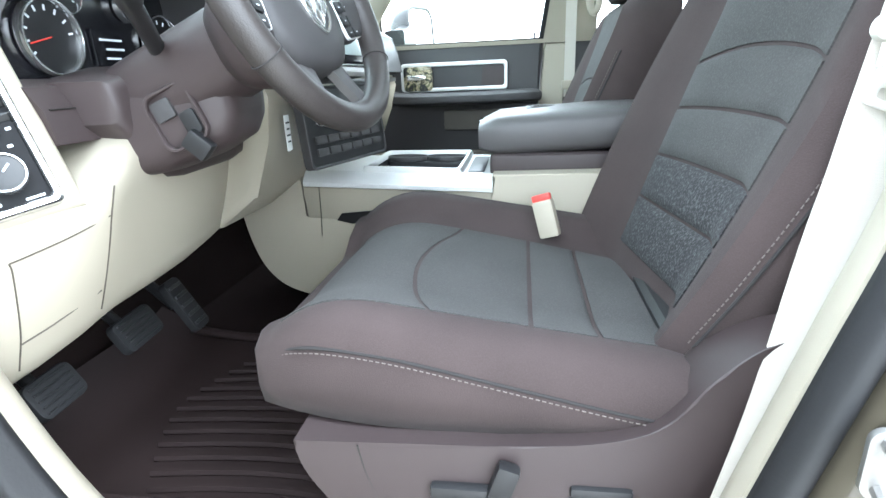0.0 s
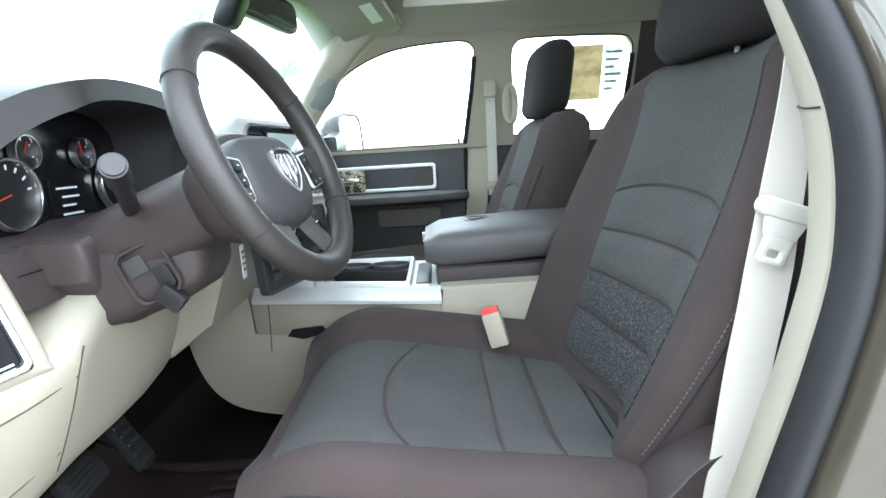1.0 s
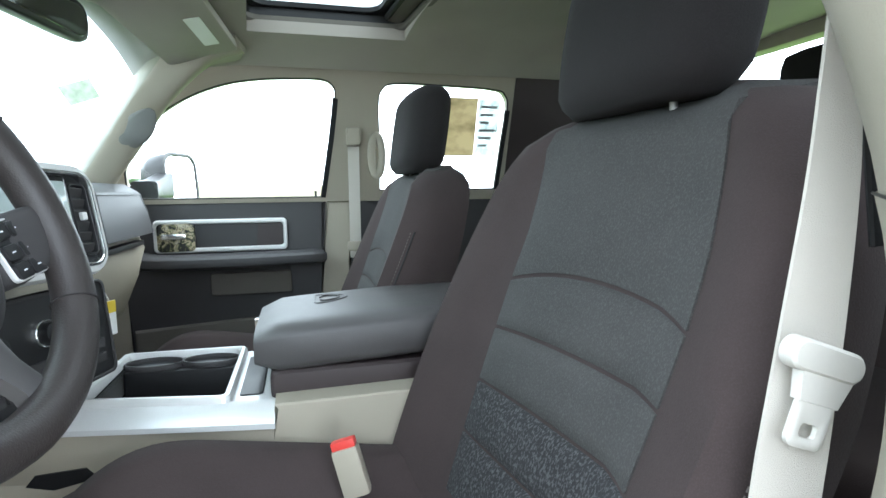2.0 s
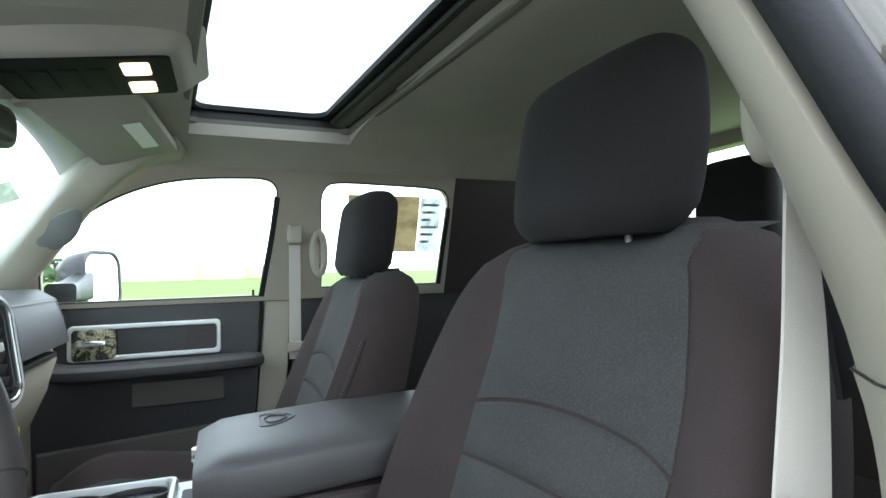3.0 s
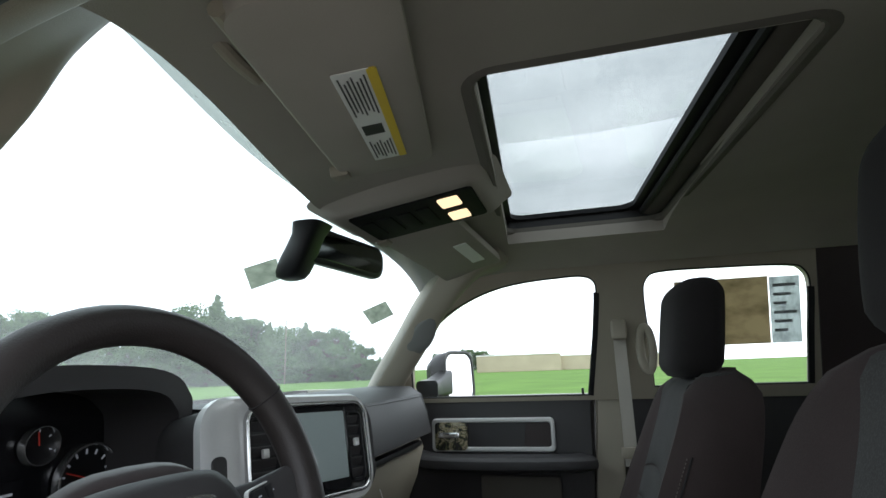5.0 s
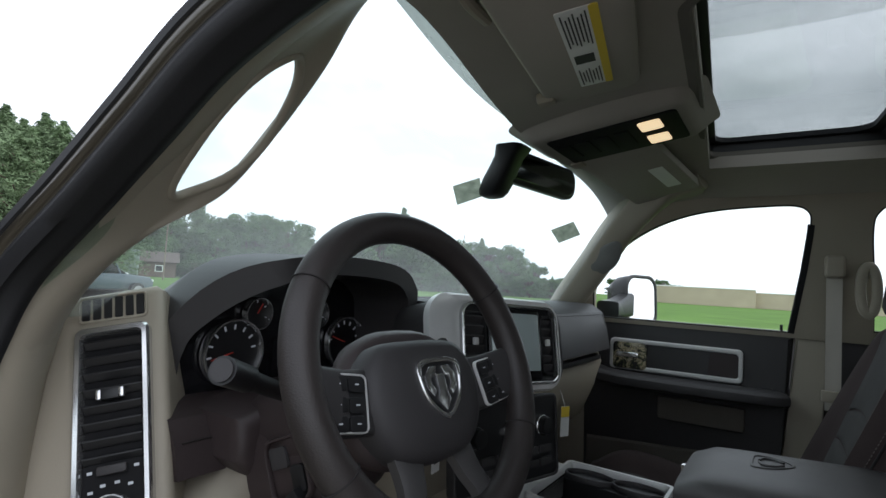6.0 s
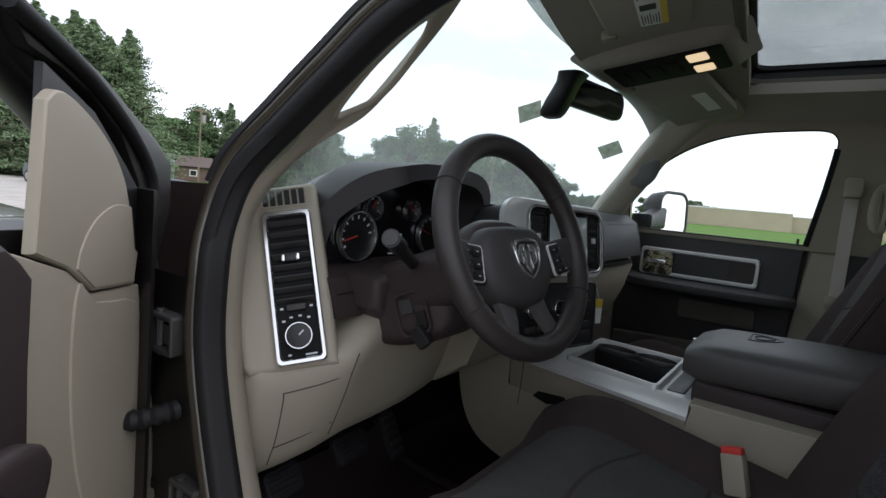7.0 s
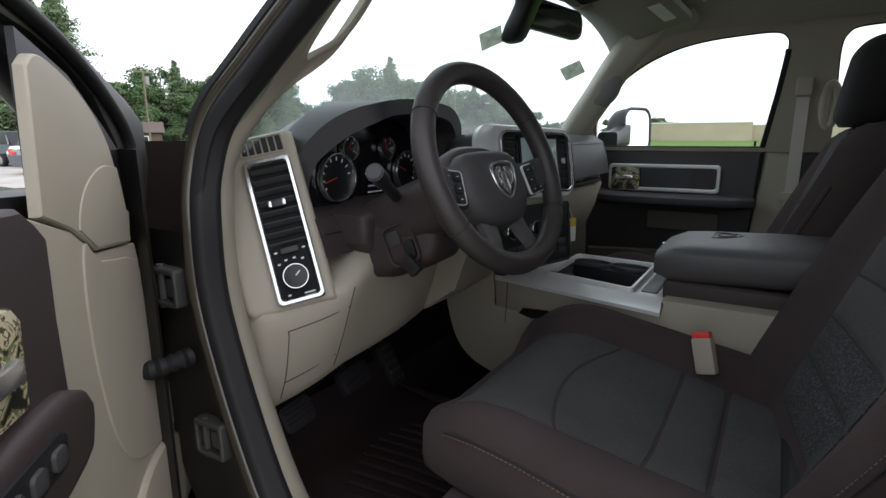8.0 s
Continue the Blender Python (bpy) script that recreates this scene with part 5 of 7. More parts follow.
hd = part("handle_plate", prism(rounded(0.105, 0.085, 0.012), 0.016, DM @ Matrix.Translation((-0.13, -0.004, 0)), 0.004), CAMO, card, "camouflage printed handle plate")
part("handle", obox(DM @ Matrix.Translation((-0.135, 0.0, 0.022)), (0.07, 0.018, 0.012), 0.005), CHROME, hd, "chrome pull handle")

# passenger door mirror
pm = thing("door_mirror", (0.95, 0.63, 1.33), "dark door mirror outside the passenger window", "door mirror", "door mirrors")
m = axes((1.10, 0.62, 1.385), (1, -0.40, 0), (0, 0.06, 1))
rings = [[m @ Vector((x * k, y * k, z)) for x, y in rounded(0.185, 0.185, 0.05, 5)] for k, z in ((0.96, 0.0), (1.0, -0.015), (0.95, -0.06), (0.7, -0.10), (0.3, -0.115))]
hs = part("housing", loft(rings), BLACK, pm, "black mirror housing", 60)
part("glass", prism(rounded(0.17, 0.17, 0.042), 0.003, m @ pose(0, 0, 0.001) @ pose(0, 0, 0, 0, 0, 0), 0), MIRROR, hs, "mirror glass", smooth=0)
part("rim", frame_ring(rounded(0.19, 0.19, 0.05), rounded(0.165, 0.165, 0.04), 0.008, m, 0.002), BLACK, hs, "black rim")
part("arm", loft([[Vector((x, y0_ + a, z0_ + b)) for a, b in rounded(w_, h_, 0.012, 4)] for x, y0_, z0_, w_, h_ in ((0.865, 0.675, 1.352, 0.075, 0.055), (0.93, 0.668, 1.356, 0.060, 0.060), (1.03, 0.655, 1.368, 0.055, 0.085))]), BLACK, pm, "black mirror arm", 50)

# ---- overhead ----
oc = thing("overhead_console", (0.16, 0.46, 1.72), "beige overhead console with two lit map lamps", "overhead console")
OM = axes((0.145, 0.470, 1.741), (1, 0, 0), (0, 1, -0.16)) @ pose(0, 0, 0, 180)
rings = [[OM @ Vector((x, y, z)) for x, y in rounded(0.205 + a, 0.275 + a, 0.016 + a * 0.35, 6)] for a, z in ((0.110, -0.022), (0.072, -0.010), (0.044, 0.002), (0.024, 0.009), (0.008, 0.0115), (-0.02, 0.012))]
part("shell", loft(rings), BEIGE_CLOTH, oc, "beige shell that runs into the headliner", 70)
pl = part("switch_plate", prism(rounded(0.185, 0.255, 0.012), 0.015, OM @ Matrix.Translation((0, 0.005, 0)), 0.003), PLATE, oc, "black switch plate")
for lx in (-0.045, 0.045):
    part("map_lamp", prism(rounded(0.052, 0.042, 0.006), 0.018, OM @ Matrix.Translation((lx, 0.078, 0)), 0.001), LAMP, pl, "lit warm map lamp")
for k in range(4):
    part("switch", prism(rounded(0.10, 0.03, 0.005), 0.018, OM @ Matrix.Translation((0, 0.02 - 0.040 * k, 0)), 0.002), PLATE, pl)


def make_visor(name, cx, label, big):
    c, u, v = ((-0.337, 0.412, 1.734), (1, 0.21, 0.07), (0.1, -1, 0.16)) if big else ((0.436, 0.476, 1.722), (1, -0.14, -0.10), (0.0, -1, 0.17))
    vis = thing(name, Vector(c) + Vector((0, 0.09, 0.02)), label, "sun visor", "sun visors")
    m = axes(c, u, -Vector(v)) @ pose(0, 0, 0, 180)
    pn = part("panel", prism([(x, y + (0.018 if big else 0)) for x, y in rounded(0.46, 0.150 if big else 0.185, 0.035, 6)], 0.020, m, 0.008), BEIGE_CLOTH, vis, "beige cloth panel")
    part("pivot", tube([m @ Vector((-0.22 if big else 0.22, -0.052 if big else -0.085, 0.01)), m @ Vector((0.22 if big else -0.22, -0.052 if big else -0.085, 0.01))], 0.008, 10), BEIGE, vis)
    part("clip", obox(m @ Matrix.Translation((0.20 if big else -0.20, -0.056 if big else -0.085, 0.016)), (0.03, 0.03, 0.02), 0.006), BEIGE, vis)
    if big:
        arm = tube(smooth_path([(-0.500, 0.476, 1.738), (-0.494, 0.466, 1.724), (-0.470, 0.466, 1.720), (-0.43, 0.467, 1.722)], 5), 0.0075, 10)
        part("pivot_arm", arm, BEIGE, vis, "beige pivot arm")
        br = part("pivot_bracket", obox(pose(-0.500, 0.478, 1.742, 0, 0, 15), (0.045, 0.032, 0.012), 0.005), BEIGE, vis, "beige pivot bracket")
        part("screw", disc(0.005, 0.003, pose(-0.506, 0.486, 1.7365, 180), 12, 0.0005), JAMB, br, "dark recessed screw")
        lm = m @ Matrix.Translation((0.03, 0.03, 0.0205))
        part("warning_label", prism(rounded(0.265, 0.048, 0.003), 0.0012, lm, 0), WHITE, pn, "white and yellow warning label", smooth=0)
        part("label_band", prism(rounded(0.265, 0.011, 0.003), 0.0018, lm @ Matrix.Translation((0, 0.0185, 0)), 0), YELLOW, pn, "yellow warning band", smooth=0)
        for k in range(7):
            for sx, ln in ((-0.075, 0.095), (0.09, 0.065)):
                part("print_bar", obox(lm @ Matrix.Translation((sx, 0.009 - 0.0046 * k, 0.0015)), (ln - 0.012 * (k % 3), 0.0018, 0.0008), 0), INK, pn, smooth=0)
        part("print_block", obox(lm @ Matrix.Translation((0.018, -0.006, 0.0015)), (0.03, 0.026, 0.0008), 0), INK, pn, smooth=0)
    else:
        part("label", prism(rounded(0.15, 0.035, 0.003), 0.0012, m @ Matrix.Translation((0.02, 0.045, 0.0205)), 0), WHITE, pn, "white paper label", smooth=0)
    return vis


make_visor("sun_visor", -0.33, "beige cloth driver sun visor with a white warning label", True)
make_visor("sun_visor", 0.42, "beige cloth passenger sun visor with a small label", False)

rv = thing("rearview_mirror", (0.05, 0.66, 1.66), "black rear-view mirror hung from the windshield", "rear-view mirror")
m = axes((0.160, 0.645, 1.668), (1, -0.24, -0.03), (0.03, -0.02, 1))
rings = [[m @ Vector((x * k, y * k, z)) for x, y in rounded(0.285, 0.075, 0.03, 5)] for k, z in ((0.93, 0.008), (0.985, 0.006), (1.0, 0.0), (1.0, -0.012), (0.85, -0.030), (0.4, -0.040))]
mh = part("housing", loft(rings), BLACK, rv, "black housing", 60)
part("glass", prism(rounded(0.262, 0.056, 0.024), 0.0095, m, 0.001), DARKMIRROR, mh, "mirror glass with its dark reflection in the colour", smooth=0)
part("stem", tube([(0.135, 0.675, 1.665), (0.10, 0.694, 1.672), (0.07, 0.702, 1.68)], 0.013, 10), BLACK, rv)
part("sensor_cover", loft([[Vector((x * k + 0.022 + q * 0.25, 0.628 + q * 0.62 + y * k, 1.735 - q)) for x, y in superellipse(0.034, 0.026, 3.4, 24)] for q, k in ((0.035, 1.2), (0.055, 0.98), (0.075, 1.0), (0.10, 1.08), (0.122, 1.02), (0.132, 0.85), (0.136, 0.5))]), BLACK, rv, "black sensor cover", 60)

# ---- rear of the cab ----
bm = rbox((-0.84, -1.16, FLOOR), (0.84, -1.10, 1.42), 0.01)
solid("wall_south", bm, DARK, "dark rear wall of the cab", "wall", "structure")
bm = rbox((-0.84, -1.16, 1.735), (0.84, -1.10, 1.80), 0.01)
solid("trim", bm, BEIGE, "beige trim above the rear window", "trim", "structure")
rw = thing("window_3", (0, -1.12, 1.42), "wide rear window of the cab", "window", kind="structure")
bm = bmesh.new()
bm.faces.new([bm.verts.new(p) for p in ((-0.84, -1.13, 1.42), (0.84, -1.13, 1.42), (0.84, -1.13, 1.735), (-0.84, -1.13, 1.735))])
part("pane", bm, CLEAR, rw, "clear glass", smooth=0)
rs = thing("rear_bench", (0, -0.8, FLOOR), "dark cloth rear bench seat with headrests", "bench seat")
part("cushion", rbox((-0.72, -0.85, FLOOR), (0.72, -0.40, 1.0), 0.05, 4), BOLSTER, rs)
bm = yz_prism([(-0.80, 0.95), (-0.86, 1.40), (-0.92, 1.44), (-1.02, 1.40), (-0.98, 0.95)], -0.72, 0.72, 0.04, 4)
part("backrest", bm, BOLSTER, rs)
for hx in (0.46, 0.06, -0.34):
    rings = [[Vector((hx + x, -0.95 + y, z)) for x, y in superellipse(0.11 * k, 0.05 * k, 3.2, 20)] for z, k in ((1.40, 0.8), (1.43, 1.0), (1.56, 1.0), (1.625, 0.96), (1.648, 0.88), (1.656, 0.6))]
    part("headrest", loft(rings), HEADCLOTH, rs, smooth=60)


# ---- driver side opening: seal, trim, painted flange ----
AP = smooth_path([(-0.79, 0.60, 0.70), (-0.79, 0.70, 0.86), (-0.79, 0.785, 1.10), (-0.785, 0.800, 1.25), (-0.768, 0.805, 1.33), (-0.752, 0.785, 1.395), (-0.730, 0.72, 1.465), (-0.716, 0.645, 1.53), (-0.706, 0.555, 1.595), (-0.692, 0.42, 1.65), (-0.686, 0.25, 1.676), (-0.682, 0.135, 1.672), (-0.690, 0.066, 1.622), (-0.709, 0.022, 1.568), (-0.747, -0.012, 1.455), (-0.788, -0.045, 1.33), (-0.795, -0.055, 1.22), (-0.795, -0.038, 1.12), (-0.795, -0.010, 1.02), (-0.795, 0.015, 0.93), (-0.795, 0.045, 0.82), (-0.795, 0.065, 0.72)], 6)
MID = Vector((-0.80, 0.36, 1.2))


def outward(i):
    a, b = AP[max(0, i - 1)], AP[min(len(AP) - 1, i + 1)]
    t = (b - a).normalized()
    o = t.cross(Vector((1, 0, 0)))
    o.x = 0
    o.normalize()
    return o if o.dot(AP[i] - MID) > 0 else -o


def band(steps, i0=0, i1=None):
    """A strip along the opening; each step is (inward x, outward distance)."""
    idx = range(i0, (i1 or len(AP)))
    return loft([[AP[i] + Vector((dx, 0, 0)) + outward(i) * do for dx, do in steps] for i in idx], closed=False)


N = len(AP)


def blend(i, i0=60, n=18):
    """0 along the windshield pillar and roof, 1 down the door pillar."""
    w = min(1, max(0, (i - i0) / n))
    return w * w * (3 - 2 * w)


def three_band(front, top_row, rear, i0=0, i1=None):
    """A strip whose section passes from the windshield pillar over the roof rail to the door pillar."""
    rows = []
    for i in range(i0, i1 or N):
        w, w2 = blend(i, 50, 12), blend(i, 82, 10)
        row = []
        for a, b, c in zip(front, top_row, rear):
            q = [(a[m_] * (1 - w) + b[m_] * w) * (1 - w2) + c[m_] * w2 for m_ in (0, 1)]
            row.append(AP[i] + Vector((q[0], 0, 0)) + outward(i) * q[1])
        rows.append(row)
    return loft(rows, closed=False)


bm = three_band([(0.004, 0.014), (-0.010, 0.018), (-0.022, 0.010), (-0.026, -0.002), (-0.018, -0.015), (-0.010, -0.012), (-0.002, -0.022), (0.012, -0.016), (0.014, 0.004), (0.004, 0.014)],
                [(0.006, 0.006), (-0.004, 0.008), (-0.012, 0.004), (-0.016, -0.002), (-0.014, -0.009), (-0.009, -0.013), (-0.001, -0.016), (0.010, -0.014), (0.014, 0.0), (0.006, 0.006)],
                [(0.010, 0.010), (-0.004, 0.012), (-0.011, 0.008), (-0.015, 0.0), (-0.013, -0.009), (-0.008, -0.011), (-0.001, -0.016), (0.012, -0.014), (0.018, 0.0), (0.010, 0.010)])
solid("door_seal", bm, RUBBER, "black rubber weather strip round the driver door opening", "weather strip", "structure", smooth=80)
FRONT = [(0.004, 0.010), (0.012, -0.006), (0.026, -0.004), (0.050, 0.010), (0.074, 0.040), (0.086, 0.062), (0.084, 0.10)]
REAR = [(0.006, 0.012), (0.020, -0.010), (0.034, -0.008), (0.050, 0.002), (0.062, 0.016), (0.068, 0.036), (0.064, 0.090)]
REAR_LOW = [(0.006, 0.012), (0.022, -0.010), (0.042, -0.008), (0.068, 0.004), (0.088, 0.020), (0.096, 0.042), (0.09, 0.10)]
bm = three_band(FRONT, REAR, REAR_LOW, 0, 91)
solid("trim_opening", bm, BEIGE, "beige plastic trim lining the driver door opening", "opening trim", "structure")
solid("trim_pillar", band(REAR_LOW, 90), BEIGE, "beige plastic lower trim of the door pillar", "pillar trim", "structure")
gap = [AP[90] + Vector((a, 0, 0)) + outward(90) * (b - 0.0006) for a, b in REAR_LOW[1:5]]
solid("trim_joint", tube(gap, 0.0009, 6), JAMB, "dark joint between two pillar trims", "trim joint", "structure")
bm = three_band([(-0.014, 0.008), (-0.022, 0.009), (-0.026, 0.012), (-0.028, 0.017), (-0.028, 0.022), (-0.022, 0.032)],
                [(-0.010, 0.004), (-0.018, 0.006), (-0.024, 0.014), (-0.026, 0.030), (-0.014, 0.060), (0.020, 0.095)],
                [(-0.010, 0.008), (-0.020, 0.010), (-0.028, 0.022), (-0.034, 0.055), (-0.052, 0.072), (-0.060, 0.15)])
solid("body_flange", bm, PAINT, "olive-brown painted body flange round the driver door opening", "body flange", "structure", smooth=60)
bm = band([(-0.023, 0.024), (-0.027, 0.0195), (-0.0305, 0.0215), (-0.031, 0.030)], 27, 54)
solid("outer_seal", bm, RUBBER, "thin black outer door seal", "weather strip", "structure")
bm = band([(-0.0235, 0.030), (-0.018, 0.050), (-0.012, 0.10), (-0.006, 0.16), (0.0, 0.24)], 0, 18)
solid("jamb_edge", bm, JAMB, "dark unpainted jamb edge beside the door hinges", "door jamb", "structure", smooth=60)

# wide windshield pillar trim with a grab handle
apt = thing("pillar_trim", (-0.70, 0.8, 1.36), "beige driver pillar trim with a moulded grab handle", "pillar trim", kind="structure")
EDGE_A = smooth_path([AP[k] + Vector((0.010, 0, 0)) - outward(k) * 0.005 for k in (16, 22, 27, 32, 37, 42, 47, 52, 57)], 8)
EDGE_W = smooth_path([(-0.69, 0.925, 1.26), (-0.675, 0.835, 1.375), (-0.640, 0.765, 1.455), (-0.585, 0.735, 1.510), (-0.562, 0.683, 1.580), (-0.555, 0.620, 1.648), (-0.556, 0.555, 1.700), (-0.560, 0.47, 1.735), (-0.57, 0.36, 1.750)], 8)
NS = len(EDGE_A) - 1


def pillar_point(s, t):
    """s runs up the pillar, t across it from the door seal to the glass; the handle side stands proud."""
    k = s * NS
    i = min(NS - 1, int(k))
    a = EDGE_A[i].lerp(EDGE_A[i + 1], k - i)
    w = EDGE_W[i].lerp(EDGE_W[i + 1], k - i)
    n = Vector((0.55, -0.70, -0.10)).normalized()
    swell = 0.010 * math.sin(math.pi * t) + 0.022 * math.exp(-((t - 0.86) / 0.13) ** 2) * math.exp(-((s - 0.50) / 0.24) ** 4)
    return a.lerp(w, t) + n * swell


HC, HT, HS, HW = 0.555, 0.555, 0.150, 0.250


def hole_r(s, t):
    d = t - HT + 0.55 * (s - HC)
    return abs((s - HC) / HS) ** 2.6 + abs(d / HW) ** 2.6


bm = bmesh.new()
us = [i / 72 for i in range(73)]
vs = [j / 30 for j in range(31)]
gp = {}
for i, s in enumerate(us):
    for j, t in enumerate(vs):
        r = hole_r(s, t)
        s2, t2 = s, t
        if 0.55 < r < 1.45:
            d = t - HT + 0.55 * (s - HC)
            k = r ** (-1 / 2.6)
            s2 = HC + (s - HC) * k
            t2 = HT - 0.55 * (s2 - HC) + d * k
            q = 1.0 if r < 1 else max(0, 1 - (r - 1) / 0.45)
            s2, t2 = s + (s2 - s) * q, t + (t2 - t) * q
        gp[i, j] = bm.verts.new(pillar_point(min(1, max(0, s2)), min(1, max(0, t2))))
for i in range(72):
    for j in range(30):
        if hole_r((us[i] + us[i + 1]) / 2, (vs[j] + vs[j + 1]) / 2) > 0.80:
            bm.faces.new((gp[i, j], gp[i + 1, j], gp[i + 1, j + 1], gp[i, j + 1]))
bmesh.ops.delete(bm, geom=[v for v in bm.verts if not v.link_faces], context="VERTS")
bmesh.ops.solidify(bm, geom=bm.faces[:], thickness=-0.007)
part("cover", bm, BEIGE, apt, smooth=50)
rim_ = []
for k in range(48):
    a = 2 * math.pi * k / 48
    c, s_ = math.cos(a), math.sin(a)
    ds = HS * math.copysign(abs(c) ** (2 / 2.6), c)
    d = HW * math.copysign(abs(s_) ** (2 / 2.6), s_)
    rim_.append(pillar_point(HC + ds, HT - 0.55 * ds + d) - Vector((0.55, -0.70, -0.10)) * 0.003)
part("grab_handle", tube(rim_, 0.0055, 10, True), BEIGE, apt, "rounded beige edge of the grab handle", 60)

# body side panels
side_wall("wall_west", -1, [(-0.16, FLOOR), (-0.16, 1.30), (-0.19, 1.45), (-0.15, 1.62), (-0.10, 1.70), (-1.05, 1.72), (-1.12, 1.31), (-1.12, FLOOR)],
          [[(-0.26, 1.345), (-0.25, 1.62), (-0.28, 1.66), (-0.62, 1.655), (-0.66, 1.60), (-0.65, 1.345)]], 0.03, DARK, "dark rear driver-side door panel with a window", "door panel")
win_w = thing("window_4", (-0.83, -0.45, 1.34), "dark tinted rear window on the driver side", "window", kind="structure")
bm = bmesh.new()
bm.faces.new([bm.verts.new((side_x(z, -1) - 0.015, y, z)) for y, z in ((-0.255, 1.34), (-0.245, 1.64), (-0.27, 1.665), (-0.63, 1.66), (-0.665, 1.60), (-0.655, 1.34))])
part("pane", bm, DARKGLASS, win_w, "dark tinted glass", smooth=0)
bm = slab(lambda u, v: Vector((-0.862 - 0.03 * math.sin(math.pi * v) + 0.10 * max(0, v - 0.62), -0.20 - 0.95 * u, 0.45 + 0.93 * v)), 8, 10, (0.01, 0, 0))
solid("rear_door_skin", bm, PAINT, "olive-brown painted rear door skin", "door skin", "structure", smooth=60)
solid("sill", rbox((-0.86, -0.12, 0.52), (-0.78, 0.98, 0.685), 0.012, 3), PAINT, "olive-brown painted door sill", "door sill", "structure")
solid("sill_plate", rbox((-0.79, -0.06, 0.683), (-0.70, 0.66, 0.70), 0.006), BEIGE, "beige scuff plate along the door sill", "scuff plate", "structure")
bm = slab(lambda u, v: Vector((-0.845 + 0.02 * u, 0.86 + 0.20 * u, 0.55 + 0.80 * v)), 4, 8, (0.01, 0.01, 0))
solid("hinge_pillar", bm, JAMB, "dark painted hinge pillar", "hinge pillar", "structure")
solid("fender", rbox((-0.93, 1.08, 0.45), (-0.78, 2.1, 1.27), 0.05, 3), PAINT, "olive-brown front fender of the truck", "fender", "structure")
stri = thing("door_striker", (-0.826, -0.030, 0.965), "zinc door latch striker on the pillar", "door striker")
m = axes((-0.826, -0.030, 0.965), (-0.25, -1, 0), (0, 0, 1))
part("plate", prism(rounded(0.045, 0.055, 0.010), 0.006, m, 0.002), DULLMETAL, stri)
part("loop", tube(smooth_path([m @ Vector(p) for p in ((-0.012, 0.018, 0.0), (-0.012, 0.016, 0.03), (-0.012, -0.016, 0.03), (-0.012, -0.018, 0.0))], 4), 0.005, 8), DULLMETAL, stri)
part("bolt", disc(0.009, 0.010, m @ Matrix.Translation((0.010, 0.012, 0)), 12, 0.001), DULLMETAL, stri)

# driver seat belt
blt = thing("seat_belt", (-0.715, 0.05, 0.74), "beige seat belt webbing hanging along the door pillar", "seat belt")
path = smooth_path([(-0.662, -0.086, 1.452), (-0.660, -0.089, 1.40), (-0.660, -0.088, 1.34), (-0.660, -0.080, 1.258), (-0.660, -0.066, 1.141), (-0.665, -0.050, 1.058), (-0.692, -0.014, 0.90), (-0.715, 0.03, 0.74)], 8)
rows = []
for k, p_ in enumerate(path):
    w = 0.008 + 0.0130 * min(1, k / 30)
    across = [Vector((0.30 * w * a + 0.0004 * math.cos(a * 14), w * a, 0)) for a in (-1, -0.75, -0.5, -0.25, 0, 0.25, 0.5, 0.75, 1)]
    rows.append([p_ + q for q in across] + [p_ + q + Vector((0.0022, 0, 0)) for q in reversed(across)])
part("webbing", loft(rows), WEBBING, blt, "ribbed beige webbing", 40)
m = axes((-0.668, -0.076, 1.229), (0, 1, 0.36), (0, -0.30, 1)) @ pose(0, 0, 0, 0, 180, 0)
part("tongue_bar", prism(rounded(0.060, 0.020, 0.0095), 0.011, m @ Matrix.Translation((0, 0.004, -0.004)), 0.005, 3), LATCH, blt, "beige moulded latch plate")
part("tongue_neck", prism([(-0.022, 0), (0.022, 0), (0.016, -0.020), (-0.016, -0.020)], 0.007, m @ Matrix.Translation((0.004, -0.003, -0.002)), 0.002), LATCH, blt)
part("tongue", frame_ring(rounded(0.030, 0.034, 0.006), [(x, y - 0.006) for x, y in rounded(0.014, 0.009, 0.003)], 0.004, m @ Matrix.Translation((0.004, -0.034, 0)), 0.001), LATCH, blt, "slotted latch tongue")
rings = [[Vector((-0.646 + x, -0.094 + y - 0.10 * (z - 1.49), z + 0.010)) for x, y in superellipse(0.018 * k, 0.027 * k, 2.8, 24)] for z, k in ((1.450, 0.35), (1.454, 0.62), (1.464, 0.84), (1.480, 0.97), (1.497, 1.0), (1.510, 0.96), (1.519, 0.82), (1.525, 0.5), (1.527, 0.2))]
cov = part("anchor_cover", loft(rings), BEIGE, blt, "beige upper anchor cover", 60)
part("cover_line", tube([p_ * 1.0 for p_ in rings[5]], 0.0010, 6, True), GAP, cov, "parting line of the cover")
part("guide_slot", obox(pose(-0.664, -0.106, 1.484, 12), (0.010, 0.016, 0.026), 0.003), BLACK, cov, "dark slot of the cover")
loop = [(-0.668 - 0.006 * math.sin(a), -0.104 + 0.013 * math.cos(a), 1.462 + 0.023 * math.sin(a)) for a in [2 * math.pi * q / 24 for q in range(24)]]
part("guide_loop", sweep(loop, superellipse(0.0055, 0.004, 2.4, 10), (1, 0, 0), True), LOOPGREY, blt, "grey belt guide loop", 60)
slot = smooth_path([(-0.662, -0.108, 1.470), (-0.655, -0.124, 1.40), (-0.652, -0.140, 1.335), (-0.652, -0.146, 1.300)], 5)
solid("trim_slot", sweep(slot, superellipse(0.014, 0.003, 4, 12), (1, 0, 0)), BLACK, "black height-adjuster slot in the pillar trim", "trim slot", "structure")
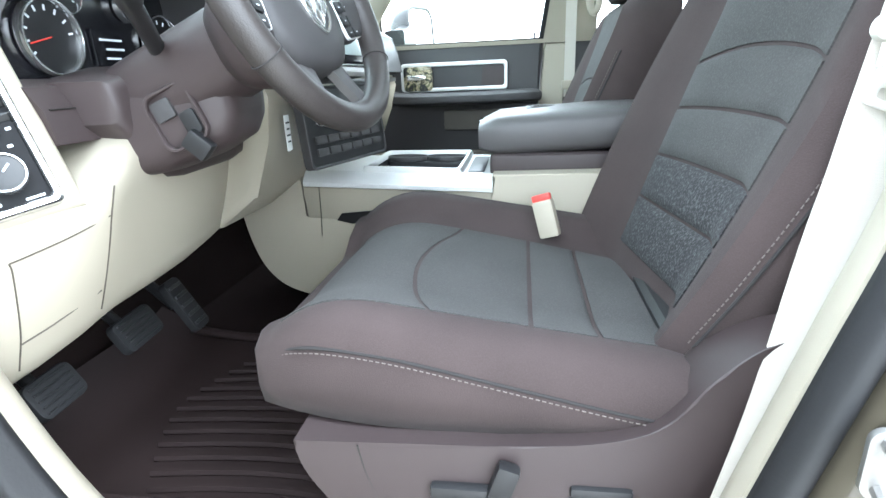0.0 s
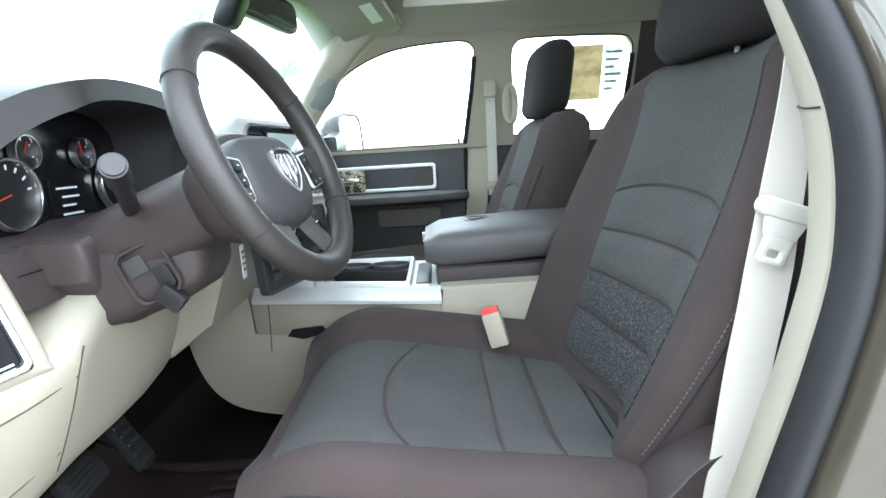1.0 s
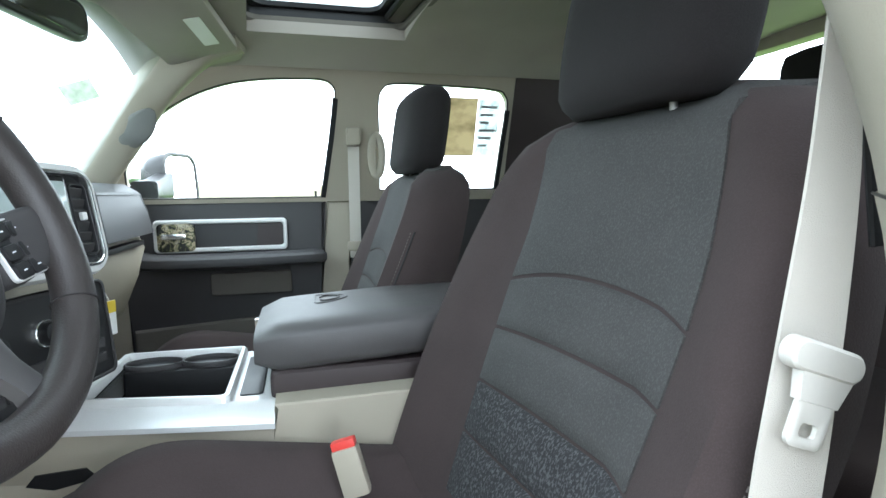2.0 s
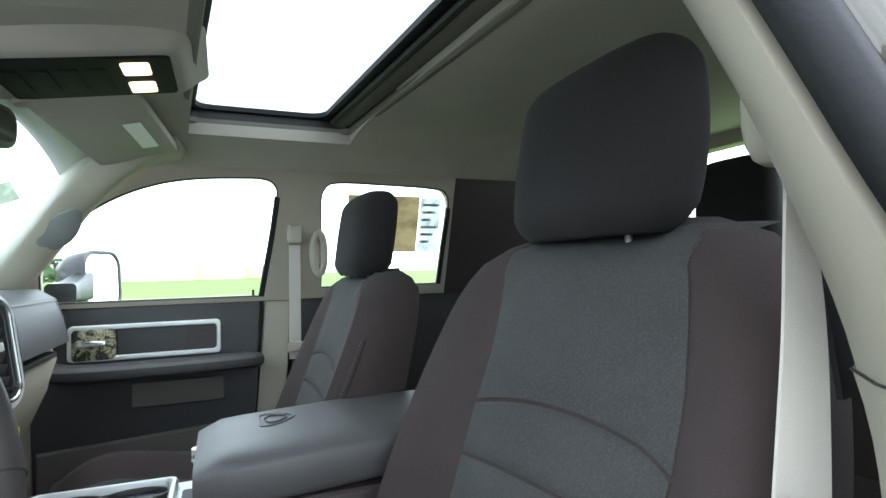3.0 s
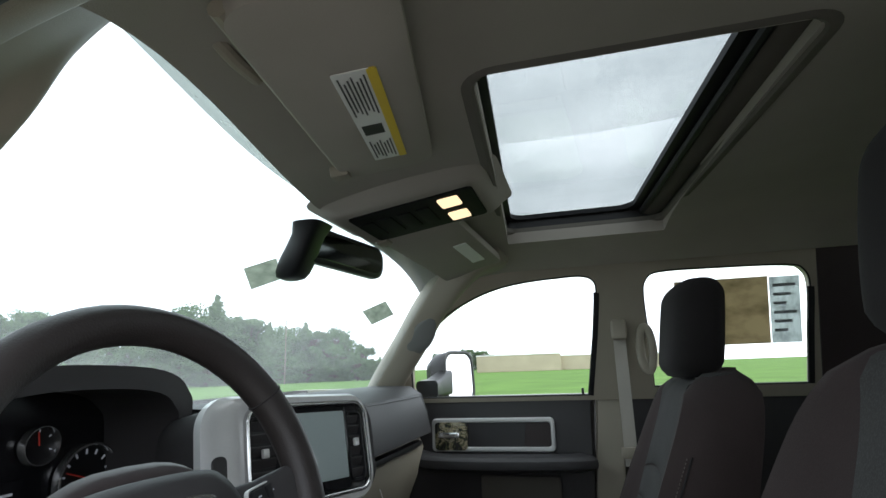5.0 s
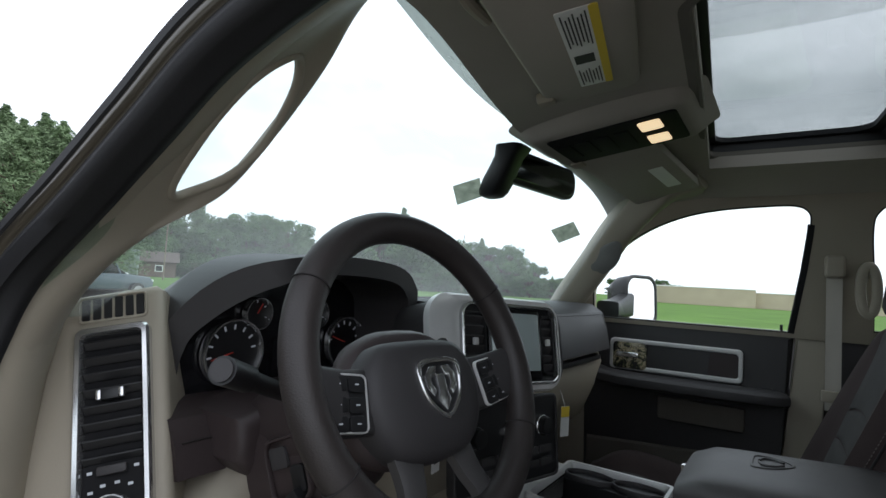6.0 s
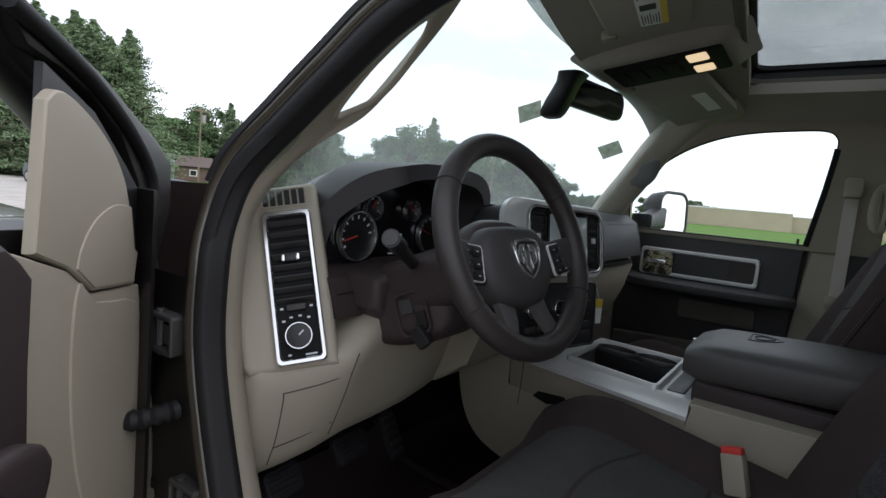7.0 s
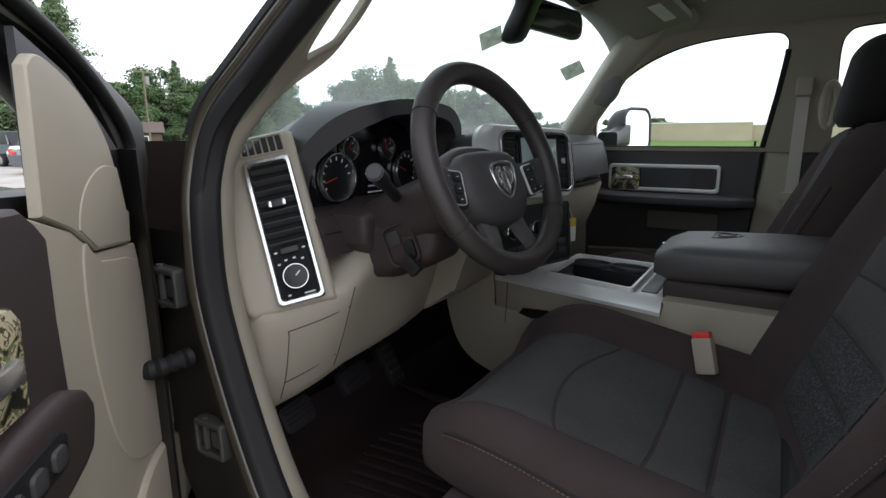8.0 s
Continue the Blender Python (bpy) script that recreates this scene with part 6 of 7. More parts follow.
# passenger belt and grab handle on the far pillar
pb = thing("seat_belt", (0.80, 0.06, 1.1), "beige passenger seat belt on the far pillar", "seat belt")
part("webbing", slab(lambda u, v: Vector((0.775 + 0.02 * (1 - v), 0.075 - 0.035 * u, 1.13 + 0.37 * v)), 2, 8, (0.003, 0, 0)), WEBBING, pb, "ribbed beige webbing")
part("anchor_cover", rbox((0.75, 0.035, 1.48), (0.785, 0.08, 1.54), 0.012, 3), BEIGE, pb, "beige upper anchor cover")
part("latch_tongue", rbox((0.762, 0.03, 1.155), (0.776, 0.085, 1.185), 0.005), BEIGE, pb, "beige latch plate")
gh = thing("grab_handle", (0.74, 0.0, 1.45), "beige grab handle on the passenger door pillar", "grab handle")
loop = [(0.758, -0.012 + 0.017 * math.cos(a), 1.452 + 0.062 * math.sin(a)) for a in [2 * math.pi * i / 28 for i in range(28)]]
part("loop", sweep(loop, superellipse(0.012, 0.010, 2.5, 10), (1, 0, 0), True), BEIGE, gh)

# ---- open driver door ----
A0 = radians(45)
DD = Vector((-math.sin(A0), -math.cos(A0), 0))
DN = Vector((math.cos(A0), -math.sin(A0), 0))
DW = axes((-0.765, 1.015, 0), DD, (0, 0, 1))
# local axes of the door: x from the hinge rearward, y up, z out of the inner face (towards the seat) or away
dsg = 1 if (DW.to_3x3() @ Vector((0, 0, 1))).dot(DN) > 0 else -1


def door_prism(poly, z0, z1, r=0.006, seg=2):
    bm = prism(poly, abs(z1 - z0), None, r, seg)
    if dsg < 0:
        bmesh.ops.scale(bm, vec=(1, 1, -1), verts=bm.verts)
    bm.transform(DW @ Matrix.Translation((0, 0, dsg * z0)))
    return bm


dd = thing("door_2", DW @ Matrix.Translation((0.5, 0.72, 0)), "open driver door with beige and brown inner panel", "car door", kind="structure")
shell = part("door_shell", door_prism([(-0.13, 0.66), (-0.03, 0.95), (0.02, 1.20), (0.05, 1.29), (0.40, 1.31), (1.04, 1.32), (1.06, 1.0), (1.0, 0.66)], -0.115, -0.005, 0.006), JAMB, dd, "dark painted door shell")
part("door_skin", door_prism([(-0.16, 0.62), (-0.06, 0.95), (0.0, 1.22), (0.03, 1.29), (0.40, 1.31), (1.05, 1.32), (1.08, 1.0), (1.02, 0.62)], -0.15, -0.117, 0.006), PAINT, dd, "olive-brown painted outer skin")
cardd = part("door_card", door_prism([(0.140, 1.213), (0.117, 1.127), (0.057, 0.977), (-0.02, 0.80), (-0.05, 0.70), (0.98, 0.70), (1.03, 0.95), (1.0, 1.315), (0.42, 1.292), (0.33, 1.262), (0.275, 1.226)], -0.004, 0.028, 0.005, 3), BEIGE, dd, "beige moulded door card")
sail = [(0.184, 1.331), (0.199, 1.362), (0.232, 1.397), (0.277, 1.426), (0.325, 1.445), (0.357, 1.449), (0.378, 1.436), (0.386, 1.36), (0.394, 1.288), (0.335, 1.266), (0.276, 1.229), (0.161, 1.217), (0.150, 1.262), (0.176, 1.276)]
sail = [(p_.x, p_.y) for p_ in smooth_path([(x, y, 0) for x, y in sail[:7]], 5)] + sail[7:]
part("sail_panel", door_prism(sail, 0.018, 0.030, 0.005, 3), BEIGE, dd, "beige sail panel at the mirror")
sub = [(0.182, 1.326), (0.225, 1.331), (0.265, 1.321), (0.294, 1.303), (0.312, 1.28), (0.318, 1.262), (0.277, 1.233), (0.165, 1.221), (0.168, 1.272)]
sub = [(p_.x, p_.y) for p_ in smooth_path([(x, y, 0) for x, y in sub[:6]], 4)] + sub[6:]
part("sail_cover", door_prism(sub, 0.026, 0.0318, 0.002, 3), BEIGE, dd, "raised beige cover plate")
swell = [(0.150, 1.19), (0.135, 1.12), (0.085, 0.98), (0.04, 0.88), (0.20, 0.90), (0.28, 0.955), (0.315, 1.05), (0.325, 1.16), (0.31, 1.245), (0.27, 1.215)]
part("raised_field", door_prism([(p.x, p.y) for p in smooth_path([(x, y, 0) for x, y in swell], 3, True)], 0.022, 0.0305, 0.003, 3), BEIGE, cardd, "softly raised beige field")
upper = [(0.425, 1.08), (0.425, 1.19), (0.420, 1.272), (0.438, 1.290), (0.46, 1.305), (1.0, 1.318), (1.01, 1.08)]
part("upper_panel", door_prism(upper, 0.022, 0.045, 0.010, 3), BROWN, cardd, "dark brown upper panel")
armp = [(p.x, p.y) for p in smooth_path([(0.412, 1.094, 0), (0.420, 1.066, 0), (0.448, 1.040, 0), (0.60, 1.018, 0)], 4)] + [(0.95, 1.0), (0.97, 1.10)] + [(p.x, p.y) for p in smooth_path([(0.60, 1.125, 0), (0.52, 1.130, 0), (0.46, 1.128, 0), (0.425, 1.114, 0)], 4)]
part("armrest", door_prism(armp, 0.022, 0.062, 0.014, 4), BROWN, cardd, "dark brown padded armrest")
sp_ = part("switch_plate", door_prism([(0.492, 1.072), (0.488, 1.100), (0.50, 1.108), (0.65, 1.108), (0.65, 1.070)], 0.058, 0.066, 0.003), BLACK, cardd, "black window switch plate")
for k in range(3):
    part("switch", door_prism([(0.512 + 0.035 * k + x, 1.089 + y) for x, y in rounded(0.022, 0.020, 0.006)], 0.064, 0.070, 0.002), DARK, sp_, "window switch")
cp_ = part("handle_plate", door_prism([(0.500, 1.215), (0.508, 1.138), (0.62, 1.136), (0.625, 1.233), (0.512, 1.230)], 0.044, 0.052, 0.006), CAMO, cardd, "camouflage printed handle plate")
part("handle", door_prism([(0.525, 1.170), (0.525, 1.190), (0.605, 1.190), (0.605, 1.170)], 0.050, 0.062, 0.005), CHROME, cp_, "chrome pull handle")
part("speaker_cover", door_prism([(p[0] + 0.17, p[1] + 0.80) for p in superellipse(0.13, 0.085, 2.4, 28)], 0.026, 0.038, 0.010, 3), BEIGE, cardd, "beige speaker swell")
# window frame of the door
fr_ = smooth_path([(0.02, 1.20, 0), (0.045, 1.29, 0), (0.09, 1.335, 0), (0.165, 1.39, 0), (0.25, 1.45, 0), (0.35, 1.50, 0), (0.50, 1.57, 0), (0.75, 1.64, 0), (0.92, 1.64, 0), (0.95, 1.50, 0), (1.0, 1.32, 0)], 6)
fpath = [DW @ Vector((p.x, p.y, -dsg * 0.03 - dsg * 0.25 * (p.y - 1.3) * 0.3)) for p in fr_]
part("window_frame", sweep(fpath, superellipse(0.030, 0.028, 4, 14), tuple(DN)), JAMB, dd, "dark window frame", 60)
fpath2 = [p + DN * 0.026 for p in fpath]
part("frame_seal", sweep(fpath2, superellipse(0.020, 0.008, 2.5, 10), tuple(DN)), RUBBER, dd, "black rubber frame seal", 60)
win = [(0.39, 1.29), (0.375, 1.50), (0.50, 1.56), (0.75, 1.63), (0.92, 1.63), (0.945, 1.30)]
bm = bmesh.new()
bm.faces.new([bm.verts.new(DW @ Vector((x, y, -dsg * 0.035))) for x, y in win])
part("pane", bm, CLEAR, dd, "clear door glass", smooth=0)
part("fixed_panel", door_prism([(0.06, 1.25), (0.08, 1.32), (0.16, 1.38), (0.25, 1.44), (0.355, 1.475), (0.37, 1.25)], 0.006, 0.014, 0), BLACK, dd, "black corner panel")
cfr = [(0.36, 1.488), (0.295, 1.478), (0.236, 1.462), (0.151, 1.423), (0.090, 1.360), (0.075, 1.326), (0.10, 1.25), (0.05, 1.19), (-0.01, 1.24), (-0.055, 1.32), (-0.05, 1.390), (0.02, 1.425), (0.10, 1.452), (0.205, 1.49), (0.30, 1.515), (0.42, 1.545)]
part("corner_frame", door_prism(cfr, -0.07, 0.004, 0.006, 2), JAMB, dd, "dark painted frame corner")
part("corner_seal", tube(smooth_path([DW @ Vector((x, y, dsg * 0.008)) for x, y in ((0.07, 1.24), (0.045, 1.33), (0.065, 1.38), (0.14, 1.432), (0.23, 1.473), (0.30, 1.495), (0.40, 1.52))], 5), 0.010, 8), RUBBER, dd, "black rubber frame seal", 60)
for hc in ((-0.806, 0.868, 1.143), (-0.806, 0.792, 0.912)):
    m = axes(hc, (0.05, -1, 0), (0, -0.12, 1))
    hg = part("hinge", frame_ring(rounded(0.064, 0.060, 0.006), rounded(0.048, 0.042, 0.004), 0.022, m, 0.002), HINGESTEEL, dd, "bare steel door hinge")
    part("hinge_leaf", prism(rounded(0.060, 0.056, 0.005), 0.006, m, 0.001), JAMB, hg, "dark painted hinge leaf")
    part("hinge_pin", tube([m @ Vector((-0.014, -0.034, 0.012)), m @ Vector((-0.014, 0.034, 0.012))], 0.0065, 10), HINGESTEEL, hg)
    part("hinge_arm", obox(m @ Matrix.Translation((0.010, 0, 0.012)), (0.020, 0.030, 0.008), 0.002), HINGESTEEL, hg)
for bx, bz in ((0.098, 1.265), (0.06, 1.15), (-0.03, 0.86)):
    part("bolt", disc(0.008, 0.006, DW @ Matrix.Translation((bx, bz, dsg * -0.004)) @ (pose(0, 0, 0) if dsg > 0 else pose(0, 0, 0, 180)), 12, 0.001), DULLMETAL, dd, "zinc bolt")
wire = smooth_path([(-0.790, 0.850, 1.030), (-0.822, 0.846, 1.030), (-0.860, 0.866, 1.022), (-0.90, 0.90, 1.02)], 6)
part("wiring_boot", sweep(wire, superellipse(0.014, 0.014, 2, 12), (0, 0, 1), scales=[1.0 + 0.14 * math.cos(k * math.pi) for k in range(len(wire))]), RUBBER, dd, "ribbed rubber wiring boot")
dm = thing("door_mirror", DW @ Matrix.Translation((0.42, 1.30, -dsg * 0.2)), "dark door mirror outside the driver door", "door mirror", "door mirrors")
rings = [[DW @ Vector((0.465 + x * k, 1.338 + y * k, -dsg * (0.14 + zz))) for x, y in rounded(0.19, 0.23, 0.075, 8)] for k, zz in ((0.80, 0.0), (0.90, 0.006), (0.97, 0.020), (1.0, 0.045), (1.0, 0.11), (0.95, 0.15), (0.85, 0.175), (0.6, 0.188))]
part("housing", loft(rings), DARK, dm, "black mirror housing", 60)

# ---- floor, pedals, small things ----
fm = thing("floor_mat", (-0.42, 0.66, FLOOR), "brown ribbed rubber floor mat", "floor mat")


def mat_z(y):
    return FLOOR + 0.012 + (max(0, y - 0.86) ** 1.4) * 0.9


part("sheet", slab(lambda u, v: Vector((-0.68 + 0.50 * u, 0.34 + 0.66 * v, mat_z(0.34 + 0.66 * v) + 0.012 * (abs(2 * u - 1) ** 10))), 20, 20, (0, 0, -0.008)), MAT, fm, "brown rubber sheet", 60)
for k in range(14):
    x = -0.625 + 0.030 * k
    far = 0.80 - 0.9 * abs(x + 0.43) ** 1.5
    pts = [(x + 0.016 * math.sin(math.pi * a), 0.375 + (far - 0.375) * a, mat_z(0.375 + (far - 0.375) * a) + 0.003) for a in (0, 0.2, 0.4, 0.6, 0.8, 1)]
    part("rib", tube(smooth_path(pts, 3), 0.0062, 6), MAT, fm)
for xx in (-0.655, -0.205):
    part("rim", tube(smooth_path([(xx, y, mat_z(y) + 0.012) for y in (0.36, 0.5, 0.64, 0.78, 0.92)], 4), 0.010, 8), MAT, fm, "raised mat edge")
for nm, px, pz, w, h, lbl in (("brake_pedal", -0.43, 0.835, 0.10, 0.055, "black rubber brake pedal"), ("accelerator_pedal", -0.30, 0.82, 0.05, 0.11, "black plastic accelerator pedal pad"), ("parking_brake_pedal", -0.60, 0.825, 0.085, 0.055, "ribbed black parking brake pedal")):
    pd = thing(nm, (px, 0.90, pz), lbl, "pedal")
    m = axes((px, 0.86, pz), (1, 0.1, 0), (0, 0.55, 1))
    pad2 = part("pad", prism(rounded(w, h, 0.012), 0.014, m, 0.004), RUBBER, pd)
    for k in range(5):
        part("groove", obox(m @ Matrix.Translation((0, -h * 0.36 + h * 0.18 * k, 0.0145)), (w * 0.8, h * 0.06, 0.003), 0.001, 1), BLACK, pad2)
    part("arm", tube([(px, 0.875, pz), (px + 0.01, 0.97, pz + 0.08), (px + 0.01, 1.04, pz + 0.16)], 0.010, 8), BLACK, pd)

# ---- tags and window sheet ----
yt = thing("hang_tag", (0.36, 0.64, 1.07), "white and yellow paper tag hanging by the console", "paper tag")
m = axes((0.36, 0.63, 1.075), (1, -0.5, 0), (0, 0, 1))
part("card", prism(rounded(0.028, 0.075, 0.002), 0.001, m, 0), WHITE, yt, "white card", smooth=0)
part("band", prism(rounded(0.028, 0.026, 0.002), 0.0016, m @ Matrix.Translation((0, 0.024, 0)), 0), YELLOW, yt, "yellow band", smooth=0)
part("string", tube([(0.36, 0.63, 1.11), (0.36, 0.645, 1.15)], 0.001, 5), WHITE, yt)
wt = thing("key_tag", (-0.234, 0.635, 1.13), "white paper tag hanging under the dashboard", "paper tag")
m = axes((-0.234, 0.63, 1.133), (1, 0.1, 0), (0, 0, 1))
part("card", prism(rounded(0.026, 0.062, 0.002), 0.001, m, 0), WHITE, wt, "white card", smooth=0)
for k in range(4):
    part("print_bar", obox(m @ Matrix.Translation((0, 0.018 - 0.011 * k, 0.0015)), (0.018 - 0.004 * (k % 2), 0.003, 0.0008), 0), INK, wt, smooth=0)
sheet = thing("window_sticker", (0.75, -0.27, 1.47), "tan and white price sheet taped inside the rear window", "window sticker")
bm = bmesh.new()


def sheet_quad(y0, y1, z0, z1, off):
    bm = bmesh.new()
    f = bm.faces.new([bm.verts.new((side_x(z) + 0.014 - off, y, z)) for y, z in ((y0, z0), (y1, z0), (y1, z1), (y0, z1))])
    ex = bmesh.ops.extrude_face_region(bm, geom=[f])
    bmesh.ops.translate(bm, verts=[v for v in ex["geom"] if isinstance(v, bmesh.types.BMVert)], vec=(-0.001, 0, 0))
    return bm


part("sheet", sheet_quad(-0.105, -0.345, 1.455, 1.635, 0), TANSHEET, sheet, "tan backing sheet", smooth=0)
part("label", sheet_quad(-0.348, -0.422, 1.455, 1.632, 0), PALESHEET, sheet, "pale grey printed sheet", smooth=0)
for k in range(6):
    part("print_bar", sheet_quad(-0.356, -0.412 + 0.012 * (k % 3), 1.605 - 0.024 * k, 1.613 - 0.024 * k, 0.002), PALEPRINT, sheet, smooth=0)

# ---- outdoors ----
EYE = Vector((-1.2, 0.1, 0))


def spot(azimuth, dist):
    return EYE + Vector((math.cos(radians(azimuth)), math.sin(radians(azimuth)), 0)) * dist


def leaf_cloud(rng, blobs, count, size, slim):
    """Many small leaf sprays strewn through a set of ellipsoids."""
    verts, faces = [], []
    for _ in range(count):
        c, r = blobs[rng.randrange(len(blobs))]
        d = Vector((rng.gauss(0, 1), rng.gauss(0, 1), rng.gauss(0, 1))).normalized() * (rng.random() ** 0.4)
        p = Vector((c[0] + d.x * r[0], c[1] + d.y * r[1], c[2] + d.z * r[2]))
        u = Vector((rng.gauss(0, 1), rng.gauss(0, 1), rng.gauss(0, 0.6))).normalized()
        v = u.cross(Vector((rng.gauss(0, 1), rng.gauss(0, 1), rng.gauss(0, 1)))).normalized()
        s = size * (0.6 + 0.8 * rng.random())
        k = len(verts)
        verts += [p - u * s, p + v * s * slim, p + u * s, p - v * s * slim]
        faces.append((k, k + 1, k + 2, k + 3))
    me = bpy.data.meshes.new("crown")
    me.from_pydata(verts, [], faces)
    return me


def make_tree(name, seed, height, spread, label, conifer=False):
    rng = random.Random(seed)
    t = thing(name, (0, 0, 0), label, "tree", "field trees")
    top_ = height * (0.93 if conifer else 0.62)
    tr = [(0.02 * height * rng.uniform(-0.3, 0.3) * k, 0.02 * height * rng.uniform(-0.3, 0.3) * k, top_ * k / 5) for k in range(6)]
    bm = bmesh.new()
    sweep(smooth_path(tr, 3), superellipse(0.022 * height, 0.022 * height, 2, 8), (1, 0.2, 0), bm=bm, scales=[1 - 0.8 * i / 15 for i in range(16)])
    blobs = []
    if conifer:
        for k in range(280):
            f = 0.04 + 0.95 * k / 280
            a = k * 2.4 + rng.random()
            rr = spread * min(1.0, 1.45 * (1 - f)) ** 0.9 * (0.30 + 0.80 * rng.random() ** 0.8)
            p = (rr * 0.78 * math.cos(a), rr * 0.78 * math.sin(a), height * f + 0.03 * height * rng.random())
            ln, wd = rr * 0.42 + 0.10, rr * 0.12 + 0.10
            blobs.append((p, (ln * abs(math.cos(a)) + wd, ln * abs(math.sin(a)) + wd, height * 0.010 + 0.08)))
            blobs.append(((p[0] * 0.45, p[1] * 0.45, p[2] - 0.02 * height), (rr * 0.30 + 0.12, rr * 0.30 + 0.12, height * 0.014 + 0.10)))
            sweep([(0, 0, p[2] - 0.04 * height), (p[0] * 0.9, p[1] * 0.9, p[2])], superellipse(0.05, 0.05, 2, 5), (0.1, 0.3, 1), bm=bm)
    else:
        for k in range(95):
            a, f = k * 2.399, rng.random()
            rr = spread * (0.30 + 0.70 * math.sin(math.pi * (0.22 + 0.66 * f))) * rng.uniform(0.35, 0.95)
            p = (rr * math.cos(a), rr * math.sin(a), height * (0.10 + 0.80 * f))
            q = spread * rng.uniform(0.10, 0.25)
            blobs.append((p, (q, q, q * 0.75)))
            sweep([(0, 0, top_ * (0.2 + 0.6 * f)), (p[0] * 0.5, p[1] * 0.5, p[2] * 0.95), p], superellipse(0.10, 0.10, 2, 5), (0.1, 0.3, 1), bm=bm, scales=[1, 0.6, 0.2])
    part("trunk", bm, BARK, t, "grey branching trunk", local=True)
    me = leaf_cloud(rng, blobs, 32000 if conifer else 14000, 0.017 * height if not conifer else 0.0145 * height, 0.26 if conifer else 0.55)
    me.materials.append(NEEDLES if conifer else LEAF)
    cr = new("crown", me)
    cr.parent = t
    return t


oak = make_tree("broadleaf_tree", 3, 10.0, 4.8, "full green broadleaf tree at the edge of the field")
ash = make_tree("broadleaf_tree", 8, 10.0, 4.2, "rounded green broadleaf tree at the edge of the field")
elm = make_tree("broadleaf_tree", 21, 10.0, 5.6, "spreading green broadleaf tree at the edge of the field")
cedar = make_tree("conifer_tree", 9, 10.0, 3.2, "grey-green conifer at the edge of the field", True)
pine = make_tree("conifer_tree", 5, 10.0, 4.2, "broad dark green pine beside the lot", True)
rng = random.Random(12)


def skyline(az):
    """Height of the wood's edge, in degrees above the eye, by bearing."""
    return 5.2 + 1.5 * math.sin((az - 47) * 0.42) * math.sin((az - 30) * 0.17) + (1.4 if 37 < az < 43 or 50 < az < 54 else 0) - 0.17 * max(0, 34 - az) - (1.2 if 44 < az < 48 or 55.5 < az < 57 else 0)


k = 0
az = 20.2
while az < 64.5:
    d = 92 + 9 * rng.random() + (10 if k % 3 == 0 else 0)
    h = 1.4 + d * math.tan(radians(max(1.6, skyline(az) + rng.uniform(-0.5, 0.7))))
    src = (oak, cedar, ash, elm, oak, ash, cedar, elm)[k % 8] if az < 36 else (oak, ash, elm, ash, oak, cedar, elm)[k % 7]
    s2 = h / 10
    wide = s2 * rng.uniform(0.9, 1.25) * (0.85 if src is cedar else 1)
    copy_thing(src, Matrix.Translation(spot(az, d)) @ pose(0, 0, -0.2, 0, 0, 77 * k) @ Matrix.Diagonal((wide, wide, s2, 1)))
    az += 1.1 + 0.7 * rng.random()
    k += 1
# low brush that fills the wood's foot
for j in range(20):
    a = 19.5 + 2.3 * j + rng.uniform(-0.5, 0.5)
    s2 = rng.uniform(0.28, 0.42)
    copy_thing((ash, elm)[j % 2], Matrix.Translation(spot(a, 88 + 3 * rng.random())) @ pose(0, 0, -0.3, 0, 0, 50 * j) @ Matrix.Diagonal((s2 * 1.9, s2 * 1.9, s2, 1)))
for az, d, s in ((10.5, 150, 0.62), (12.0, 150, 0.68), (13.6, 140, 0.6), (9.0, 170, 0.55), (15.0, 120, 0.5)):
    copy_thing(ash, Matrix.Translation(spot(az, d)) @ Matrix.Diagonal((s * 1.2, s * 1.2, s, 1)))
for az, d, s in ((68.4, 55, 1.18), (69.6, 49, 1.16), (70.9, 53, 1.28), (72.3, 46, 1.06), (73.6, 54, 1.30), (75.2, 48, 1.12), (76.8, 53, 1.22), (79.0, 50, 1.05)):
    copy_thing(pine, Matrix.Translation(spot(az, d)) @ pose(0, 0, 0, 0, 0, az * 40) @ Matrix.Diagonal((s, s, s, 1)))
oak.matrix_basis = Matrix.Translation(spot(64.5, 95)) @ Matrix.Diagonal((1, 1, 0.82, 1))
ash.matrix_basis = Matrix.Translation(spot(66.0, 90)) @ Matrix.Diagonal((1, 1, 0.80, 1))
elm.matrix_basis = Matrix.Translation(spot(62.6, 99)) @ Matrix.Diagonal((1, 1, 0.82, 1))
cedar.matrix_basis = Matrix.Translation(spot(32.6, 90)) @ Matrix.Diagonal((0.8, 0.8, 0.95, 1))
pine.matrix_basis = Matrix.Translation(spot(66.9, 48)) @ Matrix.Diagonal((1.0, 1.0, 1.12, 1))


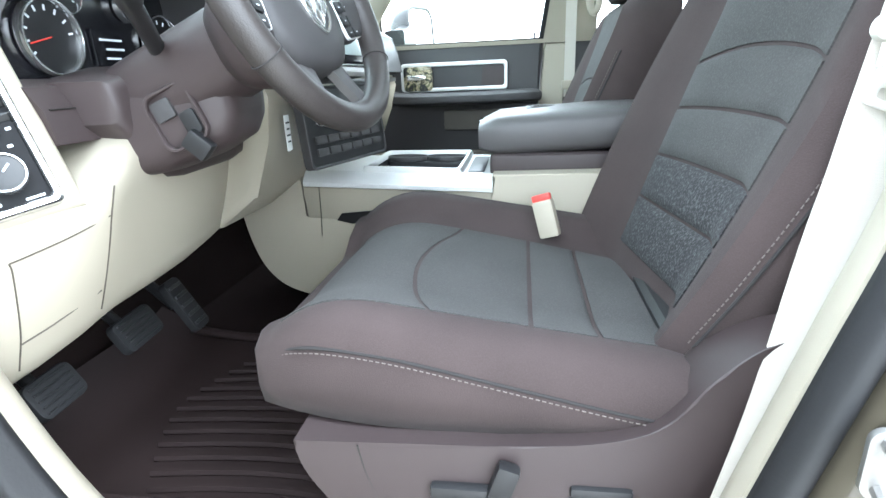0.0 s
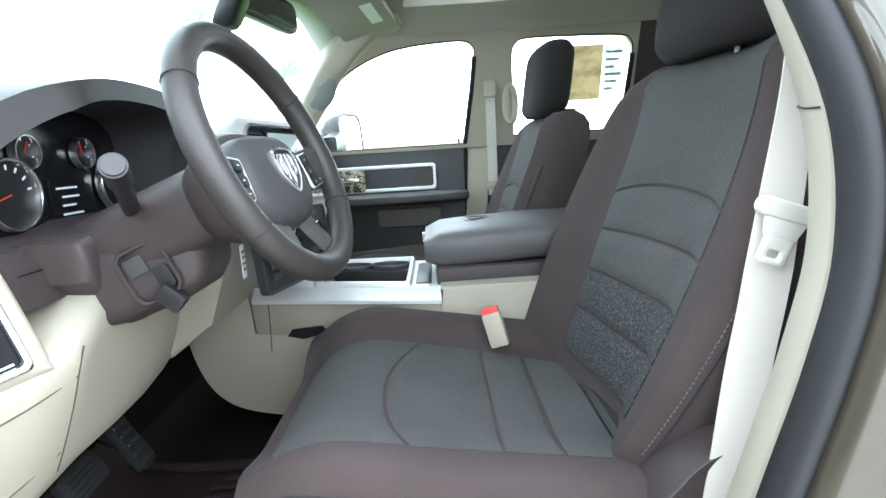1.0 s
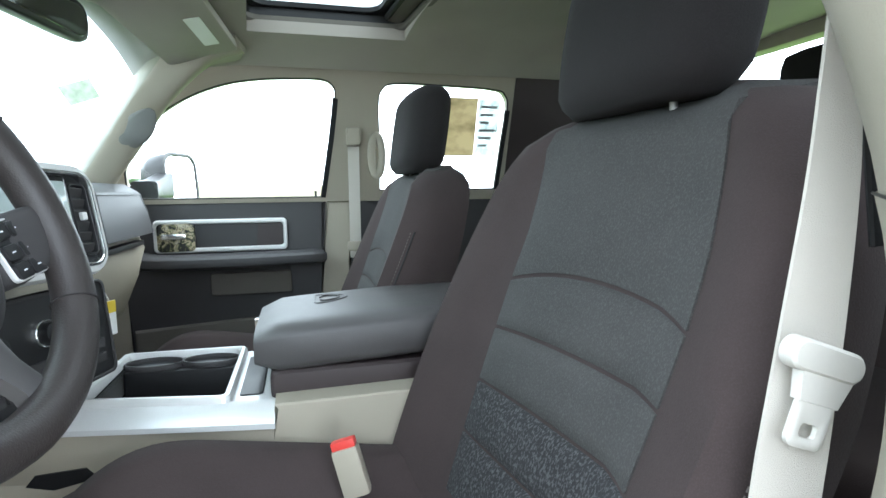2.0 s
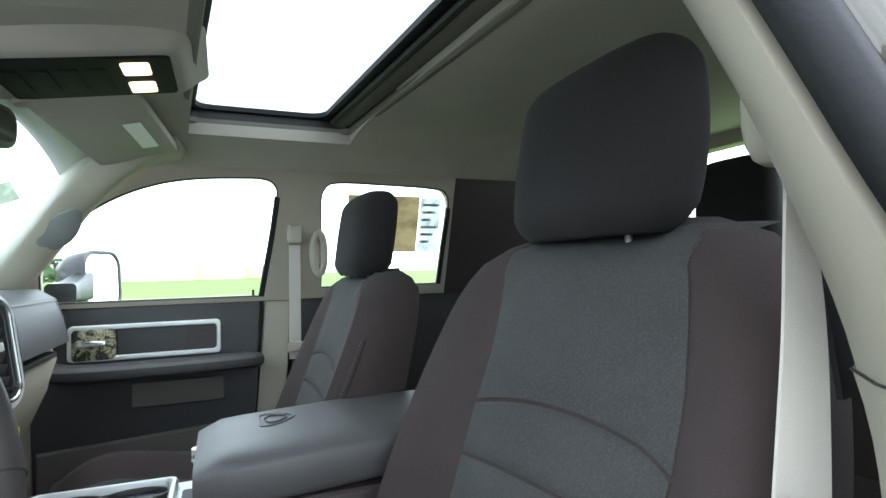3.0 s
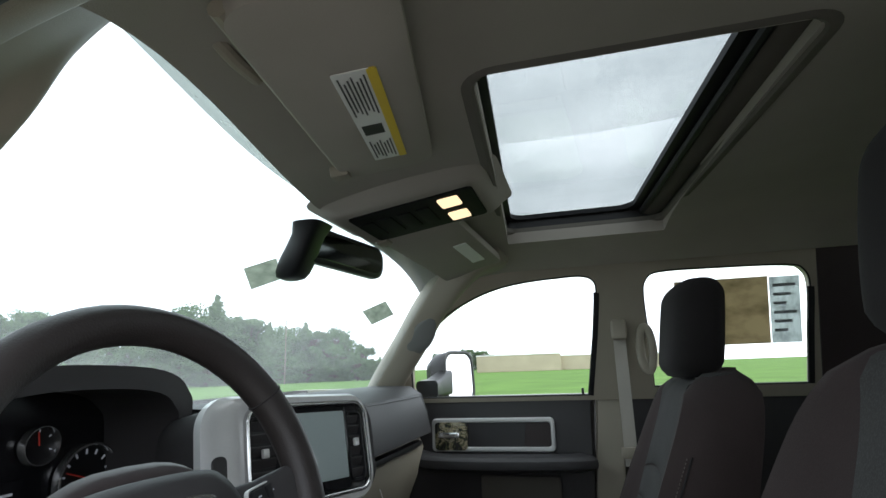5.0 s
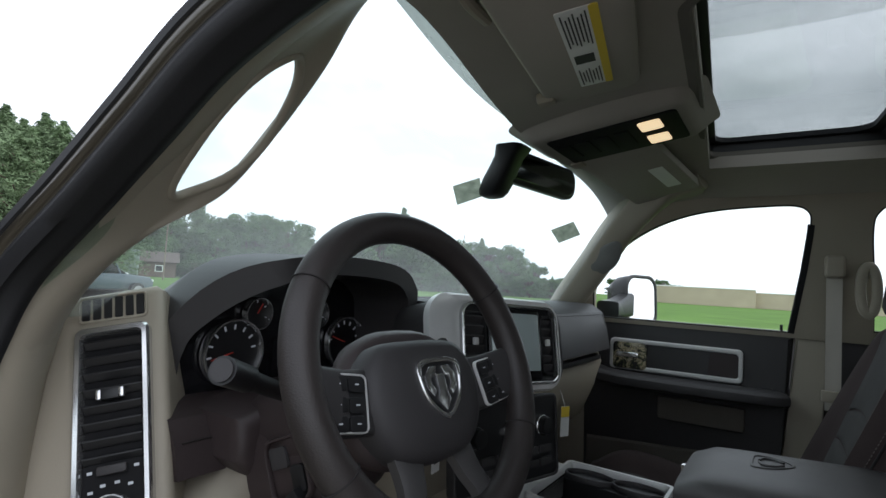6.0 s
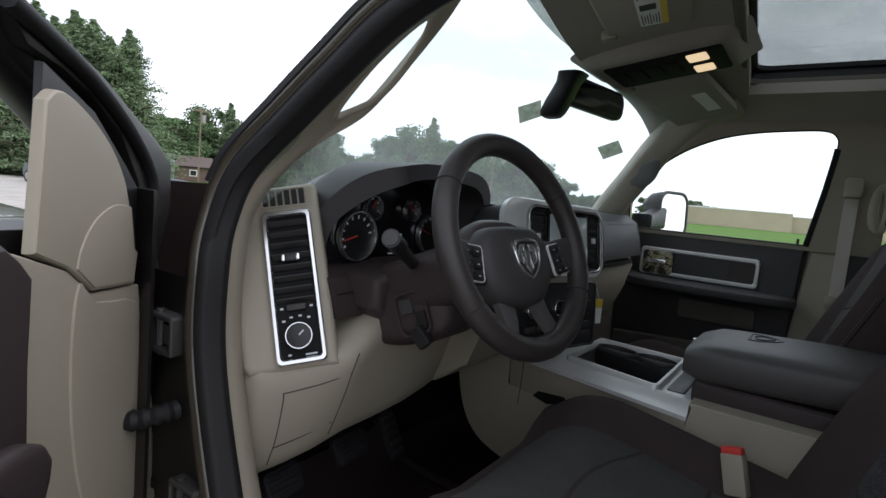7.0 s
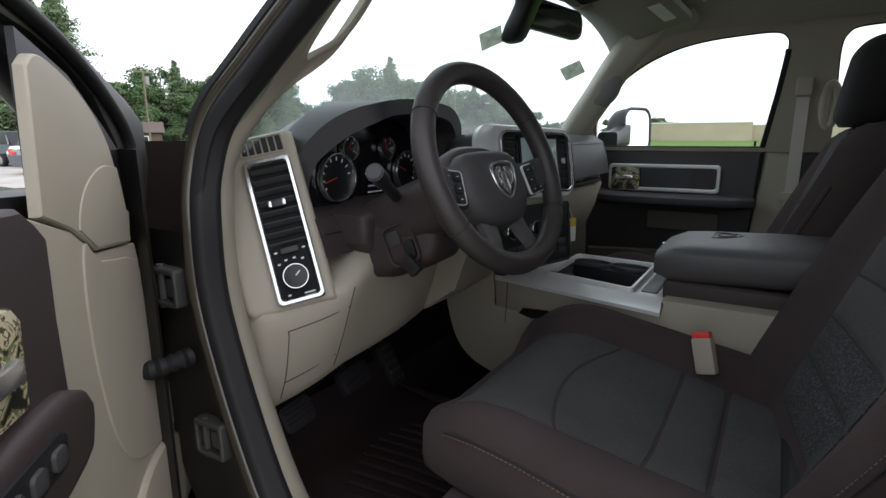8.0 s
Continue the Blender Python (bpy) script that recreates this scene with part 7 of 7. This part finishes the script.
def facade(name, az, dist, size, turn, label, roof_h=0.0, windows=()):
    b = thing(name, Matrix.Translation(spot(az, dist)) @ pose(0, 0, 0, 0, 0, turn), label, "building")
    w, d, h = size
    part("wall", rbox((-w / 2, -d / 2, 0), (w / 2, d / 2, h), 0.05, 1), BRICKWALL if roof_h else TANWALL, b, local=True)
    if roof_h:
        bm = prism([(-d / 2 - 0.4, h), (d / 2 + 0.4, h), (0, h + roof_h)], w + 0.8, axes((-w / 2 - 0.4, 0, 0), (0, 1, 0), (0, 0, 1)), 0)
        part("roof", bm, ROOFING, b, "brown shingle roof", local=True, smooth=0)
    else:
        part("parapet", rbox((-w / 2 - 0.1, -d / 2 - 0.1, h), (w / 2 + 0.1, d / 2 + 0.1, h + 0.25), 0.03, 1), WHITE, b, "pale parapet", local=True)
    for wx, wz, ww, wh in windows:
        wd_ = part("window", rbox((wx - ww / 2, -d / 2 - 0.06, wz - wh / 2), (wx + ww / 2, -d / 2 + 0.02, wz + wh / 2), 0.02, 1), WHITE, b, "white window frame", local=True)
        part("pane", rbox((wx - ww / 2 + 0.1, -d / 2 - 0.09, wz - wh / 2 + 0.1), (wx + ww / 2 - 0.1, -d / 2 - 0.05, wz + wh / 2 - 0.1), 0.01, 1), GLOSS, wd_, "dark glass", local=True)
    return b


facade("warehouse", 6.8, 150, (22, 12, 4.2), 95, "long low tan warehouse beyond the field")
facade("warehouse", 1.2, 152, (16, 12, 3.6), 92, "low tan warehouse with a pale parapet beyond the field")
facade("warehouse", -4.5, 160, (18, 12, 3.4), 88, "low tan warehouse beyond the field")
facade("house", 62.2, 86, (7, 6, 2.1), -28, "single-storey house with a brown roof", 1.5, [(-1.9, 1.2, 1.0, 0.9), (1.4, 1.2, 1.0, 0.9)])
facade("house", 52.5, 100, (10, 7, 1.9), -38, "low house among the trees", 0.9, [(-3, 1.1, 1.4, 0.9), (3, 1.1, 1.4, 0.9)])

WOODPOLE = material("weathered_wood_pole", (0.20, 0.16, 0.12), 0.9, var=0.2, scale=2, grain=30, bump=0.4)
for az, d, h, r in ((60.8, 66, 8.6, 0.085), (31.0, 80, 9.0, 0.07)):
    up_ = thing("utility_pole", spot(az, d), "weathered wooden utility pole at the roadside" if r > 0.08 else "slender grey pole in the field", "utility pole")
    p0 = spot(az, d)
    part("shaft", tube([p0, p0 + Vector((0, 0, h))], r, 10, up=(1, 0, 0)), WOODPOLE, up_)
    if r > 0.08:
        part("transformer", tube([p0 + Vector((0.3, 0, h * 0.80)), p0 + Vector((0.3, 0, h * 0.90))], 0.28, 12, up=(1, 0, 0)), DULLMETAL, up_, "grey transformer can")
        part("crossarm", rbox(p0 + Vector((-1.0, -0.06, h * 0.94)), p0 + Vector((1.0, 0.06, h * 0.96)), 0.01, 1), WOODPOLE, up_)


def make_car(name, m, paint, label, tall=False):
    c = thing(name, m, label, "car", "parked cars")
    h = 0.25 if tall else 0.0
    prof = [(-2.25, 0.35), (-2.3, 0.75), (-2.1, 0.95 + h * 0.3), (-1.3, 1.0 + h * 0.4), (1.0, 1.02 + h * 0.4), (2.1, 0.92 + h * 0.3), (2.28, 0.7), (2.25, 0.35)]
    body = part("body", prism(prof, 1.76, axes((0, 0.88, 0), (1, 0, 0), (0, 0, 1)), 0.08, 3), paint, c, local=True)
    cab = [(-1.9 if tall else -1.65, 0.98 + h * 0.3), (-1.55 if tall else -1.0, 1.45 + h), (0.35, 1.47 + h), (1.15, 1.0 + h * 0.3)]
    part("cabin", prism(cab, 1.5, axes((0, 0.75, 0), (1, 0, 0), (0, 0, 1)), 0.10, 3), GLOSS, c, "dark glazed cabin", local=True)
    part("roof", rbox((-1.45 if tall else -0.95, -0.70, 1.44 + h), (0.35, 0.70, 1.50 + h), 0.03, 2), paint, c, local=True)
    for px in (-1.75 if tall else -1.3, -0.35, 0.75):
        for sy in (-1, 1):
            part("window_post", tube([(px, sy * 0.80, 1.0 + h * 0.3), (px * 0.82 - 0.05, sy * 0.70, 1.45 + h)], 0.035, 6), paint, c, local=True)
    for wx in (-1.4, 1.4):
        for sy in (-1, 1):
            w = part("wheel", disc(0.33, 0.20, axes((wx, sy * 0.90, 0.33), (1, 0, 0), (0, 0, 1) if sy < 0 else (0, 0, -1)), 24, 0.03), RUBBER, c, "black tyre", local=True)
            part("rim", disc(0.21, 0.205, axes((wx, sy * 0.905, 0.33), (1, 0, 0), (0, 0, 1) if sy < 0 else (0, 0, -1)), 18, 0.02), DULLMETAL, w, "grey rim", local=True)
    for sy in (-0.62, 0.62):
        part("headlight", rbox((2.18, sy - 0.2, 0.68), (2.30, sy + 0.2, 0.82), 0.03, 2), WHITE, c, local=True)
        part("tail_light", rbox((-2.30, sy - 0.16, 0.72), (-2.2, sy + 0.16, 0.9), 0.03, 2), RED, c, local=True)
    return c


GREYCAR = material("grey_blue_car_paint", (0.10, 0.12, 0.14), 0.3, metal=0.5, var=0.05, bump=0.0, coat=0.5)
WHITECAR = material("white_car_paint", (0.65, 0.66, 0.66), 0.3, var=0.04, bump=0.0, coat=0.5)
make_car("sedan", Matrix.Translation(spot(66.3, 27)) @ pose(0, 0, 0, 0, 0, 8), GREYCAR, "grey sedan parked on the gravel lot")
make_car("suv", Matrix.Translation(spot(67.3, 33)) @ pose(0, 0, 0, 0, 0, 12), WHITECAR, "white utility vehicle parked on the lot", True)
make_car("suv", Matrix.Translation(spot(71.5, 36)) @ pose(0, 0, 0, 0, 0, 100), GREYCAR, "dark utility vehicle parked on the lot", True)
trl = thing("trailer", Matrix.Translation(spot(65.3, 58)) @ pose(0, 0, 0, 0, 0, 150), "grey-green box trailer parked on the lot", "trailer")
GREYGREEN = material("grey_green_trailer_panel", (0.20, 0.24, 0.22), 0.5, var=0.06, scale=1, grain=8, bump=0.0)
part("box", rbox((-2.4, -1.1, 0.6), (2.4, 1.1, 2.9), 0.06, 2), GREYGREEN, trl, local=True)
for k in range(6):
    part("rib", rbox((-2.3 + 0.9 * k, -1.13, 0.62), (-2.22 + 0.9 * k, -1.09, 2.88), 0.01, 1), GREYGREEN, trl, local=True)
part("chassis", rbox((-2.4, -0.9, 0.45), (3.4, 0.9, 0.6), 0.02, 1), BLACK, trl, local=True)
for wx in (-0.5, 0.35):
    for sy in (-1, 1):
        w = part("wheel", disc(0.33, 0.2, axes((wx, sy * 1.12, 0.33), (1, 0, 0), (0, 0, 1) if sy < 0 else (0, 0, -1)), 20, 0.03), RUBBER, trl, "black tyre", local=True)
        part("rim", disc(0.18, 0.205, axes((wx, sy * 1.125, 0.33), (1, 0, 0), (0, 0, 1) if sy < 0 else (0, 0, -1)), 16, 0.02), WHITE, w, "white rim", local=True)
